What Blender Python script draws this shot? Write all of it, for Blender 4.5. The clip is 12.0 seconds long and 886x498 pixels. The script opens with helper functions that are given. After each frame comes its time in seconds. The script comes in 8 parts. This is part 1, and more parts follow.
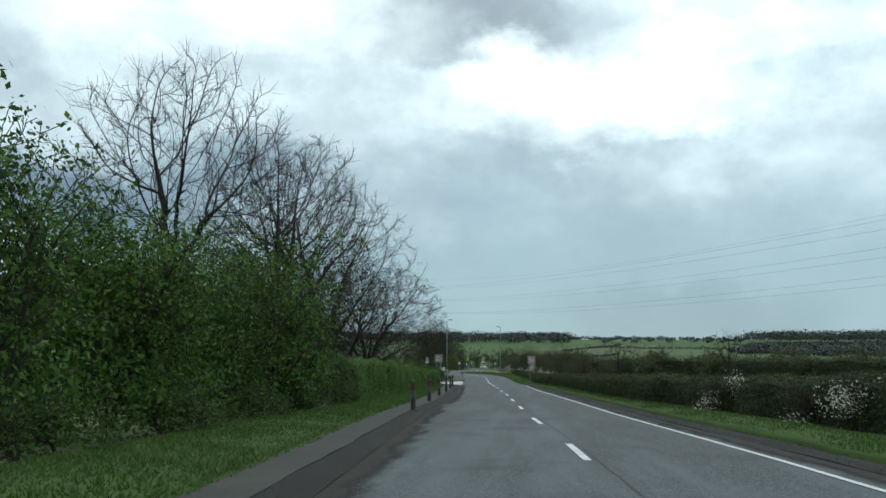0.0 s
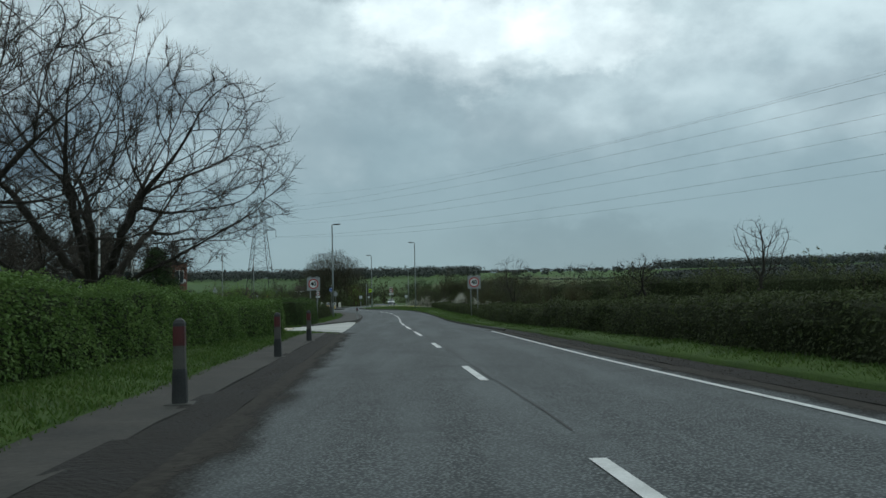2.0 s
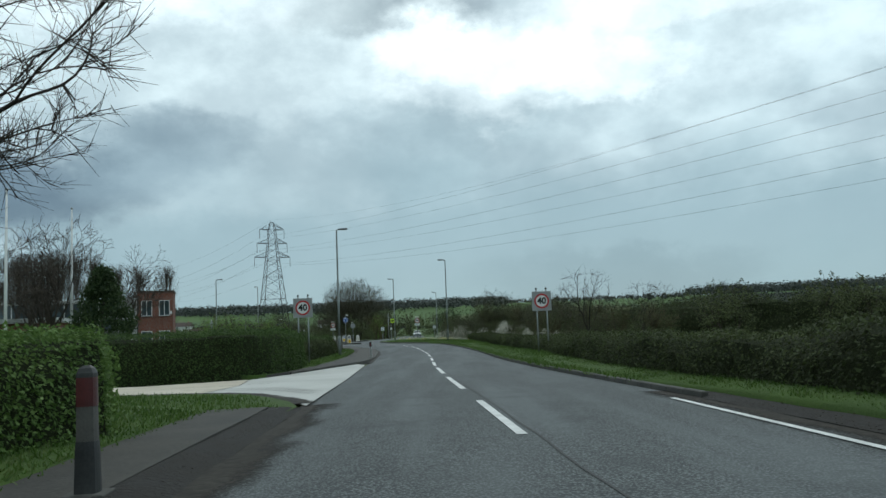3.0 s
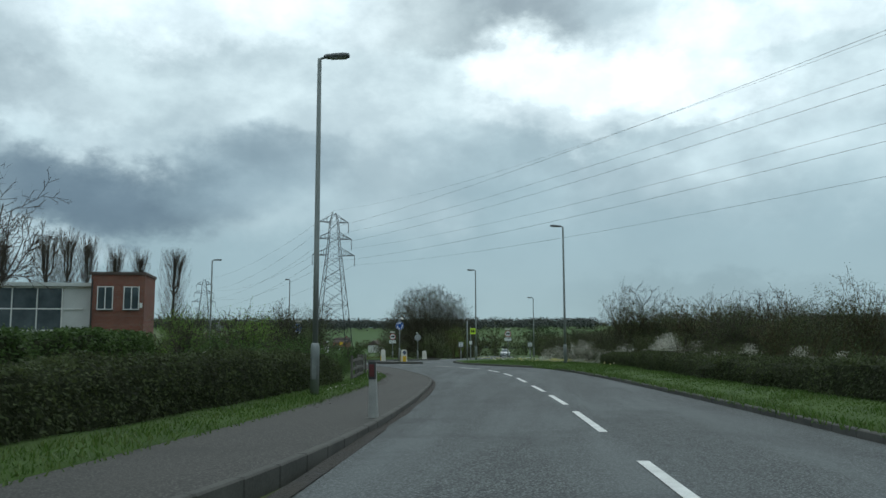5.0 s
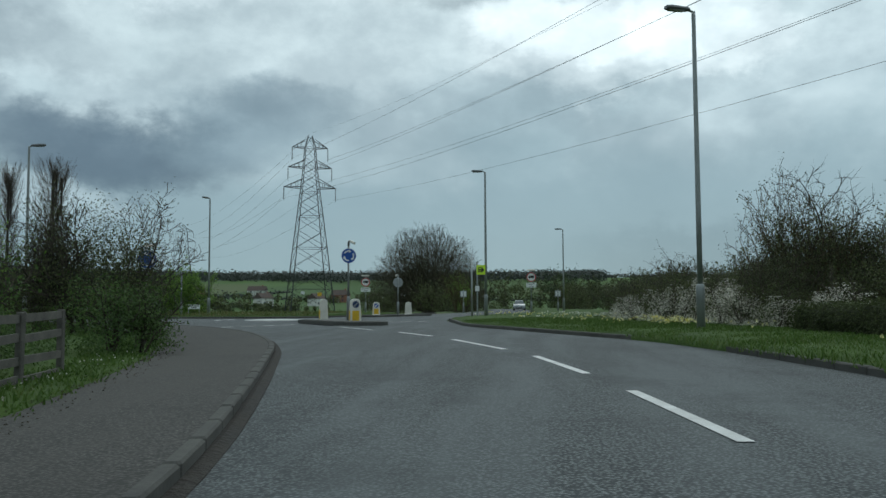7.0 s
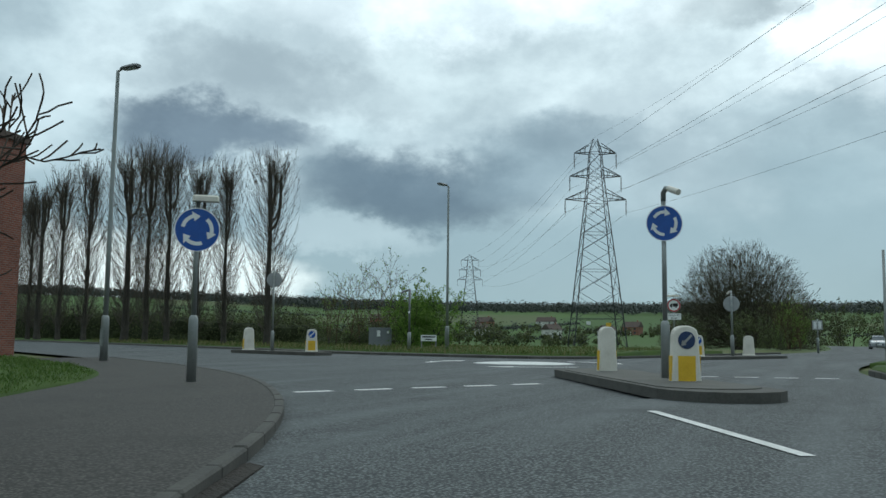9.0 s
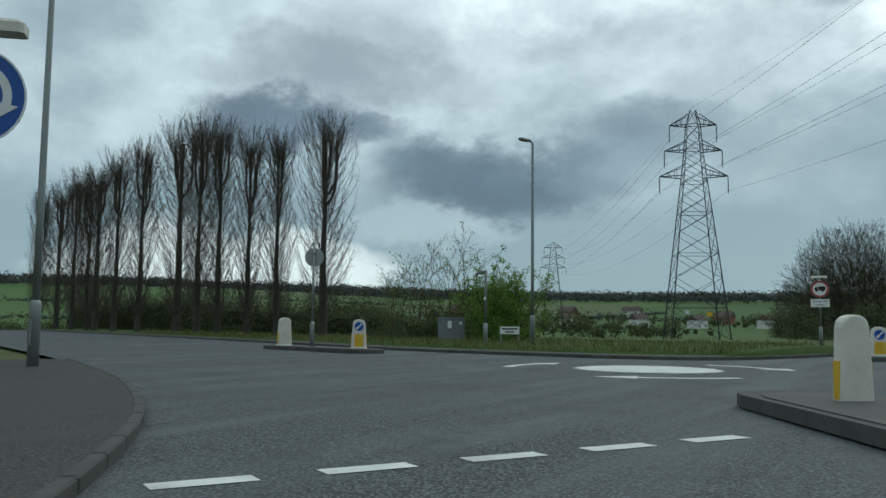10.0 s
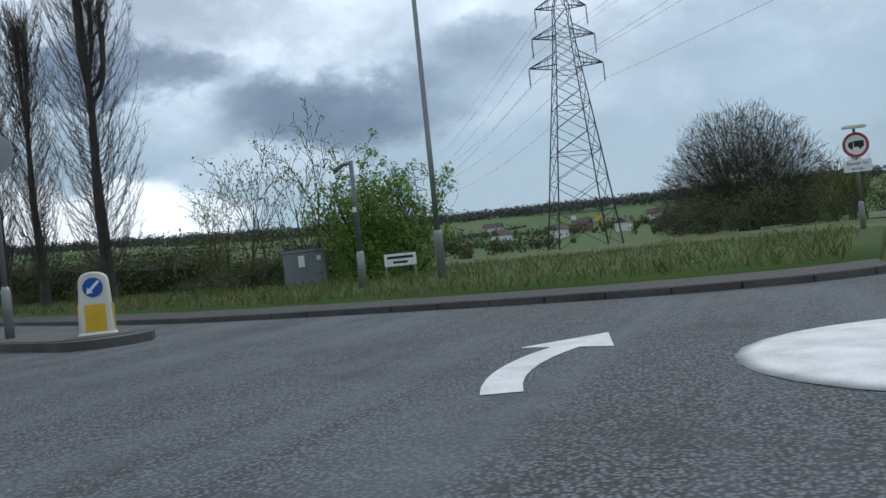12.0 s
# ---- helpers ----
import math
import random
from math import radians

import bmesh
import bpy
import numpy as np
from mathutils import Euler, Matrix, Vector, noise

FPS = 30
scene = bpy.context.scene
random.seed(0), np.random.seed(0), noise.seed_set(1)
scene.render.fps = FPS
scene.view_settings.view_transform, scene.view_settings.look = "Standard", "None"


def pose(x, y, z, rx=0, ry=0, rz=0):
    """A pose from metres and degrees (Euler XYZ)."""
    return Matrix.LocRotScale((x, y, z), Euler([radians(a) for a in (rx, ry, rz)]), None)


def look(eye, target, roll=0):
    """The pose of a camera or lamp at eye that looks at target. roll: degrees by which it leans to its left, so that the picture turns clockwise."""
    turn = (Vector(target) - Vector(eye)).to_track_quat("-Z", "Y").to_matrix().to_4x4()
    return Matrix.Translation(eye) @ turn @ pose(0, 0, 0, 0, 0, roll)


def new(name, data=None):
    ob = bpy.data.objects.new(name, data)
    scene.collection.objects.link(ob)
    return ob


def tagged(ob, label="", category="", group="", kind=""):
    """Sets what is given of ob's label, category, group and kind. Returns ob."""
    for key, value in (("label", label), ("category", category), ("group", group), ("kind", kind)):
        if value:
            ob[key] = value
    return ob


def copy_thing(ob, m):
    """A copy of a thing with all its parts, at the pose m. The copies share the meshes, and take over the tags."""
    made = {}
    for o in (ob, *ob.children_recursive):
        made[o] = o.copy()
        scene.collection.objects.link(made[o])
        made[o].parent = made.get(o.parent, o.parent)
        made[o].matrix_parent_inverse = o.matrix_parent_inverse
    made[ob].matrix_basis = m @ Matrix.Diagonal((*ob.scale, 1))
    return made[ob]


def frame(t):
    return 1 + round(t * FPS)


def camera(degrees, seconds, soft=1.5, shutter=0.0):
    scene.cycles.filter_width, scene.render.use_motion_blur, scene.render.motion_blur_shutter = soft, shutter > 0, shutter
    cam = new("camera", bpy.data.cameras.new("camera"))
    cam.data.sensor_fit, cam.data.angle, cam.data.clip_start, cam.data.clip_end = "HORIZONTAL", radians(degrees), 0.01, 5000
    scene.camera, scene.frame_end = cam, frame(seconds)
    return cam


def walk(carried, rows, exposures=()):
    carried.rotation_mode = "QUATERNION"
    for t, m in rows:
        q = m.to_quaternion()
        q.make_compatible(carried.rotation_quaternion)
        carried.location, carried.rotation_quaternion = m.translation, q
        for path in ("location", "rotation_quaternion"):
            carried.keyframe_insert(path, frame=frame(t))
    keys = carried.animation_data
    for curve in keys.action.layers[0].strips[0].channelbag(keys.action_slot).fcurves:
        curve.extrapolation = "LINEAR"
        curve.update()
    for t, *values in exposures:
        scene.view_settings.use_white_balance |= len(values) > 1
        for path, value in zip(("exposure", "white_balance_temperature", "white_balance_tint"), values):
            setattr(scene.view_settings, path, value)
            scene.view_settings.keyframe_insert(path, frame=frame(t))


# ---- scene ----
cam = camera(54.8, 12.0)
PATH = [
    (0, (1.875, -25.999, 2.051), (1.721, -24.022, 2.315), 0.3),
    (0.5, (1.498, -13.633, 1.879), (1.424, -11.644, 2.078), 0.2),
    (1, (1.114, -1.543, 1.72), (1.07, 0.449, 1.886), 1.1),
    (1.5, (0.788, 10.876, 1.53), (0.785, 12.869, 1.694), -0.1),
    (2, (0.346, 23.345, 1.261), (0.409, 25.341, 1.377), -1.3),
    (2.5, (0.005, 34.35, 1.228), (0.059, 36.344, 1.376), -2.1),
    (3, (-0.399, 45.123, 1.131), (-0.391, 47.114, 1.322), -2.3),
    (3.5, (-0.805, 55.713, 1.042), (-0.871, 57.702, 1.238), -2.2),
    (3.6, (-0.886, 57.762, 1.058), (-0.971, 59.752, 1.242), -2.1),
    (5.5, (-2.78, 92.633, 0.687), (-2.978, 94.607, 0.941), 0.0),
    (6, (-3.23, 101.081, 0.669), (-3.333, 103.07, 0.851), 0.0),
    (6.5, (-3.772, 108.662, 0.702), (-3.881, 110.653, 0.859), -0.8),
    (7, (-4.449, 115.55, 0.74), (-4.655, 117.535, 0.873), -0.3),
    (7.5, (-5.136, 121.19, 0.758), (-5.519, 123.147, 0.91), 0.2),
    (7.6, (-5.379, 122.433, 0.797), (-5.8, 124.383, 0.95), 0.3),
    (9.5, (-11.367, 141.038, 0.857), (-12.31, 142.789, 1.063), 0.6),
    (10, (-13.402, 144.899, 0.924), (-14.42, 146.611, 1.104), 0.6),
    (10.5, (-15.68, 148.533, 0.965), (-16.775, 150.203, 1.076), -0.3),
    (11, (-18.056, 152.181, 0.944), (-19.17, 153.841, 0.972), -1.7),
    (11.5, (-19.986, 155.577, 0.975), (-20.991, 157.306, 1.015), -2.9),
    (12, (-20.979, 158.533, 0.899), (-21.71, 160.394, 0.902), -5.9),
]
EXPOSURES = [(0.0, 0.2, 6500, 10), (0.5, -0.25, 6500, 10), (1.0, -0.35, 6500, 10), (1.5, -0.25, 6500, 10), (2.0, -0.25, 6500, 10), (2.5, 0.1, 6500, 10), (3.0, 0.08, 6500, 10), (3.5, 0.03, 6500, 10), (5.5, -0.03, 6500, 10), (6.0, -0.2, 6500, 10), (6.5, -0.27, 6500, 10), (7.0, -0.17, 6500, 10), (7.5, -0.05, 6500, 10), (9.5, 0.05, 6500, 10), (10.0, -0.17, 6500, 10), (10.5, -0.22, 6500, 10), (11.0, -0.18, 6500, 11), (11.5, 0.1, 6450, 16), (12.0, 0.2, 6350, 22)]
walk(cam, [(t, look(eye, target, roll)) for t, eye, target, roll in PATH], EXPOSURES)


# ---- light: a cloudy spring sky and a veiled sun ----
def aim(az, el):
    """A direction: az degrees to the left of north (+y), el degrees up."""
    a, e = radians(az), radians(el)
    return (-math.sin(a) * math.cos(e), math.cos(a) * math.cos(e), math.sin(e))


SUN_AZ, SUN_EL = -4, 42
sun = new("sun", bpy.data.lights.new("sun", "SUN"))
sun.data.energy, sun.data.angle, sun.data.color = 0.4, radians(25), (1.0, 0.96, 0.9)
sun.matrix_world = look(Vector(aim(SUN_AZ, SUN_EL)) * 50, (0, 0, 0))


def build_world():
    w = bpy.data.worlds.new("sky")
    w.use_nodes = True
    scene.world = w
    nt = w.node_tree
    nt.nodes.clear()
    N, link = nt.nodes.new, nt.links.new
    out, bg = N("ShaderNodeOutputWorld"), N("ShaderNodeBackground")
    link(bg.outputs[0], out.inputs[0])
    geo = N("ShaderNodeTexCoord")
    sky = N("ShaderNodeTexSky")
    sky.sky_type, sky.sun_disc = "NISHITA", False
    sky.sun_elevation, sky.sun_rotation = radians(SUN_EL), radians(-SUN_AZ)
    dim = N("ShaderNodeVectorMath")
    dim.operation = "SCALE"
    dim.inputs["Scale"].default_value = 0.1
    link(sky.outputs[0], dim.inputs[0])

    # ragged edges: the direction is pushed about by noise before the clouds are laid out
    flat = N("ShaderNodeVectorMath")
    flat.operation = "MULTIPLY"
    flat.inputs[1].default_value = (1, 1, 1.5)
    link(geo.outputs["Generated"], flat.inputs[0])

    def fbm(scale, detail, rough, off):
        n = N("ShaderNodeTexNoise")
        n.inputs["Scale"].default_value, n.inputs["Detail"].default_value = scale, detail
        n.inputs["Roughness"].default_value = rough
        a = N("ShaderNodeVectorMath")
        a.inputs[1].default_value = off
        link(flat.outputs[0], a.inputs[0])
        link(a.outputs[0], n.inputs["Vector"])
        return n

    warp = fbm(6.5, 8, 0.6, (3.1, 0.4, 1.7))
    sub = N("ShaderNodeVectorMath")
    sub.operation = "SUBTRACT"
    sub.inputs[1].default_value = (0.5, 0.5, 0.5)
    link(warp.outputs["Color"], sub.inputs[0])
    sc = N("ShaderNodeVectorMath")
    sc.operation = "SCALE"
    sc.inputs["Scale"].default_value = 0.17
    link(sub.outputs[0], sc.inputs[0])
    add = N("ShaderNodeVectorMath")
    link(geo.outputs["Generated"], add.inputs[0])
    link(sc.outputs[0], add.inputs[1])
    bent = N("ShaderNodeVectorMath")
    bent.operation = "NORMALIZE"
    link(add.outputs[0], bent.inputs[0])

    def math_node(op, a, b):
        m = N("ShaderNodeMath")
        m.operation = op
        for k, v in enumerate((a, b)):
            if isinstance(v, (int, float)):
                m.inputs[k].default_value = v
            else:
                link(v, m.inputs[k])
        return m.outputs[0]

    def mixed(fac, a, b):
        m = N("ShaderNodeMix")
        m.data_type = "RGBA"
        if isinstance(fac, (int, float)):
            m.inputs[0].default_value = fac
        else:
            link(fac, m.inputs[0])
        for k, v in ((6, a), (7, b)):
            if isinstance(v, tuple):
                m.inputs[k].default_value = (*v, 1)
            else:
                link(v, m.inputs[k])
        return m.outputs[2]

    def ramp(value, lo, hi, a=0.0, b=1.0):
        m = N("ShaderNodeMapRange")
        m.interpolation_type = "SMOOTHERSTEP"
        m.inputs[1].default_value, m.inputs[2].default_value = lo, hi
        m.inputs[3].default_value, m.inputs[4].default_value = a, b
        link(value, m.inputs[0])
        return m.outputs[0]

    def bank(az, el, wide, tall, inner=0.0, outer=1.5):
        """A soft-edged bank of cloud: az, el its middle, wide and tall its half sizes, in degrees."""
        c = Vector(aim(az, el))
        right = Vector((math.cos(radians(az)), math.sin(radians(az)), 0))
        up = right.cross(c)
        outs = []
        for axis, size in ((right, wide), (up, tall)):
            d = N("ShaderNodeVectorMath")
            d.operation = "DOT_PRODUCT"
            d.inputs[1].default_value = axis / math.sin(radians(size))
            link(bent.outputs[0], d.inputs[0])
            outs.append(math_node("POWER", math_node("ABSOLUTE", d.outputs["Value"], 0), 2))
        r = math_node("ADD", *outs)
        front = N("ShaderNodeVectorMath")
        front.operation = "DOT_PRODUCT"
        front.inputs[1].default_value = c
        link(geo.outputs["Generated"], front.inputs[0])
        return math_node("MULTIPLY", ramp(r, outer, inner), ramp(front.outputs["Value"], 0.0, 0.2))

    sep = N("ShaderNodeSeparateXYZ")
    link(bent.outputs[0], sep.inputs[0])
    up = sep.outputs["Z"]
    fine = fbm(6.5, 8, 0.58, (0.3, 2.2, 5.0)).outputs["Fac"]
    big = fbm(2.2, 5, 0.55, (7.3, 1.2, 0.0)).outputs["Fac"]

    # rain haze low down, paler broken cloud higher up, bright overhead
    col = mixed(ramp(up, 0.0, 0.1), HAZE_LOW, HAZE_MID)
    col = mixed(ramp(up, 0.10, 0.30), col, CLOUD_HIGH)
    col = mixed(ramp(up, 0.32, 0.8), col, CLOUD_ZENITH)
    col = mixed(math_node("MULTIPLY", ramp(big, 0.42, 0.62), ramp(up, 0.1, 0.24, 0.0, 0.55)), col, CLOUD_WHITE)
    for az, el, wide, tall, colour, much, inner in BANKS:
        col = mixed(math_node("MULTIPLY", bank(az, el, wide, tall, inner, 1.1 - inner + 0.4), much), col, colour)
    soft = mixed(ramp(fine, 0.3, 0.72, 0.0, 1.0), (0.76, 0.78, 0.80), (1.19, 1.18, 1.17))
    tex = N("ShaderNodeMix")
    tex.data_type, tex.blend_type = "RGBA", "MULTIPLY"
    link(ramp(up, 0.08, 0.28, 0.15, 1.0), tex.inputs[0])
    link(col, tex.inputs[6])
    link(soft, tex.inputs[7])
    # a little clear sky shows through the thin cover
    cool = N("ShaderNodeVectorMath")
    cool.operation = "MULTIPLY"
    cool.inputs[1].default_value = (0.86, 1.0, 1.04)
    link(mixed(0.94, dim.outputs[0], tex.outputs[2]), cool.inputs[0])
    link(cool.outputs[0], bg.inputs["Color"])
    bg.inputs["Strength"].default_value = 1.0


HAZE_LOW, HAZE_MID = (0.36, 0.46, 0.50), (0.37, 0.46, 0.50)
CLOUD_HIGH, CLOUD_ZENITH, CLOUD_WHITE = (0.55, 0.625, 0.655), (0.82, 0.86, 0.86), (0.95, 0.99, 1.0)
HIGH_BANKS = (  # az, el, half width, half height, colour, strength, how crisp its edge is
    (20, 20, 20, 5.5, (0.74, 0.79, 0.80), 0.8, -0.2),
    (-20, 20, 14, 5.0, (0.82, 0.88, 0.89), 0.8, -0.2),
    (4, 21.8, 9, 2.4, (0.36, 0.40, 0.42), 0.75, 0.0),
    (-3.5, 17.6, 10, 4.0, (1.15, 1.16, 1.15), 0.95, -0.05),
    (-5, 18.5, 5, 2.2, (1.28, 1.28, 1.26), 0.85, -0.1),
    (12, 16.5, 7, 3.0, (0.80, 0.85, 0.86), 0.7, 0.0),
    (24, 22.5, 15, 3.2, (1.12, 1.14, 1.14), 0.9, 0.0),
    (-3.0, 18.0, 8.5, 2.7, (1.42, 1.41, 1.38), 0.95, 0.30),
    (-12.5, 16.6, 5.5, 2.3, (1.18, 1.19, 1.18), 0.8, 0.1),
    (-16, 20.5, 9, 2.2, (1.15, 1.16, 1.15), 0.8, 0.0),
    (1, 23.2, 6.5, 1.9, (0.40, 0.44, 0.47), 0.75, 0.1),
)
LOW_BANKS = (
    (14, 11.5, 9, 3.0, (0.50, 0.57, 0.60), 0.6, -0.2),
    (38, 16.5, 12, 2.2, (0.40, 0.45, 0.48), 0.6, -0.1),
    (27.0, 10.4, 9.5, 2.9, (0.14, 0.19, 0.24), 0.95, -0.05),
    (18.5, 12.2, 6, 2.6, (0.26, 0.33, 0.38), 0.7, -0.2),
    (41.0, 12.9, 7.5, 2.0, (0.17, 0.215, 0.265), 0.95, 0.05),
    (33, 7.0, 7, 1.5, (0.62, 0.69, 0.72), 0.6, 0.0),
    (45, 3.2, 11, 3.8, (1.05, 1.06, 1.03), 1.0, 0.25),
    (39.5, 2.6, 4, 2.6, (1.0, 1.02, 1.0), 0.9, 0.2),
    (-12, 3.2, 9, 2.0, (0.24, 0.31, 0.35), 0.5, -0.2),
)
BANKS = HIGH_BANKS + LOW_BANKS
build_world()


# ---- materials ----
def shader(name, rough=0.7, metal=0.0, spec=0.4):
    m = bpy.data.materials.new(name)
    m.use_nodes = True
    p = m.node_tree.nodes["Principled BSDF"]
    p.inputs["Roughness"].default_value, p.inputs["Metallic"].default_value = rough, metal
    p.inputs["Specular IOR Level"].default_value = spec
    return m, m.node_tree, p


def coords(nt, scale=(1, 1, 1), world=False):
    """Object or world coordinates in metres, through a scale."""
    mp = nt.nodes.new("ShaderNodeMapping")
    mp.inputs["Scale"].default_value = scale
    if world:
        nt.links.new(nt.nodes.new("ShaderNodeNewGeometry").outputs["Position"], mp.inputs[0])
    else:
        nt.links.new(nt.nodes.new("ShaderNodeTexCoord").outputs["Object"], mp.inputs[0])
    return mp.outputs[0]


def noise_tex(nt, vec, scale, detail=4, rough=0.55):
    n = nt.nodes.new("ShaderNodeTexNoise")
    n.inputs["Scale"].default_value, n.inputs["Detail"].default_value = scale, detail
    n.inputs["Roughness"].default_value = rough
    nt.links.new(vec, n.inputs["Vector"])
    return n.outputs["Fac"]


def colour_ramp(nt, fac, stops):
    r = nt.nodes.new("ShaderNodeValToRGB")
    e = r.color_ramp.elements
    while len(e) < len(stops):
        e.new(0.5)
    for el, (pos, c) in zip(e, stops):
        el.position, el.color = pos, (*c, 1)
    nt.links.new(fac, r.inputs[0])
    return r.outputs[0]


def mix_rgb(nt, fac, a, b, blend="MIX"):
    m = nt.nodes.new("ShaderNodeMix")
    m.data_type, m.blend_type = "RGBA", blend
    for k, v in ((0, fac), (6, a), (7, b)):
        if isinstance(v, tuple):
            m.inputs[k].default_value = (*v, 1)
        elif isinstance(v, (int, float)):
            m.inputs[k].default_value = v
        else:
            nt.links.new(v, m.inputs[k])
    return m.outputs[2]


def map_range(nt, v, lo, hi, a=0.0, b=1.0):
    m = nt.nodes.new("ShaderNodeMapRange")
    for k, x in enumerate((lo, hi, a, b)):
        m.inputs[k + 1].default_value = x
    nt.links.new(v, m.inputs[0])
    return m.outputs[0]


def bump(nt, p, height, strength=0.4, dist=0.01):
    b = nt.nodes.new("ShaderNodeBump")
    b.inputs["Strength"].default_value, b.inputs["Distance"].default_value = strength, dist
    nt.links.new(height, b.inputs["Height"])
    nt.links.new(b.outputs[0], p.inputs["Normal"])


def mottled(name, dark, light, scale=3.0, fine=40.0, rough=0.8, metal=0.0, bumps=0.3, dist=0.005, world=False, spec=0.4):
    """A surface with large stains and fine grain between two tones."""
    m, nt, p = shader(name, rough, metal, spec)
    vec = coords(nt, world=world)
    a, b = noise_tex(nt, vec, scale, 5), noise_tex(nt, vec, fine, 3, 0.7)
    f = mix_rgb(nt, 0.35, a, b)
    nt.links.new(colour_ramp(nt, f, ((0.3, dark), (0.7, light))), p.inputs["Base Color"])
    bump(nt, p, b, bumps, dist)
    nt.links.new(map_range(nt, a, 0.3, 0.7, max(0.05, rough - 0.12), min(1, rough + 0.1)), p.inputs["Roughness"])
    return m


def foliage(name, tones, rough=0.6, big=0.6, thin=0.0, even=0.45):
    """Leaves: each one takes its own tone, and whole patches lean lighter or darker."""
    m, nt, p = shader(name, rough, 0, 0.22)
    g = nt.nodes.new("ShaderNodeNewGeometry")
    patch = noise_tex(nt, coords(nt, world=True), big, 3)
    f = mix_rgb(nt, even, g.outputs["Random Per Island"], patch)
    n = len(tones)
    nt.links.new(colour_ramp(nt, f, [(0.22 + 0.56 * k / (n - 1), c) for k, c in enumerate(tones)]), p.inputs["Base Color"])
    if thin:
        # light passes through thin leaves
        tr, mx = nt.nodes.new("ShaderNodeBsdfTranslucent"), nt.nodes.new("ShaderNodeMixShader")
        nt.links.new(p.inputs["Base Color"].links[0].from_socket, tr.inputs["Color"])
        mx.inputs[0].default_value = thin
        nt.links.new(p.outputs[0], mx.inputs[1])
        nt.links.new(tr.outputs[0], mx.inputs[2])
        nt.links.new(mx.outputs[0], nt.nodes["Material Output"].inputs["Surface"])
    return m


def asphalt(name, dark, light, worn):
    m, nt, p = shader(name, 0.86, 0, 0.35)
    vec = coords(nt, world=True)
    vor = nt.nodes.new("ShaderNodeTexVoronoi")
    vor.inputs["Scale"].default_value = 36
    nt.links.new(vec, vor.inputs["Vector"])
    chips = map_range(nt, vor.outputs["Distance"], 0.0, 0.6)
    lane = noise_tex(nt, coords(nt, (1.1, 0.09, 1), world=True), 1.0, 4)
    blot = noise_tex(nt, vec, 0.55, 5, 0.65)
    speck = noise_tex(nt, vec, 13.0, 6, 0.85)
    base = colour_ramp(nt, mix_rgb(nt, 0.42, speck, chips), ((0.28, light), (0.71, dark)))
    base = mix_rgb(nt, map_range(nt, lane, 0.45, 0.65, 0, 0.55), base, worn)
    base = mix_rgb(nt, map_range(nt, blot, 0.52, 0.7, 0, 0.5), base, dark)
    nt.links.new(base, p.inputs["Base Color"])
    bump(nt, p, chips, 0.6, 0.006)
    return m


def ground_material():
    m, nt, p = shader("rough_grass", 0.9, 0, 0.2)
    vec = coords(nt, world=True)
    near = colour_ramp(nt, mix_rgb(nt, 0.4, noise_tex(nt, vec, 0.25, 6), noise_tex(nt, vec, 6.0, 4, 0.7)),
                       ((0.28, (0.04, 0.06, 0.018)), (0.44, (0.06, 0.088, 0.024)), (0.56, (0.10, 0.112, 0.042)), (0.7, (0.16, 0.145, 0.075))))
    cell = nt.nodes.new("ShaderNodeTexVoronoi")
    cell.inputs["Scale"].default_value = 0.0062
    nt.links.new(coords(nt, (1, 0.55, 0.0), world=True), cell.inputs["Vector"])
    sepc = nt.nodes.new("ShaderNodeSeparateColor")
    nt.links.new(cell.outputs["Color"], sepc.inputs[0])
    field = colour_ramp(nt, sepc.outputs[0], ((0.1, (0.05, 0.098, 0.026)), (0.4, (0.066, 0.125, 0.03)), (0.6, (0.06, 0.092, 0.034)),
                                              (0.75, (0.098, 0.118, 0.048)), (0.9, (0.058, 0.11, 0.028))))
    field = mix_rgb(nt, map_range(nt, noise_tex(nt, vec, 0.03, 5), 0.4, 0.7, 0, 0.4), field, (0.06, 0.10, 0.03))
    dist = nt.nodes.new("ShaderNodeVectorMath")
    dist.operation = "DISTANCE"
    dist.inputs[1].default_value = (-10, 150, 0)
    nt.links.new(vec, dist.inputs[0])
    nt.links.new(mix_rgb(nt, map_range(nt, dist.outputs["Value"], 240, 420), near, field), p.inputs["Base Color"])
    bump(nt, p, noise_tex(nt, vec, 3.0, 5, 0.7), 0.5, 0.05)
    return m


def grit_material(name="carriageway_grit", most=1.0):
    """Dirt with broken edges: a noise mask eats into it where the thin attribute rises."""
    m, nt, p = shader(name, 0.95, 0, 0.2)
    vec = coords(nt, world=True)
    nt.links.new(colour_ramp(nt, noise_tex(nt, vec, 9, 5, 0.7), ((0.3, (0.016, 0.014, 0.012)), (0.7, (0.062, 0.055, 0.046)))), p.inputs["Base Color"])
    at = nt.nodes.new("ShaderNodeAttribute")
    at.attribute_name = "thin"
    n = mix_rgb(nt, 0.5, noise_tex(nt, coords(nt, (1, 0.35, 1), world=True), 1.6, 4), noise_tex(nt, vec, 26, 4, 0.8))
    diff = nt.nodes.new("ShaderNodeMath")
    diff.operation = "SUBTRACT"
    nt.links.new(n, diff.inputs[0])
    nt.links.new(map_range(nt, at.outputs["Fac"], 0, 1, 0.12, 0.74), diff.inputs[1])
    nt.links.new(map_range(nt, diff.outputs[0], -0.07, 0.16, 0.0, most), p.inputs["Alpha"])
    bump(nt, p, n, 0.6, 0.01)
    return m


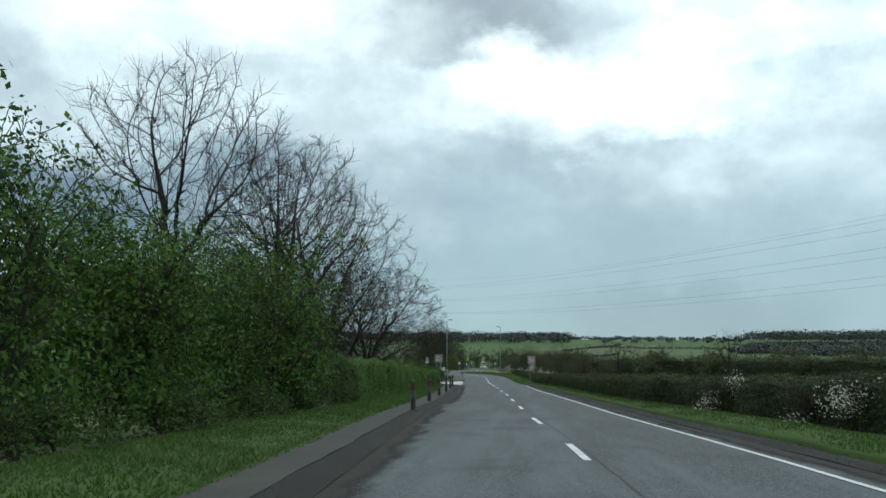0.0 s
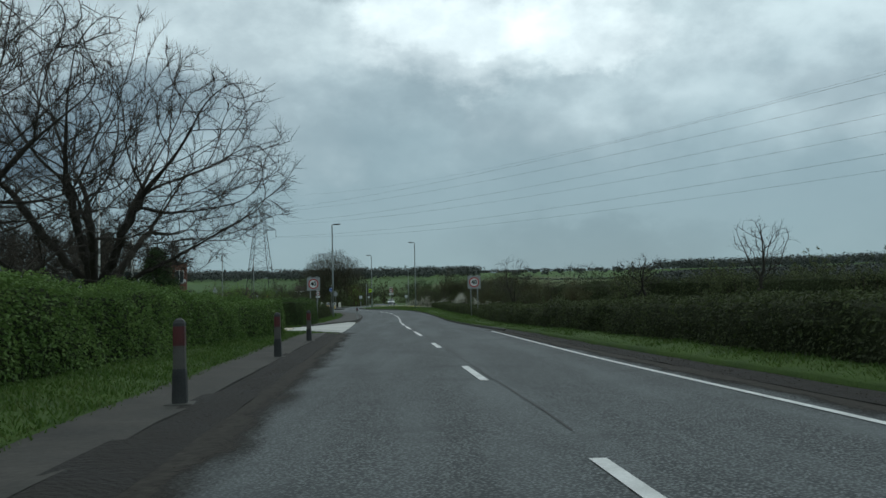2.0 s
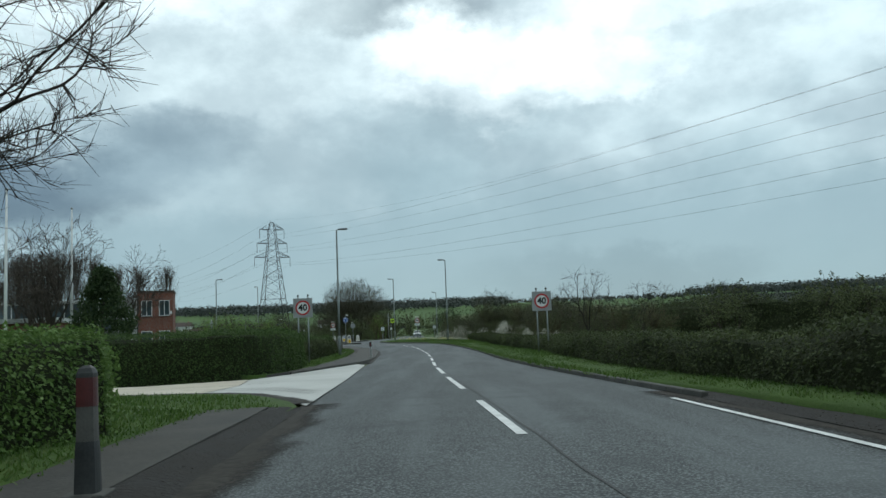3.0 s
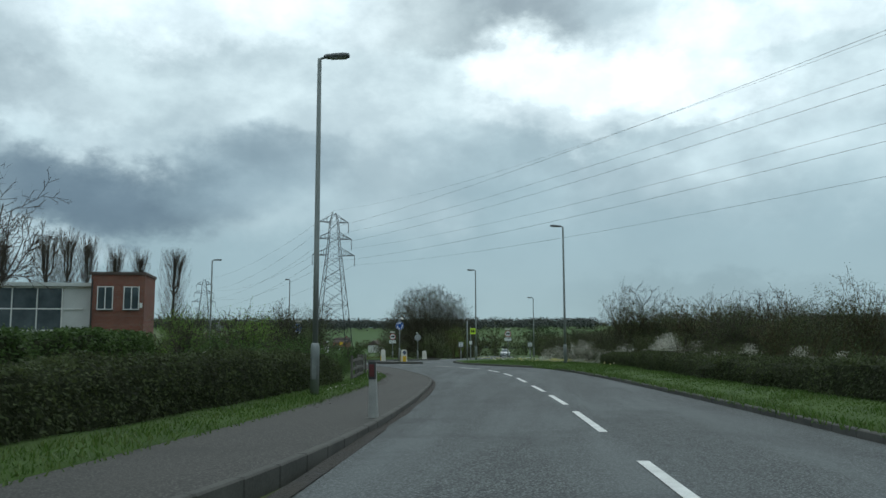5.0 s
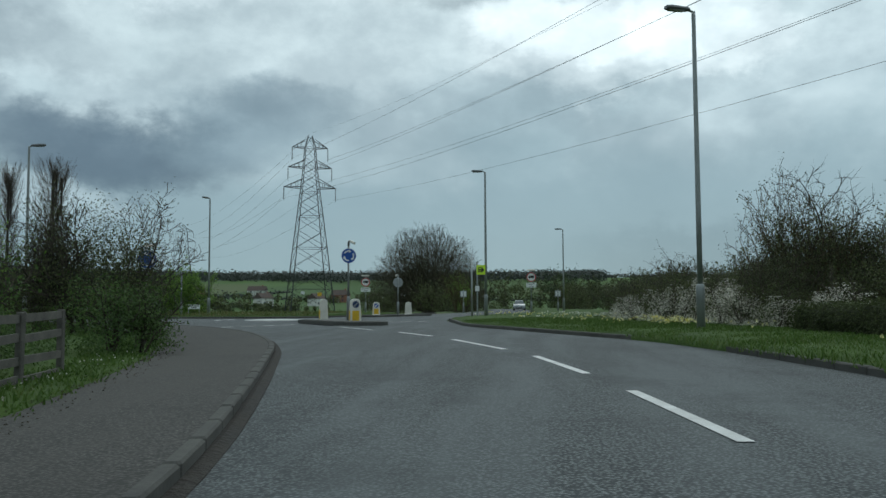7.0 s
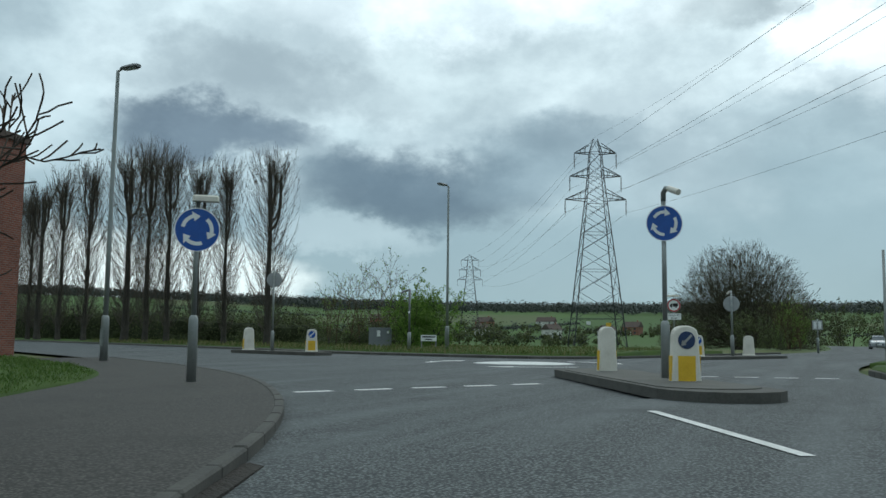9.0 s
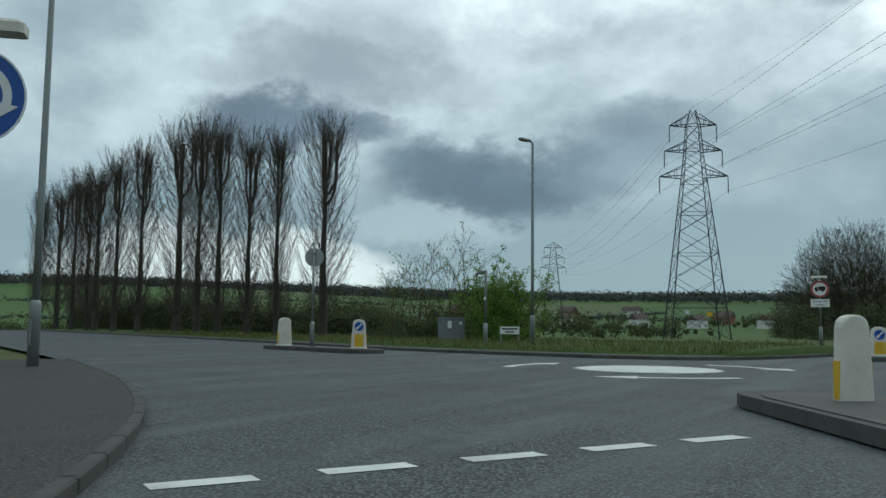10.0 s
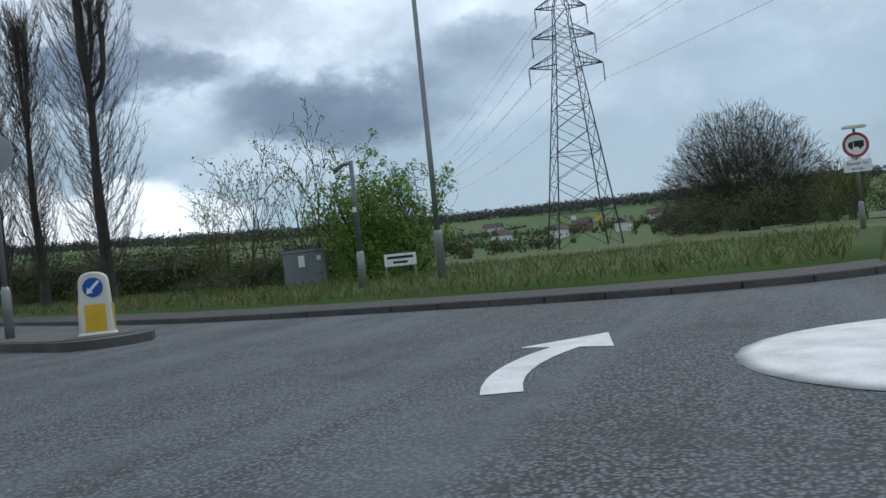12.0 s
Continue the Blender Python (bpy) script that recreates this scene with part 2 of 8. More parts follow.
M_ROAD = asphalt("worn_asphalt", (0.036, 0.041, 0.042), (0.235, 0.254, 0.256), (0.131, 0.144, 0.147))
M_PATCH = asphalt("asphalt_repair", (0.038, 0.04, 0.04), (0.175, 0.178, 0.174), (0.12, 0.121, 0.118))
M_SEAM = mottled("tar_joint", (0.035, 0.036, 0.036), (0.08, 0.082, 0.08), 2, 30, 0.9, 0, 0.4, 0.004, True)
M_PATH = asphalt("footway_tarmac", (0.034, 0.032, 0.029), (0.145, 0.136, 0.122), (0.066, 0.061, 0.054))
M_FOOT = mottled("gritty_footway", (0.019, 0.018, 0.016), (0.086, 0.079, 0.069), 0.9, 15, 0.95, 0, 0.7, 0.012, True)
M_SOIL = mottled("wet_dark_soil", (0.008, 0.007, 0.006), (0.032, 0.028, 0.023), 1.3, 15, 0.95, 0, 1.0, 0.06, True)
M_DIRT = mottled("gutter_dirt", (0.012, 0.0105, 0.009), (0.05, 0.043, 0.035), 1.6, 13, 0.95, 0, 1.0, 0.05, True)
M_CONC = mottled("pale_concrete", (0.38, 0.375, 0.35), (0.56, 0.55, 0.52), 0.35, 12, 0.9, 0, 0.3, 0.004, True)
M_TAN = mottled("sandy_concrete", (0.42, 0.36, 0.28), (0.58, 0.52, 0.43), 0.5, 12, 0.9, 0, 0.3, 0.004, True)
M_KERB = mottled("kerb_concrete", (0.035, 0.034, 0.03), (0.115, 0.111, 0.10), 1.3, 30, 0.9, 0, 0.4, 0.004, True)
M_ISLAND = mottled("island_paving", (0.05, 0.05, 0.045), (0.14, 0.135, 0.12), 1.0, 18, 0.92, 0, 0.5, 0.006, True)
M_GROUND = ground_material()
M_VERGE = mottled("verge_turf", (0.032, 0.064, 0.013), (0.075, 0.122, 0.028), 0.5, 14, 0.95, 0, 0.8, 0.03, True, 0.2)
M_BLADE = foliage("grass_blades", ((0.044, 0.086, 0.016), (0.068, 0.128, 0.025), (0.094, 0.160, 0.036), (0.125, 0.168, 0.054)), 0.5, 0.4, thin=0.35)
M_LITTER = foliage("leaf_litter", ((0.02, 0.016, 0.012), (0.05, 0.04, 0.028), (0.10, 0.08, 0.055)), 0.95, 0.8)
M_MEADOW = foliage("meadow_grass", ((0.05, 0.085, 0.018), (0.085, 0.12, 0.03), (0.15, 0.15, 0.06), (0.24, 0.21, 0.11)), 0.7, 0.25, thin=0.35)
M_LINE = mottled("road_paint", (0.42, 0.42, 0.40), (0.82, 0.82, 0.80), 2.5, 45, 0.7, 0, 0.4, 0.003, True)
M_BARK = mottled("dark_bark", (0.028, 0.024, 0.02), (0.085, 0.075, 0.062), 2.0, 22, 0.95, 0, 0.8, 0.02)
M_TWIG = foliage("bare_twigs", ((0.035, 0.028, 0.022), (0.06, 0.05, 0.04), (0.095, 0.075, 0.06)), 0.9, 0.3)
M_LIMB = foliage("dark_limbs", ((0.022, 0.019, 0.015), (0.036, 0.031, 0.025), (0.058, 0.049, 0.039)), 0.9, 0.3)
M_TWIG_PALE = foliage("dense_brown_twigs", ((0.045, 0.042, 0.028), (0.072, 0.066, 0.044), (0.105, 0.096, 0.064)), 0.95, 0.3)
M_TWIG_POP = foliage("poplar_shoots", ((0.05, 0.042, 0.034), (0.085, 0.072, 0.058), (0.125, 0.105, 0.084)), 0.9, 0.3)
M_TWIG_RED = foliage("budding_twigs", ((0.05, 0.038, 0.024), (0.085, 0.065, 0.036), (0.12, 0.09, 0.05)), 0.9, 0.2)
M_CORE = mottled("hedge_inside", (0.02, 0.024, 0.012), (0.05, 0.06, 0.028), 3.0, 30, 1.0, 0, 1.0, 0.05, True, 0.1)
M_HEDGE_L = foliage("privet_leaves", ((0.056, 0.098, 0.028), (0.1, 0.172, 0.046), (0.148, 0.24, 0.066), (0.215, 0.305, 0.098)), 0.7, 1.3, thin=0.35, even=0.68)
M_HEDGE_R = foliage("hawthorn_leaves", ((0.034, 0.037, 0.022), (0.052, 0.062, 0.030), (0.074, 0.096, 0.038), (0.108, 0.128, 0.052)), 0.75, 1.0, thin=0.35, even=0.65)
M_HEDGE_DARK = foliage("dark_hedge_leaves", ((0.030, 0.050, 0.018), (0.052, 0.090, 0.027), (0.080, 0.134, 0.040), (0.112, 0.172, 0.053)), 0.7, 1.0, thin=0.35, even=0.62)
M_SCRUB = foliage("scrub_leaves", ((0.038, 0.044, 0.024), (0.062, 0.074, 0.034), (0.092, 0.112, 0.046), (0.135, 0.155, 0.066)), 0.7, 0.12, thin=0.35)
M_SPRING = foliage("spring_leaves", ((0.07, 0.13, 0.022), (0.11, 0.21, 0.034), (0.17, 0.28, 0.055), (0.23, 0.34, 0.085)), thin=0.5)
M_IVY = foliage("ivy_leaves", ((0.03, 0.058, 0.014), (0.052, 0.105, 0.02), (0.09, 0.175, 0.03), (0.145, 0.245, 0.048)), thin=0.35)
M_CONIFER = foliage("conifer_needles", ((0.026, 0.046, 0.019), (0.046, 0.075, 0.029), (0.078, 0.111, 0.046)), thin=0.35)
M_BLOSSOM = foliage("blossom", ((0.5, 0.47, 0.4), (0.68, 0.65, 0.57), (0.8, 0.78, 0.71)), 0.8, thin=0.3)
M_DAFF = foliage("daffodil_petals", ((0.75, 0.62, 0.10), (0.80, 0.74, 0.35), (0.82, 0.80, 0.62)), 0.6)
M_PALEDAFF = foliage("pale_daffodil_petals", ((0.66, 0.64, 0.52), (0.76, 0.75, 0.66), (0.82, 0.82, 0.76)), 0.6)
# pale grey-green: distance haze is put into the base colour of the far trees
M_FARWOOD_HAZED = foliage("hazed_far_wood", ((0.066, 0.074, 0.068), (0.076, 0.084, 0.076), (0.088, 0.096, 0.084)), 0.95, 0.01, even=0.8)
M_SPILL = grit_material()
M_RUB = grit_material("tyre_rub", 0.16)
M_GALV = mottled("weathered_galvanised_steel", (0.20, 0.215, 0.21), (0.33, 0.345, 0.335), 1.5, 20, 0.5, 0.55, 0.15, 0.002)
M_PYLON = mottled("pylon_steel", (0.022, 0.025, 0.025), (0.05, 0.056, 0.055), 0.4, 8, 0.7, 0.1, 0.1, 0.002)
M_WIRE = mottled("aluminium_cable", (0.06, 0.065, 0.07), (0.11, 0.115, 0.12), 0.5, 5, 0.6, 0.3, 0.0, 0.001)
M_INSUL = mottled("insulator_glaze", (0.035, 0.04, 0.05), (0.08, 0.09, 0.10), 2, 20, 0.3)
M_LAMPHEAD = mottled("lamp_housing", (0.10, 0.105, 0.11), (0.18, 0.185, 0.19), 3, 30, 0.5, 0.2)
M_LENS = mottled("lamp_glass", (0.30, 0.31, 0.31), (0.45, 0.46, 0.46), 4, 30, 0.25)
M_BOLLARD = mottled("black_plastic", (0.018, 0.019, 0.02), (0.06, 0.06, 0.058), 4, 40, 0.6)
M_BOLLGREY = mottled("grey_recycled_plastic", (0.055, 0.052, 0.047), (0.125, 0.118, 0.105), 4, 40, 0.7)
M_RED = mottled("faded_red_reflector", (0.05, 0.014, 0.014), (0.12, 0.026, 0.025), 6, 60, 0.4)
M_SIGNRED = mottled("sign_red", (0.38, 0.02, 0.022), (0.50, 0.035, 0.035), 4, 50, 0.45)
M_SIGNWHITE = mottled("sign_white", (0.62, 0.63, 0.62), (0.78, 0.79, 0.78), 4, 50, 0.45)
M_SIGNBLUE = mottled("sign_blue", (0.009, 0.06, 0.26), (0.016, 0.095, 0.38), 4, 50, 0.4)
M_SIGNGREY = mottled("sign_backing_grey", (0.24, 0.25, 0.25), (0.36, 0.37, 0.37), 3, 40, 0.55, 0.2)
M_SIGNBLACK = mottled("sign_black", (0.008, 0.008, 0.008), (0.02, 0.02, 0.02), 4, 50, 0.5)
M_BOLLBLUE = mottled("dull_bollard_blue", (0.012, 0.025, 0.07), (0.025, 0.05, 0.13), 4, 50, 0.35)
M_BOLLPALE = mottled("pale_grey_plastic", (0.22, 0.22, 0.21), (0.36, 0.36, 0.34), 4, 40, 0.7)
M_LIME = mottled("fluorescent_yellow_green", (0.50, 0.72, 0.03), (0.62, 0.85, 0.06), 4, 50, 0.45)
M_CREAM = mottled("off_white_bollard_plastic", (0.52, 0.49, 0.42), (0.72, 0.69, 0.62), 3, 30, 0.5)
M_YELLOW = mottled("bollard_yellow", (0.55, 0.33, 0.02), (0.75, 0.47, 0.035), 4, 40, 0.45)
M_WHITEPAINT = mottled("white_paint", (0.62, 0.62, 0.60), (0.80, 0.80, 0.78), 2, 30, 0.5)
M_CABINET = mottled("cabinet_grey_paint", (0.13, 0.145, 0.155), (0.20, 0.215, 0.225), 1.5, 20, 0.55)
M_FENCE = mottled("weathered_timber", (0.05, 0.046, 0.04), (0.16, 0.148, 0.128), 3, 35, 0.95, 0, 0.7, 0.006)
M_ROOFTILE = mottled("roof_tiles", (0.06, 0.045, 0.04), (0.13, 0.095, 0.08), 0.8, 8, 0.9)
M_HOUSEBRICK = mottled("house_brick", (0.18, 0.08, 0.055), (0.28, 0.13, 0.09), 0.6, 8, 0.9)
M_RENDER = mottled("white_render", (0.5, 0.49, 0.46), (0.66, 0.65, 0.62), 0.5, 6, 0.9)
M_FELT = mottled("flat_roof_felt", (0.10, 0.10, 0.10), (0.20, 0.20, 0.20), 0.5, 10, 0.9)
M_CLAD = mottled("pale_cladding", (0.42, 0.43, 0.42), (0.58, 0.59, 0.58), 0.5, 10, 0.6)
M_CARBODY = mottled("silver_car_paint", (0.40, 0.42, 0.44), (0.48, 0.50, 0.52), 0.7, 10, 0.3, 0.4, 0.0, 0.001)
M_TYRE = mottled("tyre_rubber", (0.012, 0.012, 0.012), (0.03, 0.03, 0.03), 5, 40, 0.85)
M_HEADLAMP = mottled("headlamp_glass", (0.65, 0.66, 0.66), (0.8, 0.8, 0.8), 5, 40, 0.15)


def glass_material():
    m, nt, p = shader("window_glass", 0.05, 0.0, 0.8)
    n = noise_tex(nt, coords(nt), 0.8, 3)
    nt.links.new(colour_ramp(nt, n, ((0.3, (0.03, 0.045, 0.05)), (0.7, (0.08, 0.10, 0.11)))), p.inputs["Base Color"])
    return m


M_GLASS = glass_material()


def brick_material():
    m, nt, p = shader("red_brick", 0.9, 0, 0.3)
    b = nt.nodes.new("ShaderNodeTexBrick")
    b.inputs["Scale"].default_value = 1.0
    b.inputs["Brick Width"].default_value, b.inputs["Row Height"].default_value = 0.225, 0.075
    b.inputs["Mortar Size"].default_value = 0.008
    b.inputs["Color1"].default_value, b.inputs["Color2"].default_value = (0.17, 0.05, 0.032, 1), (0.25, 0.085, 0.055, 1)
    b.inputs["Mortar"].default_value = (0.20, 0.18, 0.16, 1)
    vec = coords(nt)
    sw = nt.nodes.new("ShaderNodeSeparateXYZ")
    nt.links.new(vec, sw.inputs[0])
    add = nt.nodes.new("ShaderNodeMath")
    nt.links.new(sw.outputs[0], add.inputs[0])
    nt.links.new(sw.outputs[1], add.inputs[1])
    cb = nt.nodes.new("ShaderNodeCombineXYZ")
    nt.links.new(add.outputs[0], cb.inputs[0])
    nt.links.new(sw.outputs[2], cb.inputs[1])
    nt.links.new(cb.outputs[0], b.inputs["Vector"])
    stain = mix_rgb(nt, map_range(nt, noise_tex(nt, vec, 0.7, 5), 0.4, 0.7, 0, 0.35), b.outputs["Color"], (0.10, 0.05, 0.04))
    nt.links.new(stain, p.inputs["Base Color"])
    bump(nt, p, b.outputs["Fac"], 0.3, 0.004)
    return m


M_BRICK = brick_material()


# ---- building helpers ----
class Geo:
    """Collects faces for one mesh."""

    def __init__(self):
        self.v, self.f = [], []

    def add(self, verts, faces):
        n = len(self.v)
        self.v.extend(verts)
        self.f.extend(tuple(i + n for i in q) for q in faces)
        return self

    def box(self, x0, x1, y0, y1, z0, z1, m=None, bevel=0.0):
        b = min(bevel, (x1 - x0) * 0.45, (y1 - y0) * 0.45)
        if b > 0:
            ring = [(x0 + b, y0), (x1 - b, y0), (x1, y0 + b), (x1, y1 - b), (x1 - b, y1), (x0 + b, y1), (x0, y1 - b), (x0, y0 + b)]
            cx, cy = (x0 + x1) / 2, (y0 + y1) / 2
            sx, sy = 1 - 2 * b / (x1 - x0), 1 - 2 * b / (y1 - y0)
            top = [(cx + (x - cx) * sx, cy + (y - cy) * sy) for x, y in ring]
            vs = [(x, y, z0) for x, y in ring] + [(x, y, z1 - b) for x, y in ring] + [(x, y, z1) for x, y in top]
            fs = [tuple(range(7, -1, -1)), tuple(range(16, 24))]
            for k in range(2):
                fs += [(k * 8 + i, k * 8 + (i + 1) % 8, k * 8 + 8 + (i + 1) % 8, k * 8 + 8 + i) for i in range(8)]
        else:
            vs = [(x, y, z) for z in (z0, z1) for x, y in ((x0, y0), (x1, y0), (x1, y1), (x0, y1))]
            fs = [(3, 2, 1, 0), (4, 5, 6, 7)] + [(i, (i + 1) % 4, 4 + (i + 1) % 4, 4 + i) for i in range(4)]
        if m is not None:
            vs = [tuple(m @ Vector(p)) for p in vs]
        return self.add(vs, fs)

    def tube(self, pts, radii, n=8, cap=True):
        """A tube along points."""
        pts = [Vector(p) for p in pts]
        vs, fs = [], []
        ref = None
        for k, p in enumerate(pts):
            d = (pts[min(k + 1, len(pts) - 1)] - pts[max(k - 1, 0)]).normalized()
            if ref is None:
                ref = d.orthogonal()
            u = (ref - d * ref.dot(d)).normalized()
            ref = u
            w = d.cross(u)
            r = radii[k] if hasattr(radii, "__len__") else radii
            for i in range(n):
                a = 2 * math.pi * i / n
                vs.append(tuple(p + u * (r * math.cos(a)) + w * (r * math.sin(a))))
        for k in range(len(pts) - 1):
            fs += [(k * n + i, k * n + (i + 1) % n, k * n + n + (i + 1) % n, k * n + n + i) for i in range(n)]
        if cap:
            fs += [tuple(range(n - 1, -1, -1)), tuple(range((len(pts) - 1) * n, len(pts) * n))]
        return self.add(vs, fs)

    def lathe(self, profile, n=16, at=(0, 0, 0)):
        """A turned shape from (radius, height) rows, upright at a place."""
        return self.tube_rings([[(at[0] + r * math.cos(2 * math.pi * i / n), at[1] + r * math.sin(2 * math.pi * i / n), at[2] + z)
                                 for i in range(n)] for r, z in profile])

    def tube_rings(self, rings):
        n = len(rings[0])
        vs = [p for ring in rings for p in ring]
        fs = []
        for k in range(len(rings) - 1):
            fs += [(k * n + i, k * n + (i + 1) % n, k * n + n + (i + 1) % n, k * n + n + i) for i in range(n)]
        fs += [tuple(range(n - 1, -1, -1)), tuple(range((len(rings) - 1) * n, len(rings) * n))]
        return self.add(vs, fs)

    def slab(self, outline, y0, y1):
        """An outline in x, z given depth from y0 to y1."""
        n = len(outline)
        vs = [(x, y0, z) for x, z in outline] + [(x, y1, z) for x, z in outline]
        fs = [tuple(range(n)), tuple(range(2 * n - 1, n - 1, -1))] + [((i + 1) % n, i, n + i, n + (i + 1) % n) for i in range(n)]
        return self.add(vs, fs)

    def plate(self, outline, z0, z1):
        """An outline in x, y given depth from z0 to z1."""
        n = len(outline)
        vs = [(x, y, z0) for x, y in outline] + [(x, y, z1) for x, y in outline]
        fs = [tuple(range(n - 1, -1, -1)), tuple(range(n, 2 * n))] + [(i, (i + 1) % n, n + (i + 1) % n, n + i) for i in range(n)]
        return self.add(vs, fs)

    def mesh(self, name, mat, smooth=False):
        me = bpy.data.meshes.new(name)
        me.from_pydata(self.v, [], self.f)
        me.materials.append(mat)
        if smooth:
            me.polygons.foreach_set("use_smooth", [True] * len(me.polygons))
        me.update()
        return me


def quad_mesh(name, verts, mat):
    """One mesh of loose quads from an array of shape (n, 4, 3)."""
    n = len(verts)
    me = bpy.data.meshes.new(name)
    me.vertices.add(n * 4)
    me.vertices.foreach_set("co", np.ascontiguousarray(verts, dtype=np.float32).ravel())
    me.loops.add(n * 4)
    me.loops.foreach_set("vertex_index", np.arange(n * 4, dtype=np.int32))
    me.polygons.add(n)
    me.polygons.foreach_set("loop_start", np.arange(0, n * 4, 4, dtype=np.int32))
    me.materials.append(mat)
    me.update(calc_edges=True)
    me.validate()
    return me


def leaf_quads(points, size, rng, facing=None, loose=0.55):
    """Pointed leaves at points, turned at random, or roughly towards facing, give or take loose."""
    p = np.asarray(points, dtype=np.float64)
    n = len(p)
    a = rng.normal(size=(n, 3))
    if facing is not None:
        nm = facing / (np.linalg.norm(facing, axis=1)[:, None] + 1e-9) + rng.normal(size=(n, 3)) * loose
        nm /= np.linalg.norm(nm, axis=1)[:, None] + 1e-9
        a -= nm * (a * nm).sum(1)[:, None]
    a /= np.linalg.norm(a, axis=1)[:, None] + 1e-9
    b = np.cross(nm, a) if facing is not None else rng.normal(size=(n, 3))
    b -= a * (a * b).sum(1)[:, None]
    b /= np.linalg.norm(b, axis=1)[:, None] + 1e-9
    s = size * rng.uniform(0.6, 1.35, size=(n, 1))
    return np.stack([p - a * s, p + b * s * 0.55 + a * s * 0.1, p + a * s, p - b * s * 0.55 + a * s * 0.1], axis=1)


def twig_quads(points, dirs, length, width, rng):
    """Slender tapering twigs standing at points along dirs."""
    p = np.asarray(points, dtype=np.float64)
    n = len(p)
    d = dirs / (np.linalg.norm(dirs, axis=1)[:, None] + 1e-9) + rng.normal(size=(n, 3)) * 0.28
    d /= np.linalg.norm(d, axis=1)[:, None]
    b = np.cross(d, rng.normal(size=(n, 3)))
    b /= np.linalg.norm(b, axis=1)[:, None] + 1e-9
    s = length * rng.uniform(0.6, 1.3, size=(n, 1))
    return np.stack([p - b * width, p + b * width, p + d * s + b * width * 0.35, p + d * s - b * width * 0.35], axis=1)


def part(name, geo, mat, parent=None, label="", smooth=False):
    """One mesh under a thing or part. A ready mesh brings its own material: then mat is left out."""
    if isinstance(mat, bpy.types.Object):
        mat, parent, label = None, mat, parent or ""
    me = geo.mesh(name, mat, smooth) if isinstance(geo, Geo) else geo
    ob = new(name, me)
    ob.parent = parent
    if label:
        tagged(ob, label)
    return ob


def thing(name, label, category, group="", at=None):
    ob = new(name)
    ob.empty_display_size = 0.3
    if at is not None:
        ob.matrix_basis = at
    return tagged(ob, label, category, group)


def setting(name, me, label):
    ob = new(name, me)
    return tagged(ob, label, kind="structure")


# ---- the lie of the land ----
PROFILE_Y = (-300, -200, -26, 5, 24, 52, 98, 105, 140, 155, 175, 600)
PROFILE_Z = (4.5, 3.5, 0.72, 0.30, 0.05, -0.14, -0.45, -0.44, -0.10, -0.08, 0.0, 0.0)
_ty = np.arange(-300, 601, 2.0)
_tz = np.interp(_ty, PROFILE_Y, PROFILE_Z)
_k = np.exp(-0.5 * (np.arange(-12, 13) / 5.0) ** 2)
_tz = np.convolve(np.pad(_tz, 12, mode="edge"), _k / _k.sum(), mode="valid")


def gz(y):
    """Height of the road's surface at a distance along the road."""
    return float(np.interp(y, _ty, _tz))


def spline(pts, y):
    """x of an edge that runs along the road, at y."""
    return float(np.interp(y, [p[1] for p in pts], [p[0] for p in pts]))


def resample(pts, step):
    """Points every step metres along a smoothed line."""
    p = [Vector(q) for q in pts]
    fine = []
    for i in range(len(p) - 1):
        a, b, c, d = p[max(i - 1, 0)], p[i], p[i + 1], p[min(i + 2, len(p) - 1)]
        for k in range(16):
            t = k / 16
            fine.append(0.5 * (2 * b + (c - a) * t + (2 * a - 5 * b + 4 * c - d) * t * t + (3 * b - a - 3 * c + d) * t ** 3))
    fine.append(p[-1])
    s = [0.0]
    for a, b in zip(fine, fine[1:]):
        s.append(s[-1] + (b - a).length)
    n = max(1, round(s[-1] / step))
    out = []
    for k in range(n + 1):
        t = s[-1] * k / n
        i = min(max(int(np.searchsorted(s, t)) - 1, 0), len(fine) - 2)
        f = (t - s[i]) / max(s[i + 1] - s[i], 1e-6)
        out.append(fine[i].lerp(fine[i + 1], f))
    return out


def offset(line, d):
    """The line moved sideways: to its left for d > 0."""
    out = []
    for k, p in enumerate(line):
        t = line[min(k + 1, len(line) - 1)] - line[max(k - 1, 0)]
        n = Vector((-t.y, t.x)).normalized()
        out.append(p + n * d)
    return out


def ribbon(geo, left, right, lift=0.0, across=1, crown=0.0):
    """A strip between two lines of equal length, laid on the road's height."""
    vs, fs = [], []
    m = across + 1
    for a, b in zip(left, right):
        for j in range(m):
            q = a.lerp(b, j / across)
            u = 2 * j / across - 1
            vs.append((q.x, q.y, gz(q.y) + lift + crown * (1 - u * u)))
    for k in range(len(left) - 1):
        fs += [(k * m + j, k * m + j + 1, k * m + m + j + 1, k * m + m + j) for j in range(across)]
    return geo.add(vs, fs)


def filled(geo, outline, lift):
    """A flat-ish area inside an outline, cut into triangles and laid on the road's height."""
    from_poly = [Vector((p[0], p[1], 0)) for p in outline]
    bm = bmesh.new()
    vs = [bm.verts.new(p) for p in from_poly]
    bm.faces.new(vs)
    bmesh.ops.triangulate(bm, faces=bm.faces[:])
    bm.normal_update()
    if sum(f.normal.z for f in bm.faces) < 0:
        bmesh.ops.reverse_faces(bm, faces=bm.faces[:])
    bm.verts.index_update()
    geo.add([(v.co.x, v.co.y, gz(v.co.y) + lift) for v in bm.verts], [tuple(v.index for v in f.verts) for f in bm.faces])
    bm.free()
    return geo


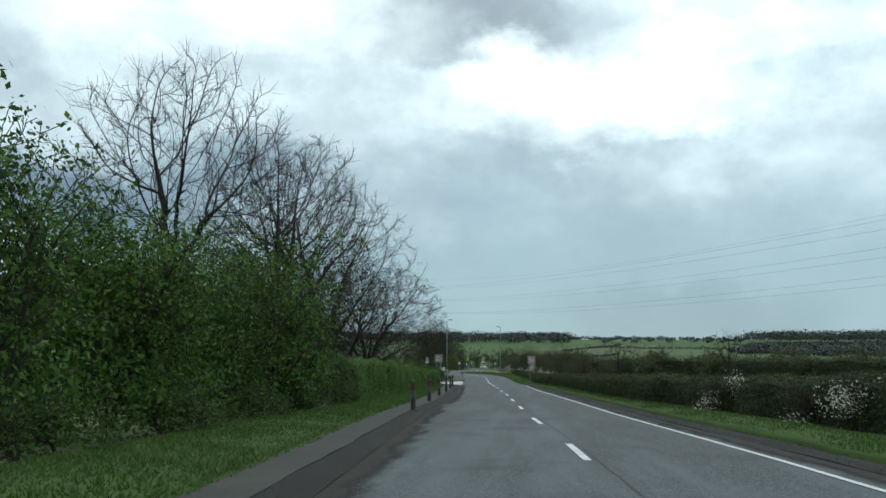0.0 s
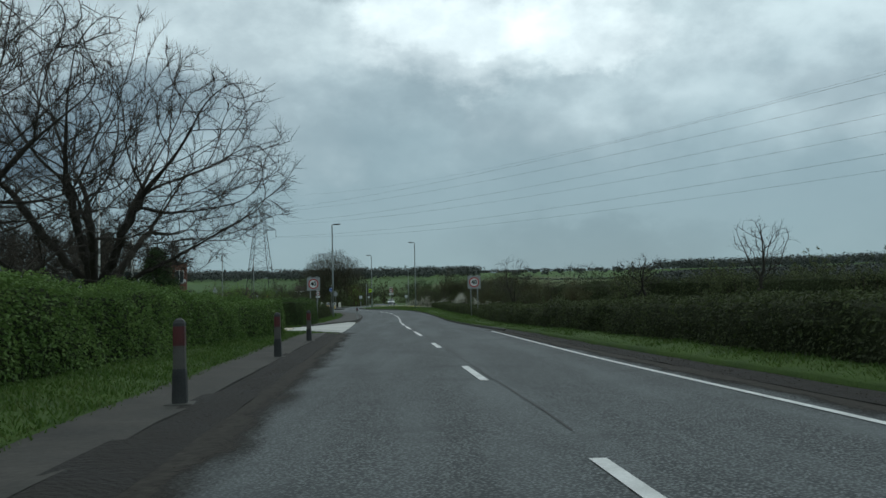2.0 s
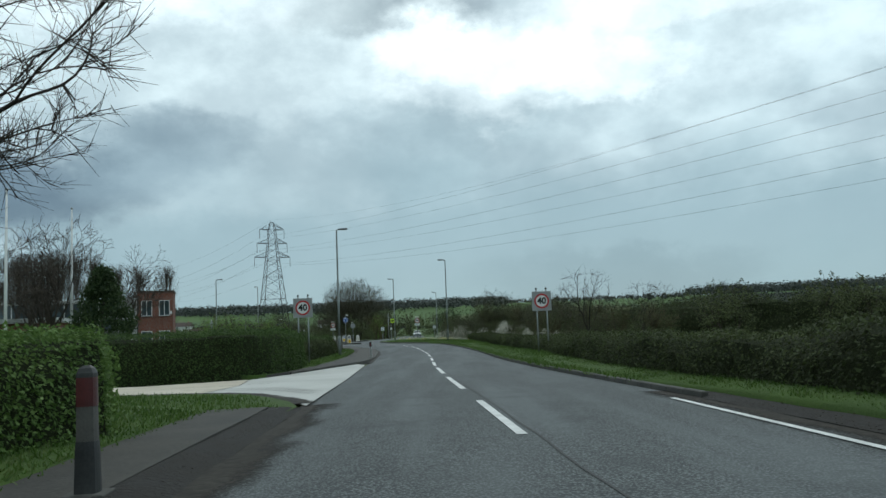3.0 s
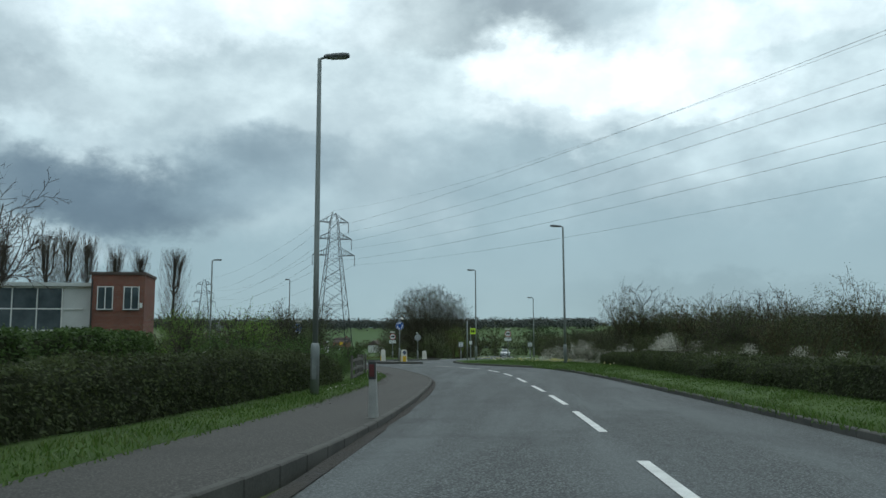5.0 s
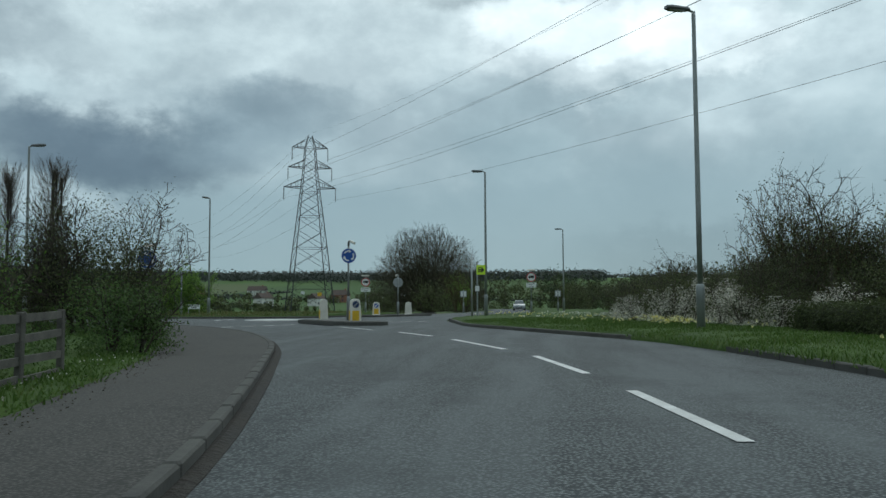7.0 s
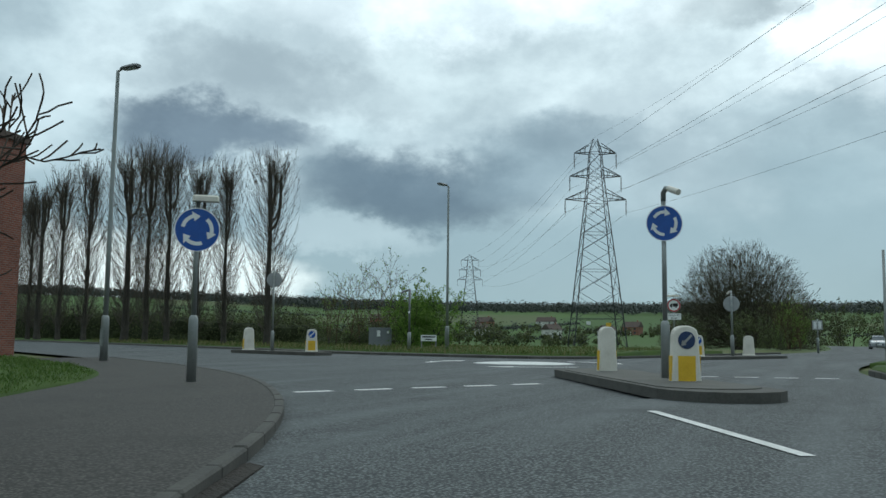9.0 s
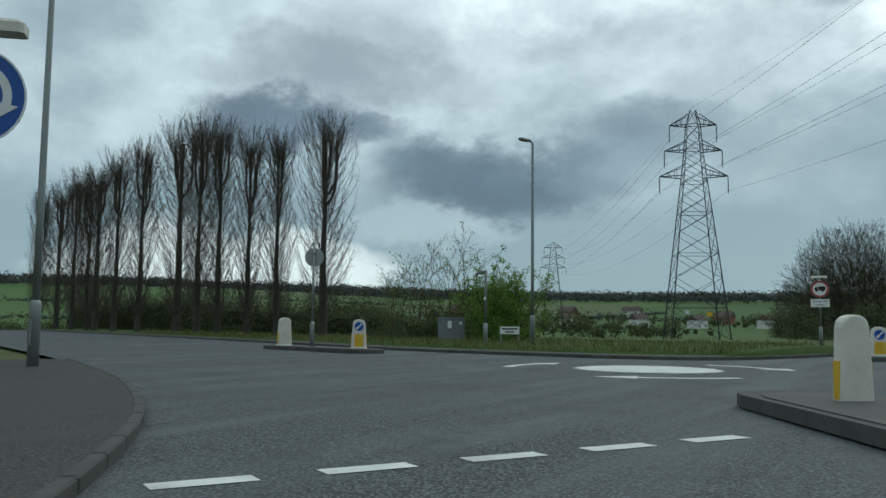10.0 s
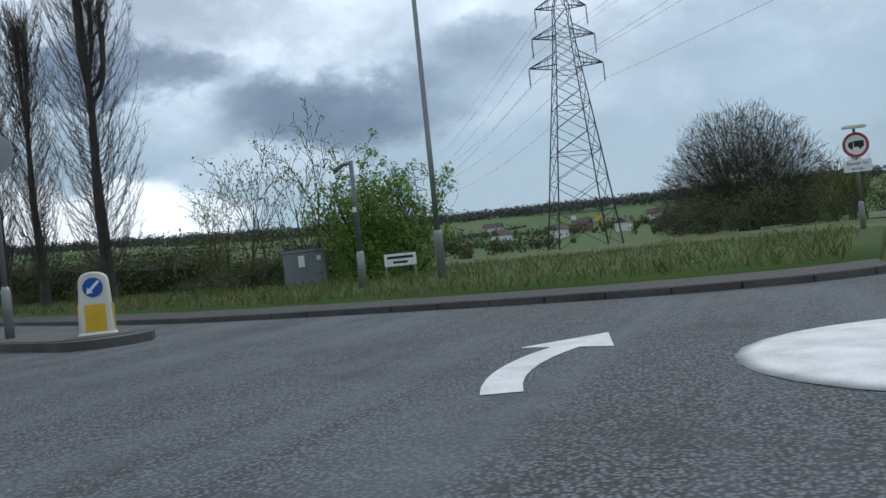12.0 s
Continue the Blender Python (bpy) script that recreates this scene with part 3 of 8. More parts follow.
# edges of the main road, from behind the camera's start to the mini roundabout
LEFT_EDGE = [(0.9, -70), (0.2, -30), (-0.25, -17), (-0.5, -11), (-1.05, 3), (-1.35, 18), (-1.7, 31), (-2.3, 44), (-3.05, 60), (-3.5, 71), (-4.05, 84), (-4.55, 95),
             (-4.85, 102), (-5.25, 109), (-5.72, 115), (-6.38, 119.8), (-7.5, 124.5), (-8.75, 129.2), (-10.05, 133.8), (-11.65, 138), (-13.55, 142), (-15.7, 145.4)]
RIGHT_EDGE = [(8.3, -70), (7.3, -30), (6.9, -11), (6.3, 3), (5.9, 18), (5.4, 31), (4.7, 44), (4.0, 60), (3.2, 71), (2.55, 84), (2.3, 95),
              (2.15, 102), (1.8, 109), (1.3, 116), (0.6, 123.5), (-0.5, 131.5), (-1.35, 136.2), (-3.2, 140.5), (-5.1, 145), (-7.1, 150), (-8.0, 155)]
CENTRE = [(3.6, -40), (3.0, -10), (2.5, 2), (1.75, 27), (1.25, 38), (0.85, 48), (0.25, 60), (-0.3, 70), (-0.75, 80), (-1.15, 95), (-1.45, 103),
          (-1.75, 108), (-2.15, 113), (-2.65, 119), (-3.25, 124.3), (-4.2, 130), (-5.45, 134.2), (-7.0, 138.5), (-8.55, 141.8), (-9.9, 144.3), (-11.8, 147.7)]
# the arm that leaves to the west, and the arm that goes on north
WEST_NEAR = [(-15.7, 145.4), (-18.3, 148.7), (-21.2, 151.5), (-25.5, 154.6), (-32, 158.4), (-40, 162.4), (-57, 170.6), (-78, 180.6), (-104, 192.5)]
WEST_FAR = [(-104, 204.5), (-78, 193.2), (-56, 183.6), (-43, 177.7), (-36, 174.2), (-31.5, 172.3), (-26, 171), (-22, 170.6), (-19.6, 171.6)]
NORTH_W = [(-19.6, 171.6), (-18.0, 175), (-16.1, 183), (-13.6, 195), (-12.0, 207), (-11.2, 222), (-11.3, 246), (-13, 300)]
NORTH_E = [(-6.2, 298), (-4.8, 243), (-4.4, 220), (-4.3, 203), (-5.7, 190), (-7.6, 180), (-9.0, 171), (-9.2, 163), (-8.0, 155)]


def vecs(pts):
    return [Vector(p) for p in pts]


def build_ground():
    def axis(lo, hi, step, far):
        mid = list(np.arange(lo, hi + 0.1, step))
        a, b, s = [lo], [hi], step
        while b[-1] < far:
            s *= 1.22
            b.append(b[-1] + s)
        s = step
        while a[-1] > -far:
            s *= 1.22
            a.append(a[-1] - s)
        return np.array(a[:0:-1] + mid + b[1:])

    xs, ys = axis(-110, 70, 3.0, 4200), axis(-70, 260, 3.0, 4200)
    vs = []
    for y in ys:
        for x in xs:
            vs.append((x, y, land(x, y) - 0.07))
    n = len(xs)
    fs = [(j * n + i, j * n + i + 1, j * n + n + i + 1, j * n + n + i) for j in range(len(ys) - 1) for i in range(n - 1)]
    g = Geo().add(vs, fs)
    return setting("ground", g.mesh("ground", M_GROUND, True), "rough spring grassland, green fields and low hills to the horizon")


def land(x, y):
    """Height of the land: level by the road, low hills far off."""
    r = math.hypot(x + 10, y - 140)
    t = min(max((r - 330) / 1050, 0), 1)
    t = t * t * (3 - 2 * t)
    wave = noise.noise(Vector((x * 0.0011, y * 0.0011, 0.3)))
    near = min(max((r - 60) / 200, 0), 1) * 0.6 * noise.noise(Vector((x * 0.02, y * 0.02, 4.0)))
    west = math.exp(-((math.atan2(-(x + 10), y - 140) - 0.95) / 0.35) ** 2)
    dip = 4.5 * math.exp(-((r - 330) / 130) ** 2)
    return gz(y) + near - dip + t * (36 + 12 * wave + 14 * west)


build_ground()

# road surface: the main road and the junction, one sheet
road_geo = Geo()
le, re_ = resample(LEFT_EDGE, 2.0), resample(RIGHT_EDGE, 2.0)
n_row = min(len(le), len(re_))
le = [le[round(k * (len(le) - 1) / (n_row - 1))] for k in range(n_row)]
re_ = [re_[round(k * (len(re_) - 1) / (n_row - 1))] for k in range(n_row)]
ribbon(road_geo, le, re_, 0.0, 6, 0.05)
junction = [*vecs([(-8.0, 155)]), *vecs([(-15.7, 145.4)]), *resample(WEST_NEAR, 3.0)[1:], *resample(WEST_FAR, 3.0), *resample(NORTH_W, 3.0)[1:], *resample(NORTH_E, 3.0)[:-1]]
filled(road_geo, junction, 0.001)
road = setting("road", road_geo.mesh("road", M_ROAD), "worn grey asphalt road running into a mini roundabout")


def dash(a, b, width, lift=0.056):
    """A painted bar from a to b on the road."""
    a, b = Vector(a), Vector(b)
    t = (b - a).normalized()
    nrm = Vector((-t.y, t.x)) * width / 2
    g = Geo()
    k = max(1, int((b - a).length / 1.5))
    left = [a.lerp(b, i / k) + nrm for i in range(k + 1)]
    right = [a.lerp(b, i / k) - nrm for i in range(k + 1)]
    ribbon(g, left, right, lift)
    return part("road_marking", g, M_LINE, road)


def along(line, s0, s1, width):
    dash((spline(line, s0), s0), (spline(line, s1), s1), width, 0.058)


for end in range(7):
    y1 = 29.6 - 9.75 * end
    along(CENTRE, y1 - 3.2, y1, 0.13)
for y0, y1 in ((36.2, 39.3), (46.3, 49.2), (55.3, 60.8), (64.4, 70.3), (72.8, 78.3), (80.6, 86.0), (88.4, 93.2), (96.6, 101.0), (103.1, 107.0), (108.9, 112.7), (115.4, 119.5),
               (121.8, 125.1), (127.2, 130.7), (132.7, 136.9), (138.9, 141.8), (144.2, 147.6)):
    along(CENTRE, y0, y1, 0.13)
# unbroken white line along the far edge, up to the start of the kerb
edge = [(spline(RIGHT_EDGE, y) - 0.80 + 0.3 * max(0, (y - 40) / 20), y) for y in range(-60, 61, 4)]
for a, b in zip(edge, edge[1:]):
    dash(a, b, 0.11, 0.03)
# give-way dashes before the roundabout, the painted dome and its arrow
for k in range(6):
    c, d = Vector((-18.3, 147.6)).lerp(Vector((-14.9, 153.7)), k / 6), Vector((-18.3, 147.6)).lerp(Vector((-14.9, 153.7)), (k + 0.6) / 6)
    dash(c, d, 0.22, 0.007)
for k in range(5):
    c, d = Vector((-13.8, 158.3)).lerp(Vector((-9.4, 159.5)), k / 5), Vector((-13.8, 158.3)).lerp(Vector((-9.4, 159.5)), (k + 0.6) / 5)
    dash(c, d, 0.2, 0.007)
dome = Geo().lathe([(1.75, 0.0), (1.6, 0.02), (1.1, 0.04), (0.5, 0.048), (0.02, 0.05)], 28, (-19.6, 164.8, gz(164.8) + 0.002))
part("roundabout_dome", dome, M_LINE, road, "white painted mini roundabout dome", True)
for k in range(3):
    a0 = radians(120 * k + 200)
    g = Geo()
    pts = [Vector((-19.6 + 3.3 * math.cos(a0 - t * 0.09), 164.8 + 3.3 * math.sin(a0 - t * 0.09))) for t in range(8)]
    ribbon(g, offset(pts, 0.14), offset(pts, -0.14), 0.006)
    t = (pts[-1] - pts[-2]).normalized()
    nrm = Vector((-t.y, t.x))
    tip, b0 = pts[-1] + t * 0.9, pts[-1]
    g.add([(*q, gz(q.y) + 0.0062) for q in (b0 + nrm * 0.45, b0 - nrm * 0.45, tip)], [(1, 2, 0)])
    part("road_arrow", g, M_LINE, road)


def verge(name, inner, outer, lift, mat, label, across=4, hump=0.05, tilt=0.0):
    """A raised strip between two lines, with a skirt down to the road."""
    a, b = resample(inner, 1.5), resample(outer, 1.5)
    n = max(len(a), len(b))
    a = [a[round(k * (len(a) - 1) / (n - 1))] for k in range(n)]
    b = [b[round(k * (len(b) - 1) / (n - 1))] for k in range(n)]
    vs, fs = [], []
    m = across + 3
    for p, q in zip(a, b):
        for j in range(m):
            u = min(max(j - 1, 0), across) / across
            r = p.lerp(q, u)
            low = j in (0, m - 1)
            wob = 0.0 if low or mat in (M_CONC, M_PATH) else 0.035 * noise.noise(Vector((r.x * 1.3, r.y * 1.3, 1)))
            vs.append((r.x, r.y, gz(r.y) + (-0.09 if low else lift + tilt * u + hump * math.sin(math.pi * u) + wob)))
    for k in range(n - 1):
        fs += [(k * m + j, k * m + j + 1, k * m + m + j + 1, k * m + m + j) for j in range(m - 1)]
    fs += [tuple(range(m - 1, -1, -1)), tuple(range((n - 1) * m, n * m))]
    return setting(name, Geo().add(vs, fs).mesh(name, mat, mat is M_VERGE), label)


def edge_line(pts, y0, y1, d, step=6.0):
    """Part of an edge between two distances, moved sideways by d (left for d > 0)."""
    ys = np.arange(y0, y1 + step * 0.5, step)
    ys[-1] = y1
    return [(p.x, p.y) for p in offset([Vector((spline(pts, y), y)) for y in ys], d)]


# left side: gutter, footway, turf as far as the driveway
verge("gutter_dirt", edge_line(LEFT_EDGE, -60, 61.2, -0.02), edge_line(LEFT_EDGE, -60, 61.2, 0.62), 0.012, M_SOIL, "dark dirt and leaf litter heaped in the gutter", 4, 0.02, 0.072)
def widening(y0, y1, near, far, step=6.0):
    """The left edge moved out by a width that grows from near to far along the footway."""
    ys = np.arange(y0, y1 + step * 0.5, step)
    ys[-1] = y1
    return [(spline(LEFT_EDGE, y) - float(np.interp(y, (-20, 50), (near, far))), y) for y in ys]


verge("footway_left", edge_line(LEFT_EDGE, -60, 60.6, 0.5), widening(-60, 60.6, 1.28, 1.62), 0.10, M_FOOT, "narrow worn tarmac footway", 2, 0.0)
verge("turf_left", widening(-60, 60.5, 1.2, 1.57), edge_line(LEFT_EDGE, -60, 60.5, 4.6), 0.105, M_VERGE, "mown grass verge below the hedge", 5, 0.14)


def on_road(g, extra):
    """Lay a sheet on the cambered road surface."""
    out = []
    for x, y, z in g.v:
        a, b = spline(LEFT_EDGE, y), spline(RIGHT_EDGE, y)
        u = 2 * (x - a) / (b - a) - 1
        out.append((x, y, gz(y) + 0.05 * max(0.0, 1 - u * u) + extra))
    g.v = out
    return g


# dirt spilling over the edges of the carriageway, the seam between the lanes and a few repairs
def spill(line, out):
    """Dirt that thins out over the asphalt: dense at the kerb, broken grit further in."""
    rows = [vecs(edge_line(line, -40, 62, d * out, 0.6)) for d in (-0.06, 0.12, 0.3, 0.5, 0.75, 1.1)]
    m, g = len(rows), Geo()
    for pts in zip(*rows):
        g.v += [(p.x, p.y, 0.0) for p in pts]
    for k in range(len(rows[0]) - 1):
        quads = [(k * m + j, k * m + j + 1, k * m + m + j + 1, k * m + m + j) for j in range(m - 1)]
        g.f += quads if out > 0 else [q[::-1] for q in quads]
    me = on_road(g, 0.005).mesh("dirt_spill", M_SPILL)
    layer = me.attributes.new("thin", "FLOAT", "POINT")
    layer.data.foreach_set("value", np.tile(np.linspace(0, 1, m), len(rows[0])))
    part("dirt_spill", me, road, "dark grit thinning out over the carriageway edge")


spill(LEFT_EDGE, -1)
spill(RIGHT_EDGE, 1)
for y0, y1 in ((-60, 28), (31, 74)):
    mid = [Vector((spline(CENTRE, y) + 0.16 + 0.05 * noise.noise(Vector((y * 0.5, 9, 0))), y)) for y in np.arange(y0, y1, 0.7)]
    part("lane_seam", ribbon(Geo(), offset(mid, 0.014), offset(mid, -0.014), 0.0555), M_SEAM, road, "dark open joint between the lanes")
for outline in ([(-1.05, 11.6), (-0.62, 14.0), (-0.1, 13.8), (-0.22, 12.0), (-0.3, 9.8), (-0.85, 9.9)], [(-0.7, -3.3), (-0.2, -2.6), (0.35, -2.5), (0.3, -3.2), (-0.2, -3.6)]):
    part("repair_patch", on_road(filled(Geo(), outline, 0.0), 0.006), M_PATCH, road, "darker asphalt repair")
# the pale driveway and the kerb of the pavement beyond it
apron_outline = [(-3.05, 61.6), (-3.55, 62.8), (-4.25, 64.3), (-5.1, 65.7), (-6.3, 66.6), (-8.4, 67.1), (-12, 67.6), (-24, 68.2), (-24, 72.0), (-10, 72.6), (-7.0, 74.8), (-6.3, 78), (-5.6, 83), (-4.75, 88.2),
                 (-4.2, 86.5), (-4.0, 83), (-3.45, 72), (-3.1, 63)]
apron = setting("driveway", filled(Geo(), apron_outline, 0.03).mesh("driveway", M_CONC), "pale concrete driveway apron crossing the verge")
part("slab", filled(Geo(), [(-6.6, 66.9), (-6.45, 70.5), (-7.05, 74.6), (-10, 72.5), (-23.9, 71.9), (-23.9, 68.3), (-12, 67.7), (-8.4, 67.2)], 0.034), M_TAN, apron, "sandy concrete of the older drive")
def smear(line, width, lift, mat, parent, label):
    """A soft-edged mark along a line: full in the middle, thinning to both sides."""
    rows = [offset(line, width * d) for d in (0.5, 0.3, 0.0, -0.3, -0.5)]
    g, m = Geo(), 5
    for pts in zip(*rows):
        g.v += [(p.x, p.y, gz(p.y) + lift) for p in pts]
    for k in range(len(line) - 1):
        g.f += [(k * m + j, k * m + j + 1, k * m + m + j + 1, k * m + m + j) for j in range(m - 1)]
    me = g.mesh("smear", mat)
    me.attributes.new("thin", "FLOAT", "POINT").data.foreach_set("value", np.tile((1.0, 0.45, 0.2, 0.45, 1.0), len(line)))
    part("tyre_mark" if mat is M_RUB else "dirty_edge", me, parent, label)


for side in (0.0, 0.75):
    smear(resample([(-6.9 - side, 68.3 + side), (-5.3, 67.85 + side), (-4.4, 66.9 + side), (-3.5, 65.3 + side)], 0.3), 0.55, 0.036, M_RUB, apron, "faint curved tyre mark")
smear(resample([(-3.2, 62.1), (-3.65, 63.1), (-4.35, 64.6), (-5.2, 66.0), (-6.3, 66.85), (-8.4, 67.3), (-12, 67.7)], 0.25), 0.9, 0.0385, M_SPILL, apron, "grey dirt washed over the edge")
setting("turf_driveway", filled(Geo(), [(-3.15, 61.2), (-3.6, 62.8), (-4.3, 64.35), (-5.15, 65.8), (-6.3, 66.68), (-8.4, 67.18), (-12, 67.65), (-14, 66), (-14, 58.3), (-4.4, 58.3), (-3.2, 59.0)], 0.042).mesh("turf_driveway", M_VERGE), "grass corner beside the driveway")
for a, b in (((-6.6, 66.9), (-6.45, 70.5)), ((-6.45, 70.5), (-7.05, 74.6)), ((-5.6, 71.2), (-8.6, 70.1))):
    a, b = Vector(a), Vector(b)
    nn = Vector((-(b - a).y, (b - a).x)).normalized() * 0.016
    part("joint", ribbon(Geo(), [a + nn, b + nn], [a - nn, b - nn], 0.038), M_DIRT, apron)
PAVE_OUT = [(-6.9, 76), (-6.6, 84), (-6.75, 93), (-6.95, 101), (-7.2, 106), (-7.55, 112), (-7.95, 116), (-8.5, 120.5), (-9.55, 124.7), (-11.0, 129.4), (-13.2, 134.8), (-15.9, 139.6), (-19.3, 144.2), (-22.4, 148.8), (-26.5, 152.2), (-33, 155.8)]
PAVE_IN = [(-6.4, 78.5), (-5.7, 84), (-4.9, 90), (-4.72, 95), (-4.95, 102), (-5.35, 109), (-5.82, 115), (-6.48, 119.8), (-7.6, 124.5), (-8.85, 129.2), (-10.15, 133.8), (-11.75, 138), (-13.65, 142),
           (-15.8, 145.5), (-18.4, 148.7), (-21.3, 151.5), (-25.6, 154.6), (-32, 158.3)]
verge("pavement_left", PAVE_IN, PAVE_OUT, 0.10, M_PATH, "wide worn tarmac pavement curving round the corner", 3, 0.0)
verge("turf_corner", [(p[0] + 0.05, p[1]) for p in PAVE_OUT], [(-12, 75), (-12, 92), (-12, 104), (-13, 113), (-14, 122), (-17, 130), (-20, 134), (-25, 139), (-30, 146), (-40, 150)], 0.11, M_VERGE,
      "grass strip behind the pavement", 5, 0.06)
verge("gutter_corner", edge_line(LEFT_EDGE, 89, 142, -0.16, 4.0), edge_line(LEFT_EDGE, 89, 142, 0.05, 4.0), 0.012, M_DIRT, "grit along the kerb", 2, 0.02)
# right side: soil edge and turf
verge("soil_right", edge_line(RIGHT_EDGE, -60, 62, 0.0), edge_line(RIGHT_EDGE, -60, 62, -0.75), 0.012, M_SOIL, "bare dark soil at the road's edge", 3, 0.04)
TURF_R_OUT = [(11.5, -60), (10.4, -20), (9.4, 0), (8.8, 20), (8.6, 36), (8.0, 58), (7.3, 80), (6.6, 98), (6.0, 114), (5.6, 124), (5.2, 135), (3.5, 146), (0, 158), (-1, 166)]
TURF_R_IN = [*edge_line(RIGHT_EDGE, -60, 58, -0.6, 8.0), *edge_line(RIGHT_EDGE, 66, 138, -0.16, 8.0), (-4.9, 145.3), (-6.7, 150), (-7.8, 155), (-8.9, 163), (-8.7, 168)]
verge("turf_right", TURF_R_IN, TURF_R_OUT, 0.115, M_VERGE, "grass verge rising to the hedge", 6, 0.12)
verge("turf_north", [(p[0] + 0.15, p[1]) for p in reversed(NORTH_E[:-2])][0:7], [(-0.5, 166), (0.5, 180), (2, 192), (3, 205), (4, 220), (4, 240), (3, 298)], 0.11, M_VERGE, "grass verge of the far road", 3, 0.1)
verge("footway_far", WEST_FAR, [(p[0], p[1] + 1.7) for p in WEST_FAR], 0.10, M_PATH, "footway on the far side of the junction", 2, 0.0)
verge("turf_far", [(p[0], p[1] + 1.6) for p in WEST_FAR], [(-96, 232), (-78, 216), (-58, 206), (-46, 200), (-38, 198), (-31, 197), (-26, 196), (-22, 196), (-17, 196)], 0.10, M_VERGE, "rough grass beyond the junction", 5, 0.15)


def kerb_run(name, pts, label, step=0.915, face=1):
    """Kerbstones laid end to end along a line, each one a stone of its own."""
    root = new(name)
    tagged(root, label, kind="structure")
    line = resample(pts, step)
    length = (line[1] - line[0]).length
    g = Geo().box(-0.0625, 0.0625, -length / 2 + 0.006, length / 2 - 0.006, -0.12, 0.115, None, 0.018)
    me = g.mesh("kerbstone", M_KERB)
    for a, b in zip(line, line[1:]):
        ob = new("kerbstone", me)
        m = (a + b) / 2
        t = b - a
        ob.parent = root
        ob.matrix_basis = Matrix.Translation((m.x, m.y, gz(m.y) + random.uniform(-0.004, 0.003))) @ Matrix.Rotation(math.atan2(-t.x, t.y) + random.uniform(-0.003, 0.003), 4, "Z")
    return root


# ---- plants ----
def grow(wood, tips, p, d, length, r, level, spec, rng):
    """One limb and, from it, the next level of limbs."""
    seg = spec["segs"][level]
    pts, rad = [p.copy()], [r]
    q, w = p.copy(), d.normalized()
    lift = spec["lift"][level]
    for k in range(seg):
        w = (w + Vector((rng.gauss(0, 1), rng.gauss(0, 1), rng.gauss(0, 1))) * spec["wander"][level] + Vector((0, 0, lift))).normalized()
        q = q + w * (length / seg)
        pts.append(q.copy())
        rad.append(max(r * (1 - (k + 1) / seg * spec["taper"][level]), spec["thin"]))
    wood.tube(pts, rad, spec["sides"][level], cap=False)
    if level + 1 >= len(spec["kids"]) + 1:
        tips.append(q)
        return
    kids = spec["kids"][level]
    n = max(1, int(kids * rng.uniform(0.8, 1.2) + 0.5))
    phase = rng.uniform(0, 6.28)
    for k in range(n):
        t = spec["start"][level] + (1 - spec["start"][level]) * (k + rng.uniform(0.2, 0.9)) / n
        i = min(int(t * seg), seg - 1)
        f = t * seg - i
        base = pts[i].lerp(pts[i + 1], min(f, 1))
        ax = (pts[i + 1] - pts[i]).normalized()
        side = ax.orthogonal().normalized()
        side.rotate(Matrix.Rotation(phase + k * 2.4, 3, ax))
        ang = radians(spec["angle"][level] * rng.uniform(0.7, 1.25))
        if level == 0 and kids < 40:
            ang *= 1.3 - 0.75 * t
        nd = ax * math.cos(ang) + side * math.sin(ang)
        nl = length * spec["ratio"][level] * rng.uniform(0.7, 1.25) * (1 - (0.45 if level else 0.1) * max(0, t - 0.35))
        nr = max((r + (r * (1 - spec["taper"][level]) - r) * t) * spec["fat"][level], spec["thin"])
        grow(wood, tips, base, nd, nl, nr, level + 1, spec, rng)


ASH = dict(segs=(6, 7, 6, 5, 3), lift=(0.0, 0.07, 0.06, 0.05, 0.04), wander=(0.05, 0.055, 0.07, 0.07, 0.07), taper=(0.35, 0.75, 0.8, 0.8, 0.7), sides=(9, 6, 4, 3, 3),
           kids=(7, 8, 7, 6), start=(0.35, 0.2, 0.2, 0.15), angle=(38, 42, 42, 45), ratio=(1.35, 0.52, 0.5, 0.5), fat=(0.45, 0.45, 0.5, 0.6), thin=0.0075)
SMALL = dict(ASH, kids=(7, 5, 5, 4), sides=(6, 4, 3, 3, 3), segs=(5, 5, 4, 3, 2), thin=0.012)
SAPLING = dict(segs=(5, 5, 4, 3), lift=(0, 0.05, 0.05, 0.04), wander=(0.05, 0.06, 0.08, 0.08), taper=(0.6, 0.75, 0.7, 0.6), sides=(6, 4, 3, 3), kids=(8, 6, 4), start=(0.12, 0.2, 0.15),
               angle=(30, 34, 38), ratio=(0.75, 0.42, 0.42), fat=(0.55, 0.5, 0.6), thin=0.008)
DOME = dict(segs=(2, 6, 4, 3), lift=(0.0, 0.0, 0.02, 0.03), wander=(0.05, 0.05, 0.09, 0.11), taper=(0.2, 0.75, 0.8, 0.7), sides=(7, 4, 3, 3),
            kids=(46, 9, 5), start=(0.1, 0.3, 0.2), angle=(52, 26, 34), ratio=(8.5, 0.24, 0.5), fat=(0.4, 0.45, 0.6), thin=0.02)
SCRUBWOOD = dict(segs=(2, 5, 4, 3), lift=(0.0, 0.06, 0.05, 0.05), wander=(0.1, 0.14, 0.18, 0.2), taper=(0.2, 0.75, 0.8, 0.7), sides=(6, 4, 3, 3),
                 kids=(9, 7, 4), start=(0.0, 0.2, 0.15), angle=(25, 38, 44), ratio=(4.5, 0.45, 0.45), fat=(0.55, 0.5, 0.6), thin=0.008)


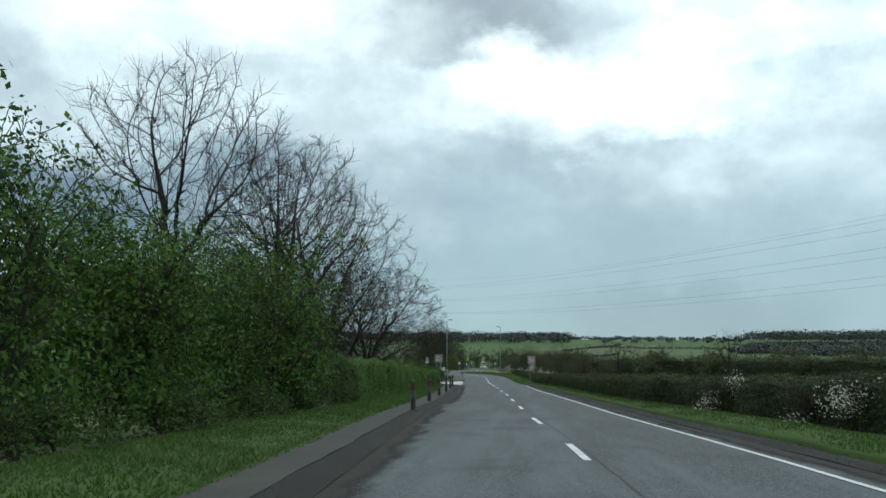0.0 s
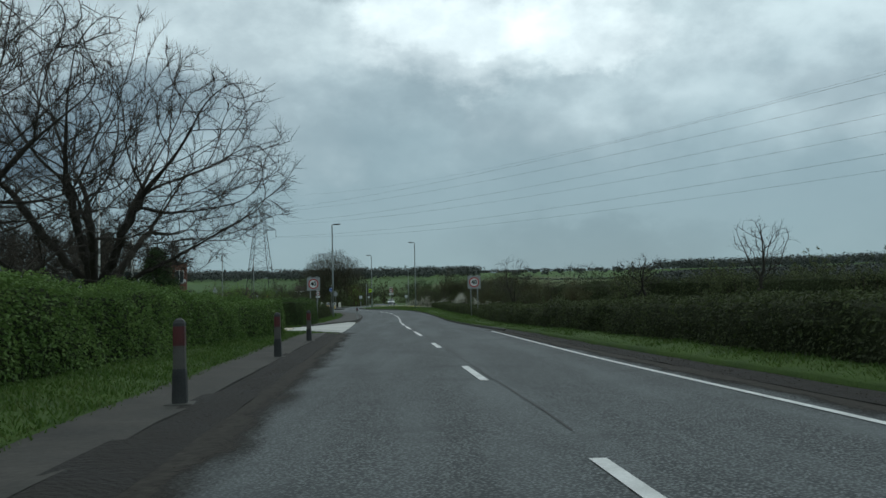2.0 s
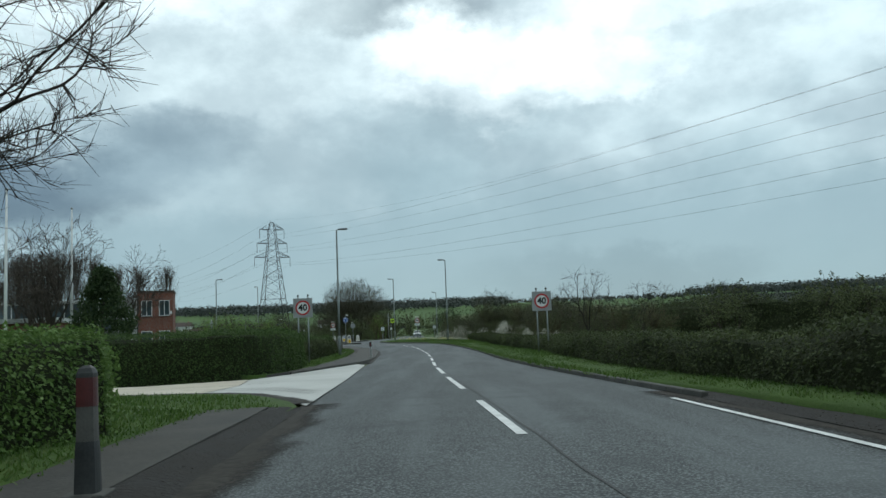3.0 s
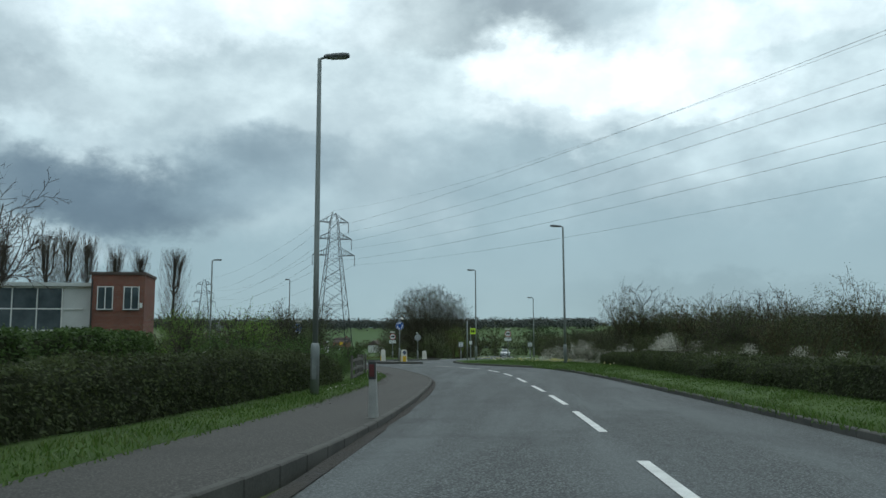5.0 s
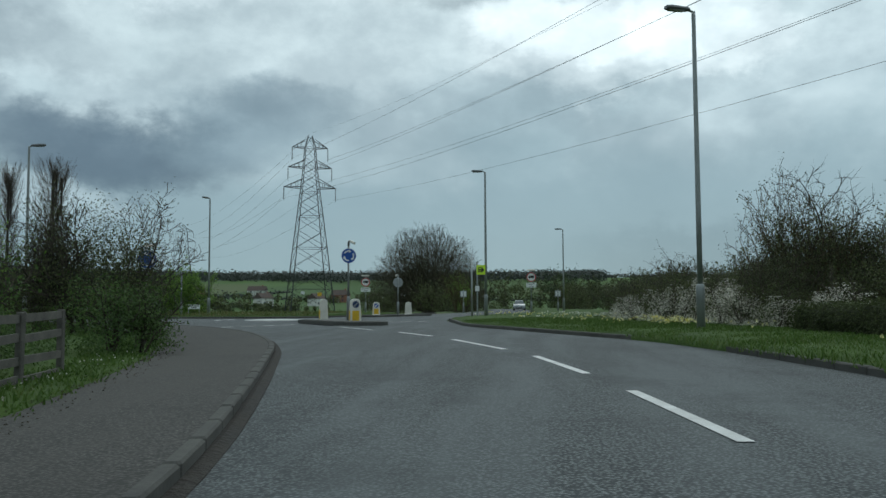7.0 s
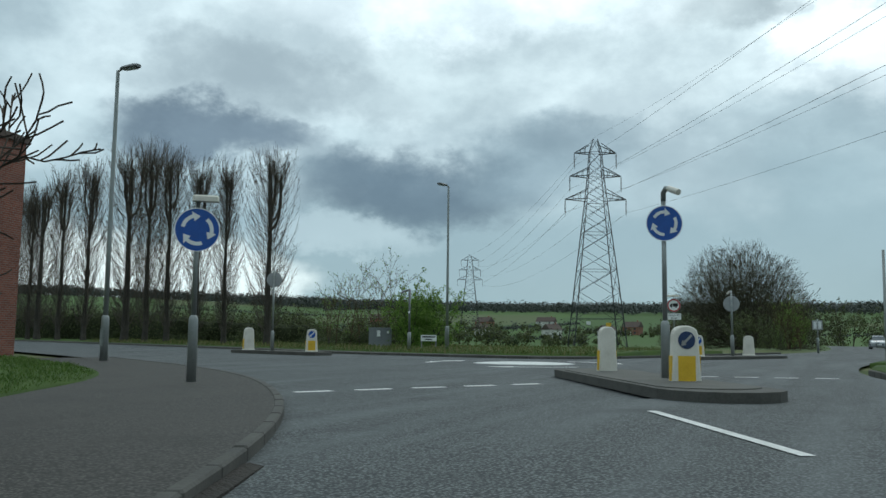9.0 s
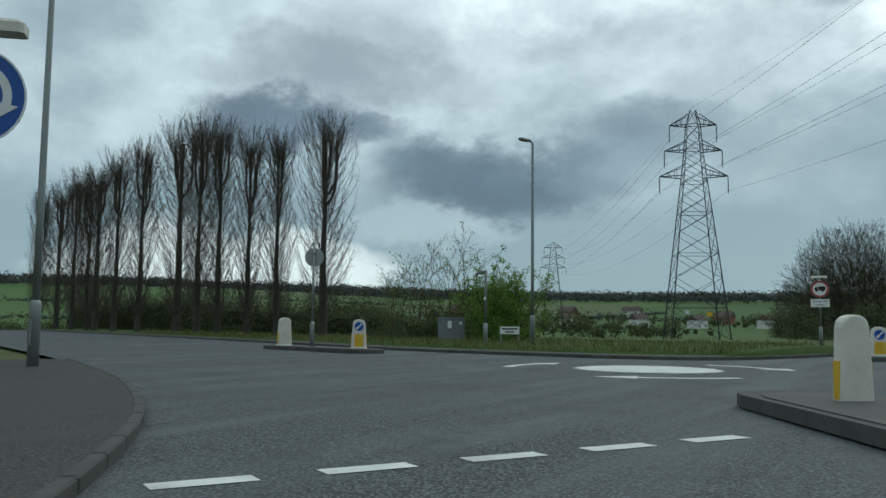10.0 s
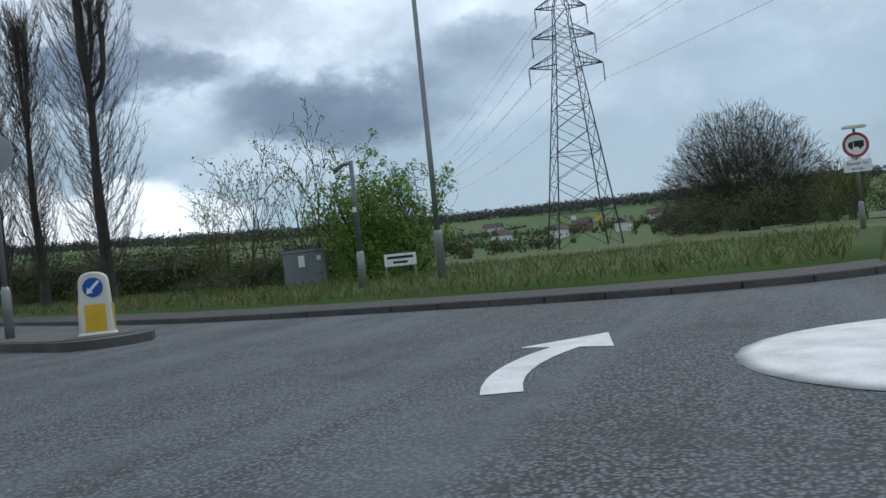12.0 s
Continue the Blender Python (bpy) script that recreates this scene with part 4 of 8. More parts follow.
def bare_tree(name, label, spec, trunk, radius, seed, lean=(0, 0), twig=M_TWIG, buds=None, bud_size=0.05, spray=0):
    """A leafless tree: trunk and limbs in one mesh, buds or young leaves in another."""
    rng = random.Random(seed)
    wood, tips = Geo(), []
    root = thing(name, label, "tree")
    grow(wood, tips, Vector((0, 0, -0.15)), Vector((lean[0], lean[1], 1)), trunk, radius, 0, spec, rng)
    part("trunk", Geo().lathe([(radius * 1.5, -0.15), (radius * 1.12, 0.25), (radius * 0.99, 0.9)], 10), M_BARK, root, "flared trunk foot")
    part("crown", wood, twig, root)
    if spray:
        # the finest twigs at the ends of the branches
        nrng = np.random.default_rng(seed + 500)
        t = np.repeat(np.array([tuple(q) for q in tips]), spray, axis=0)
        t = t + nrng.normal(size=t.shape) * 0.05
        away = t - t.mean(axis=0)
        away /= np.linalg.norm(away, axis=1)[:, None] + 1e-6
        tagged(part("twig_spray", quad_mesh("twig_spray", twig_quads(t - away * 0.12, away + nrng.normal(size=t.shape) * 0.45 + np.array([0, 0, 0.25]), 0.34, 0.0045, nrng), twig), root, "finest outer twigs"), kind="stuff")
    if buds is not None:
        nrng = np.random.default_rng(seed)
        pts = np.repeat(np.array([tuple(t) for t in tips])[::2], 3, axis=0)
        pts = pts + nrng.normal(scale=0.12, size=pts.shape)
        tagged(part("bud_spray", quad_mesh("bud_spray", leaf_quads(pts, bud_size, nrng), buds), root), kind="stuff")
    return root


def branching(points, base, seed, step=0.3, reach=5.0, near=0.5, inertia=0.9, lift=0.03):
    """Limbs that grow towards the free space of a crown: every point draws the nearest twig on. base: the first nodes as (place, parent).
    Returns places, parents and radii of the nodes."""
    rng = np.random.default_rng(seed)
    P = [np.array(p, float) for p, q in base]
    par = [q for p, q in base]
    way = [np.array((0, 0, 1.0)) if q < 0 else (P[k] - P[q]) / (np.linalg.norm(P[k] - P[q]) + 1e-9) for k, (p, q) in enumerate(base)]
    kids = np.zeros(40000, int)
    A = np.array(points, float)
    d0 = np.linalg.norm(A[:, None] - np.array(P)[None], axis=2)
    dist, who = d0.min(axis=1), d0.argmin(axis=1)
    for turn in range(120):
        act = dist < (reach if turn > 6 else 30)
        if not act.any():
            break
        ids = np.unique(who[act])
        pull = np.zeros((len(P), 3))
        v = A[act] - np.array(P)[who[act]]
        np.add.at(pull, who[act], v / (np.linalg.norm(v, axis=1)[:, None] + 1e-9))
        fresh = []
        for i in ids:
            if kids[i] >= 3:
                continue
            d = pull[i] / (np.linalg.norm(pull[i]) + 1e-9) + inertia * way[i] + np.array((0, 0, lift)) + rng.normal(size=3) * 0.13
            d /= np.linalg.norm(d)
            kids[i] += 1
            fresh.append(len(P))
            P.append(P[i] + d * step)
            par.append(int(i))
            way.append(d)
        if not fresh or len(P) > 9000:
            break
        dn = np.linalg.norm(A[:, None] - np.array([P[k] for k in fresh])[None], axis=2)
        best = dn.min(axis=1)
        hit = best < dist
        who[hit] = np.array(fresh)[dn.argmin(axis=1)[hit]]
        dist = np.minimum(dist, best)
        keep = dist > near
        A, dist, who = A[keep], dist[keep], who[keep]
        if not len(A):
            break
    return np.array(P), par


def crown_tree(name, label, height, radius, seed, low=2.0, fork=2.2, middle=0.5, n=1500, girth=0.3, stems=((0, 0),), shape="dome", limbs=8, twig=M_LIMB, spray=3, thin=0.0105, twig_len=0.6):
    """A leafless tree whose limbs fill a crown of a given height and spread. low: foot of the crown; middle: how high it is widest, from 0 to 1."""
    nrng = np.random.default_rng(seed)
    root = thing(name, label, "tree")
    u = nrng.normal(size=(n * 4, 3))
    u /= np.linalg.norm(u, axis=1)[:, None]
    lump = np.array([1 + 0.20 * noise.noise(Vector(tuple(q * 1.7)) + Vector((seed, 0, 0))) + 0.12 * noise.noise(Vector(tuple(q * 4.5)) + Vector((0, seed, 0))) for q in u])
    zc = low + (height - low) * middle
    q = u * (nrng.random(n * 4) ** 0.42 * lump)[:, None]
    pts = np.column_stack([q[:, 0] * radius, q[:, 1] * radius, zc + q[:, 2] * np.where(q[:, 2] > 0, height - zc, zc - low)])
    if shape == "vase":
        t = np.clip((pts[:, 2] - fork) / (height - fork), 0, 1)
        pts = pts[np.hypot(pts[:, 0], pts[:, 1]) < radius * (0.12 + 0.95 * t ** 0.75)]
    pts = pts[:n]
    base = []
    for k, (lx, ly) in enumerate(stems):
        m = max(3, int(fork / 0.3))
        first = len(base)
        for j in range(m + 1):
            z = -0.15 + (fork + 0.15) * j / m
            base.append(((0.12 * lx + lx * z + 0.05 * math.sin(z * 1.3 + seed + k), 0.12 * ly + ly * z + 0.05 * math.cos(z * 1.1 + seed), z), first + j - 1 if j else -1))
    # the main limbs fan out from the fork, the lowest ones nearly level
    tops = [k for k in range(len(base)) if not any(q == k for p, q in base)]
    for k in range(limbs):
        a, e = k * 2.4 + seed, radians(8 + 68 * (k + 0.5) / limbs + nrng.uniform(-7, 7))
        tip = Vector((math.cos(a) * math.cos(e) * radius, math.sin(a) * math.cos(e) * radius, math.sin(e) * (height - fork))) * nrng.uniform(0.36, 0.52)
        foot = tops[k % len(tops)]
        foot -= int(nrng.integers(0, 3))
        p, m = Vector(base[foot][0]), max(3, int(tip.length / 0.3))
        for j in range(1, m + 1):
            t = j / m
            base.append((tuple(p + tip * t + Vector((0, 0, 0.10 * tip.length * t * (1 - t) * (1 if k % 2 else -1))) + Vector(tuple(nrng.normal(size=3) * 0.04))), foot if j == 1 else len(base) - 1))
    P, par = branching(pts, base, seed)
    nn = len(P)
    kids = [[] for _ in range(nn)]
    for k, p in enumerate(par):
        if p >= 0:
            kids[p].append(k)
    # thickness: the cross-sections of the branches add up
    area = np.zeros(nn)
    for k in range(nn - 1, -1, -1):
        if not kids[k]:
            area[k] = thin ** 2.25
        if par[k] >= 0:
            area[par[k]] += area[k]
    rad = area ** (1 / 2.25)
    rad = np.where(rad > 0.03, 0.03 + (rad - 0.03) * (girth - 0.03) / max(rad.max() - 0.03, 0.01), rad)
    # straighten the limbs a little
    for _ in range(2):
        Q = P.copy()
        for k in range(len(base), nn):
            if kids[k]:
                Q[k] = 0.5 * P[k] + 0.25 * P[par[k]] + 0.25 * P[max(kids[k], key=lambda c: area[c])]
        P = Q
    wood = Geo()
    starts = [k for k in range(nn) if par[k] < 0]
    while starts:
        k = starts.pop()
        chain = [par[k], k] if par[k] >= 0 else [k]
        while kids[k]:
            big = max(kids[k], key=lambda c: area[c])
            starts += [c for c in kids[k] if c != big]
            chain.append(big)
            k = big
        if len(chain) > 1:
            r = [float(rad[c]) for c in chain]
            if par[chain[1]] == chain[0] and len(chain) > 2:
                r[0] = r[1]
            wood.tube([tuple(P[c]) for c in chain], r, 8 if r[0] > 0.12 else 5 if r[0] > 0.03 else 3, cap=False)
    part("crown", wood, twig, root, "dark bare branches")
    lx, ly = np.mean([a for a, b in stems]) * 0.12, np.mean([b for a, b in stems]) * 0.12
    part("trunk", Geo().lathe([(girth * 1.6 * len(stems) ** 0.5, -0.2), (girth * 1.2, 0.25), (girth * 0.98, 0.8)], 10, (lx, ly, 0)), M_BARK, root, "flared trunk foot")
    fine = np.array([k for k in range(len(base), nn) if rad[k] < 0.018])
    at = np.repeat(P[fine], spray, axis=0)
    grow_way = np.repeat(P[fine] - P[np.array(par)[fine]], spray, axis=0)
    grow_way /= np.linalg.norm(grow_way, axis=1)[:, None] + 1e-9
    d = grow_way * 0.8 + nrng.normal(size=at.shape) * 0.5 + np.array([0, 0, 0.4])
    tagged(part("twig_spray", quad_mesh("twig_spray", twig_quads(at + nrng.normal(size=at.shape) * 0.03, d, twig_len, 0.0078, nrng), twig), root, "finest outer twigs"), kind="stuff")
    return root


def shrub(name, label, height, radius, seed, leaf, leaf_size, n_leaf, wood_mat=M_TWIG, fill=0.55, category="shrub", blossom=0, stems=True, more=1.3, twigs=(9, 7, 4)):
    """A bush: stems from the ground, and a ragged cloud of leaves in clumps along them."""
    rng, nrng = random.Random(seed), np.random.default_rng(seed)
    root = thing(name, label, category)
    wood, tips = Geo(), []
    spec = dict(SCRUBWOOD)
    spec["ratio"], spec["kids"] = (2.5, 0.42, 0.42), twigs
    k = max(2, int(radius * 1.5))
    for i in range(k):
        a = rng.uniform(0, 6.28)
        s = radius * 0.5 * math.sqrt(rng.random())
        o = Vector((s * math.cos(a), s * math.sin(a), -0.1))
        grow(wood, tips, o, Vector((math.cos(a) * 0.25, math.sin(a) * 0.25, 1)), 0.24 * height, 0.035 * math.sqrt(height), 0, spec, rng)
    if stems:
        tagged(part("wood", wood, wood_mat, root), kind="stuff" if blossom else "")
    # clumps fill an uneven dome
    n_leaf = int(n_leaf * more)
    leaf_size = leaf_size * 0.72
    m = max(12, int(n_leaf * 0.6 / 45))
    u = nrng.normal(size=(m, 3))
    u /= np.linalg.norm(u, axis=1)[:, None]
    u[:, 2] = np.abs(u[:, 2])
    rad = nrng.uniform(fill, 1.0, size=(m, 1)) ** 0.6
    bump_out = 1 + 0.22 * np.array([noise.noise(Vector(tuple(x * 1.9)) + Vector((seed, 0, 0))) for x in u])[:, None]
    c = u * rad * bump_out * np.array([radius, radius, height * 0.93])
    c[:, 2] = np.maximum(c[:, 2], 0.12 * height * nrng.random(m))
    pts = np.repeat(c, 45, axis=0)
    pts = pts * np.array([0.93, 0.93, 0.9]) + np.clip(nrng.normal(size=pts.shape), -1.5, 1.5) * (0.075 * radius + 0.09)
    # sprays at the ends of the twigs
    tp = np.array([tuple(t) for t in tips])
    tp = tp[(tp[:, 0] ** 2 + tp[:, 1] ** 2) < (radius * 1.35) ** 2]
    if len(tp):
        sp = np.repeat(tp, max(1, int(n_leaf * 0.4 / len(tp))), axis=0)
        pts = np.concatenate([pts, sp + np.clip(nrng.normal(size=sp.shape), -1.6, 1.6) * 0.11])
    pts[:, 2] = np.maximum(pts[:, 2], 0.03)
    face = pts / np.array([radius, radius, height]) ** 2 + np.array([0, 0, 0.35 / height])
    part("foliage", quad_mesh("foliage", leaf_quads(pts, leaf_size, nrng, face, 0.7), leaf), root)
    if blossom:
        near = np.min(np.linalg.norm(c[:, None, :] - c[None, nrng.choice(m, 4, replace=False), :], axis=2), axis=1)
        pick = c[np.argsort(near)[:max(5, m // 2)]]
        bl = np.repeat(pick, blossom * 2, axis=0)
        bl = bl * 1.05 + np.clip(nrng.normal(size=bl.shape), -1.7, 1.7) * 0.2
        bl[:, 2] = np.maximum(bl[:, 2], 0.1)
        part("blossom", quad_mesh("blossom", leaf_quads(bl, leaf_size * 0.8, nrng), M_BLOSSOM), root, "white spring blossom")
    return root


def place(ob, x, y, turn=0.0, scale=1.0, sink=0.0):
    ob.matrix_basis = Matrix.Translation((x, y, gz(y) + 0.05 - sink)) @ Matrix.Rotation(radians(turn), 4, "Z") @ Matrix.Scale(scale, 4)
    return ob


def again(ob, x, y, turn=0.0, sx=1.0, sz=1.0, sink=0.0):
    c = copy_thing(ob, Matrix.Translation((x, y, gz(y) + 0.05 - sink)) @ Matrix.Rotation(radians(turn), 4, "Z"))
    c.scale = (sx, sx, sz)
    return c


def hedge(name, label, pts, thick, heights, leaf, leaf_size, density, seed, step=0.6, spill=0.05, smooth=1.0):
    """A clipped hedge along a line: a dark closed core and a skin of single leaves. heights: at even steps along it."""
    nrng = np.random.default_rng(seed)
    root = thing(name, label, "hedge")
    line = resample(pts, step)
    n = len(line)
    hs = np.interp(np.linspace(0, 1, n), np.linspace(0, 1, len(heights)), heights)
    rings = []
    m = 12
    for k, p in enumerate(line):
        t = (line[min(k + 1, n - 1)] - line[max(k - 1, 0)]).normalized()
        nr = Vector((-t.y, t.x))
        ring = []
        end = 0.55 if k in (0, n - 1) else 1.0
        for j in range(m):
            a = math.pi * j / (m - 1)
            # a squarish arch
            cx, cz = math.cos(a), math.sin(a)
            s = 1 / max(abs(cx), abs(cz)) ** 0.75
            wob = 1 + 0.22 * smooth * noise.noise(Vector((p.x * 0.42 + seed, p.y * 0.42, j * 0.4))) + 0.13 * smooth * noise.noise(Vector((p.x * 1.6, p.y * 1.6, j * 0.8 + seed)))
            off = nr * (cx * s * thick / 2 * wob * end)
            z = -0.2 if j in (0, m - 1) else min(1.0, cz * s) * hs[k] * (wob if j not in (0, m - 1) else 1) * (0.9 if end < 1 else 1)
            ring.append((p.x + off.x, p.y + off.y, gz(p.y) + 0.06 + z))
        rings.append(ring)
    R = np.array(rings)
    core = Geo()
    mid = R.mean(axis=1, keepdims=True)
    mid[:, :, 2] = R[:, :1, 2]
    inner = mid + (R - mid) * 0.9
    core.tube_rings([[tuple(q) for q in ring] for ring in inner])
    part("hedge_core", core, M_CORE, root, "dark closed core")
    # leaves over the skin
    a, b, c, d = R[:-1, :-1], R[1:, :-1], R[:-1, 1:], R[1:, 1:]
    area = np.linalg.norm(np.cross(b - a, c - a), axis=2)
    count = nrng.poisson(area * density)
    ii, jj = np.nonzero(count)
    rep = np.repeat(np.stack([ii, jj], 1), count[ii, jj], axis=0)
    u, v = nrng.random((len(rep), 1)), nrng.random((len(rep), 1))
    A, B, C, D = (x[rep[:, 0], rep[:, 1]] for x in (a, b, c, d))
    P = A * (1 - u) * (1 - v) + B * u * (1 - v) + C * (1 - u) * v + D * u * v
    mm = mid[rep[:, 0], 0]
    out = P - mm
    out /= np.linalg.norm(out, axis=1)[:, None] + 1e-6
    P = P + out * nrng.normal(scale=spill, size=(len(P), 1))
    face = out + np.array([0, 0, 0.25])
    for e, sgn in ((0, -1), (n - 1, 1)):
        t = (line[min(e + 1, n - 1)] - line[max(e - 1, 0)]).normalized()
        k = int(density * thick * hs[e])
        q = nrng.random((k, 2))
        nr = Vector((-t.y, t.x))
        E = np.stack([line[e].x + nr.x * (q[:, 0] - 0.5) * thick * 0.75, line[e].y + nr.y * (q[:, 0] - 0.5) * thick * 0.75, gz(line[e].y) + 0.06 + q[:, 1] * hs[e] * 0.9], 1)
        E[:, :2] += np.array([t.x, t.y]) * sgn * nrng.normal(0.05, 0.06, size=(k, 1))
        P = np.concatenate([P, E])
        face = np.concatenate([face, np.tile([t.x * sgn, t.y * sgn, 0.2], (k, 1))])
    part("foliage", quad_mesh("foliage", leaf_quads(P, leaf_size, nrng, face), leaf), root)
    return root


def tufts(name, label, inner, outer, y_step, n_per_m2, height, seed, mat=M_BLADE, lift=0.11, hump=0.05, span=1.0):
    """Grass blades scattered between two lines."""
    nrng = np.random.default_rng(seed)
    a, b = resample(inner, y_step), resample(outer, y_step)
    n = max(len(a), len(b))
    a = np.array([tuple(a[round(k * (len(a) - 1) / (n - 1))]) for k in range(n)])
    b = np.array([tuple(b[round(k * (len(b) - 1) / (n - 1))]) for k in range(n)])
    area = np.linalg.norm(a[1:] - a[:-1], axis=1) * np.linalg.norm(b[:-1] - a[:-1], axis=1)
    cnt = nrng.poisson(area * n_per_m2)
    idx = np.repeat(np.arange(n - 1), cnt)
    u, v = nrng.random((len(idx), 1)), nrng.random((len(idx), 1))
    P = (a[idx] * (1 - u) + a[idx + 1] * u) * (1 - v) + (b[idx] * (1 - u) + b[idx + 1] * u) * v
    z = np.interp(P[:, 1], _ty, _tz) + lift + hump * np.sin(np.pi * v[:, 0] * span)
    k = len(P)
    patch = np.array([0.6 + 0.8 * abs(noise.noise(Vector((x * 0.5, y * 0.5, seed)))) for x, y in P])
    h = height * patch * nrng.uniform(0.5, 1.5, k)
    ang = nrng.uniform(0, 6.283, k)
    side = np.stack([np.cos(ang), np.sin(ang)], 1) * (0.012 + 0.1 * h[:, None] * 0.35)
    bend = nrng.normal(scale=0.45, size=(k, 2)) * h[:, None]
    base = np.column_stack([P, z - 0.03])
    v0, v1 = base.copy(), base.copy()
    v0[:, :2] -= side
    v1[:, :2] += side
    v2, v3 = base.copy(), base.copy()
    v2[:, :2] += bend + side * 0.3
    v3[:, :2] += bend - side * 0.3
    v2[:, 2] += h
    v3[:, 2] += h * 0.97
    ob = new(name, quad_mesh(name, np.stack([v0, v1, v2, v3], 1), mat))
    return tagged(ob, label, "grass", kind="stuff")


# ---- kerbs and islands ----
kerb_run("kerb_right", [(spline(RIGHT_EDGE, y) + 0.07, y) for y in (60, 68, 78, 90, 102, 112, 120, 126, 131.5)] + [(-1.22, 136.2), (-3.05, 140.5), (-4.95, 145), (-6.95, 150), (-7.85, 155), (-9.0, 163)],
         "grey concrete kerbstones along the verge")
kerb_run("kerb_left", [(p[0] + 0.03, p[1]) for p in PAVE_IN], "grey concrete kerbstones round the pavement")
kerb_run("kerb_far", [(p[0], p[1]) for p in WEST_FAR] + [(-18.0, 175), (-16.1, 183), (-13.4, 195)], "kerbstones on the far side of the junction")


def island(name, outline, label):
    """A low traffic island: rounded kerb ring with a paved top."""
    g = Geo().plate(outline, -0.05, 0.11)
    ob = setting(name, g.mesh(name, M_KERB), label)
    cx = sum(p[0] for p in outline) / len(outline)
    cy = sum(p[1] for p in outline) / len(outline)
    inner = [(cx + (x - cx) * 0.86, cy + (y - cy) * 0.86) for x, y in outline]
    part("island_top", Geo().plate(inner, 0.10, 0.125), M_ISLAND, ob, "grimy paved island top")
    return ob


def capsule(a, b, r, n=7):
    a, b = Vector(a), Vector(b)
    t = math.atan2((b - a).y, (b - a).x)
    pts = [(b.x + r * math.cos(t - math.pi / 2 + math.pi * k / n), b.y + r * math.sin(t - math.pi / 2 + math.pi * k / n)) for k in range(n + 1)]
    return pts + [(a.x + r * math.cos(t + math.pi / 2 + math.pi * k / n), a.y + r * math.sin(t + math.pi / 2 + math.pi * k / n)) for k in range(n + 1)]


island("traffic_island_near", capsule((-11.3, 150.3), (-14.9, 156.6), 0.95), "low kerbed island splitting the approach road")
island("traffic_island_west", capsule((-30.9, 169.0), (-36.0, 170.7), 0.75), "low kerbed island on the western arm")
island("traffic_island_north", capsule((-15.7, 174.6), (-12.9, 181.0), 0.75), "low kerbed island on the northern arm")


# ---- street furniture ----
def disc(g, r, y, depth, z, n=28, x=0.0):
    return g.slab([(x + r * math.cos(2 * math.pi * k / n), z + r * math.sin(2 * math.pi * k / n)) for k in range(n)], y - depth, y)


def ring(g, r0, r1, y, depth, z, n=32):
    vs, fs = [], []
    for k in range(n):
        c, s = math.cos(2 * math.pi * k / n), math.sin(2 * math.pi * k / n)
        vs += [(r1 * c, y - depth, z + r1 * s), (r0 * c, y - depth, z + r0 * s), (r0 * c, y, z + r0 * s), (r1 * c, y, z + r1 * s)]
    for k in range(n):
        a, b = 4 * k, 4 * ((k + 1) % n)
        fs += [(a, a + 1, b + 1, b), (a + 1, a + 2, b + 2, b + 1), (a + 3, a, b, b + 3)]
    return g.add(vs, fs)


def text_mesh(body, size, at, mat, depth=0.004):
    """Raised letters on a face that looks towards -y."""
    cu = bpy.data.curves.new("lettering", "FONT")
    cu.body, cu.size, cu.extrude = body, size, depth
    cu.align_x, cu.align_y = "CENTER", "CENTER"
    cu.resolution_u = 3
    tmp = bpy.data.objects.new("lettering", cu)
    scene.collection.objects.link(tmp)
    bpy.context.view_layer.update()
    me = bpy.data.meshes.new_from_object(tmp.evaluated_get(bpy.context.evaluated_depsgraph_get()))
    bpy.data.objects.remove(tmp)
    me.transform(Matrix.Translation(at) @ Matrix.Rotation(radians(90), 4, "X"))
    me.materials.clear()
    me.materials.append(mat)
    return me


def bold(body, size, at, mat, w=0.02):
    """Heavier lettering: the outline is thickened."""
    cu = bpy.data.curves.new("lettering", "FONT")
    cu.body, cu.size, cu.extrude, cu.offset = body, size, 0.004, w
    cu.align_x, cu.align_y, cu.resolution_u = "CENTER", "CENTER", 4
    tmp = bpy.data.objects.new("lettering", cu)
    scene.collection.objects.link(tmp)
    bpy.context.view_layer.update()
    me = bpy.data.meshes.new_from_object(tmp.evaluated_get(bpy.context.evaluated_depsgraph_get()))
    bpy.data.objects.remove(tmp)
    me.transform(Matrix.Translation(at) @ Matrix.Rotation(radians(90), 4, "X"))
    me.materials.clear()
    me.materials.append(mat)
    return me


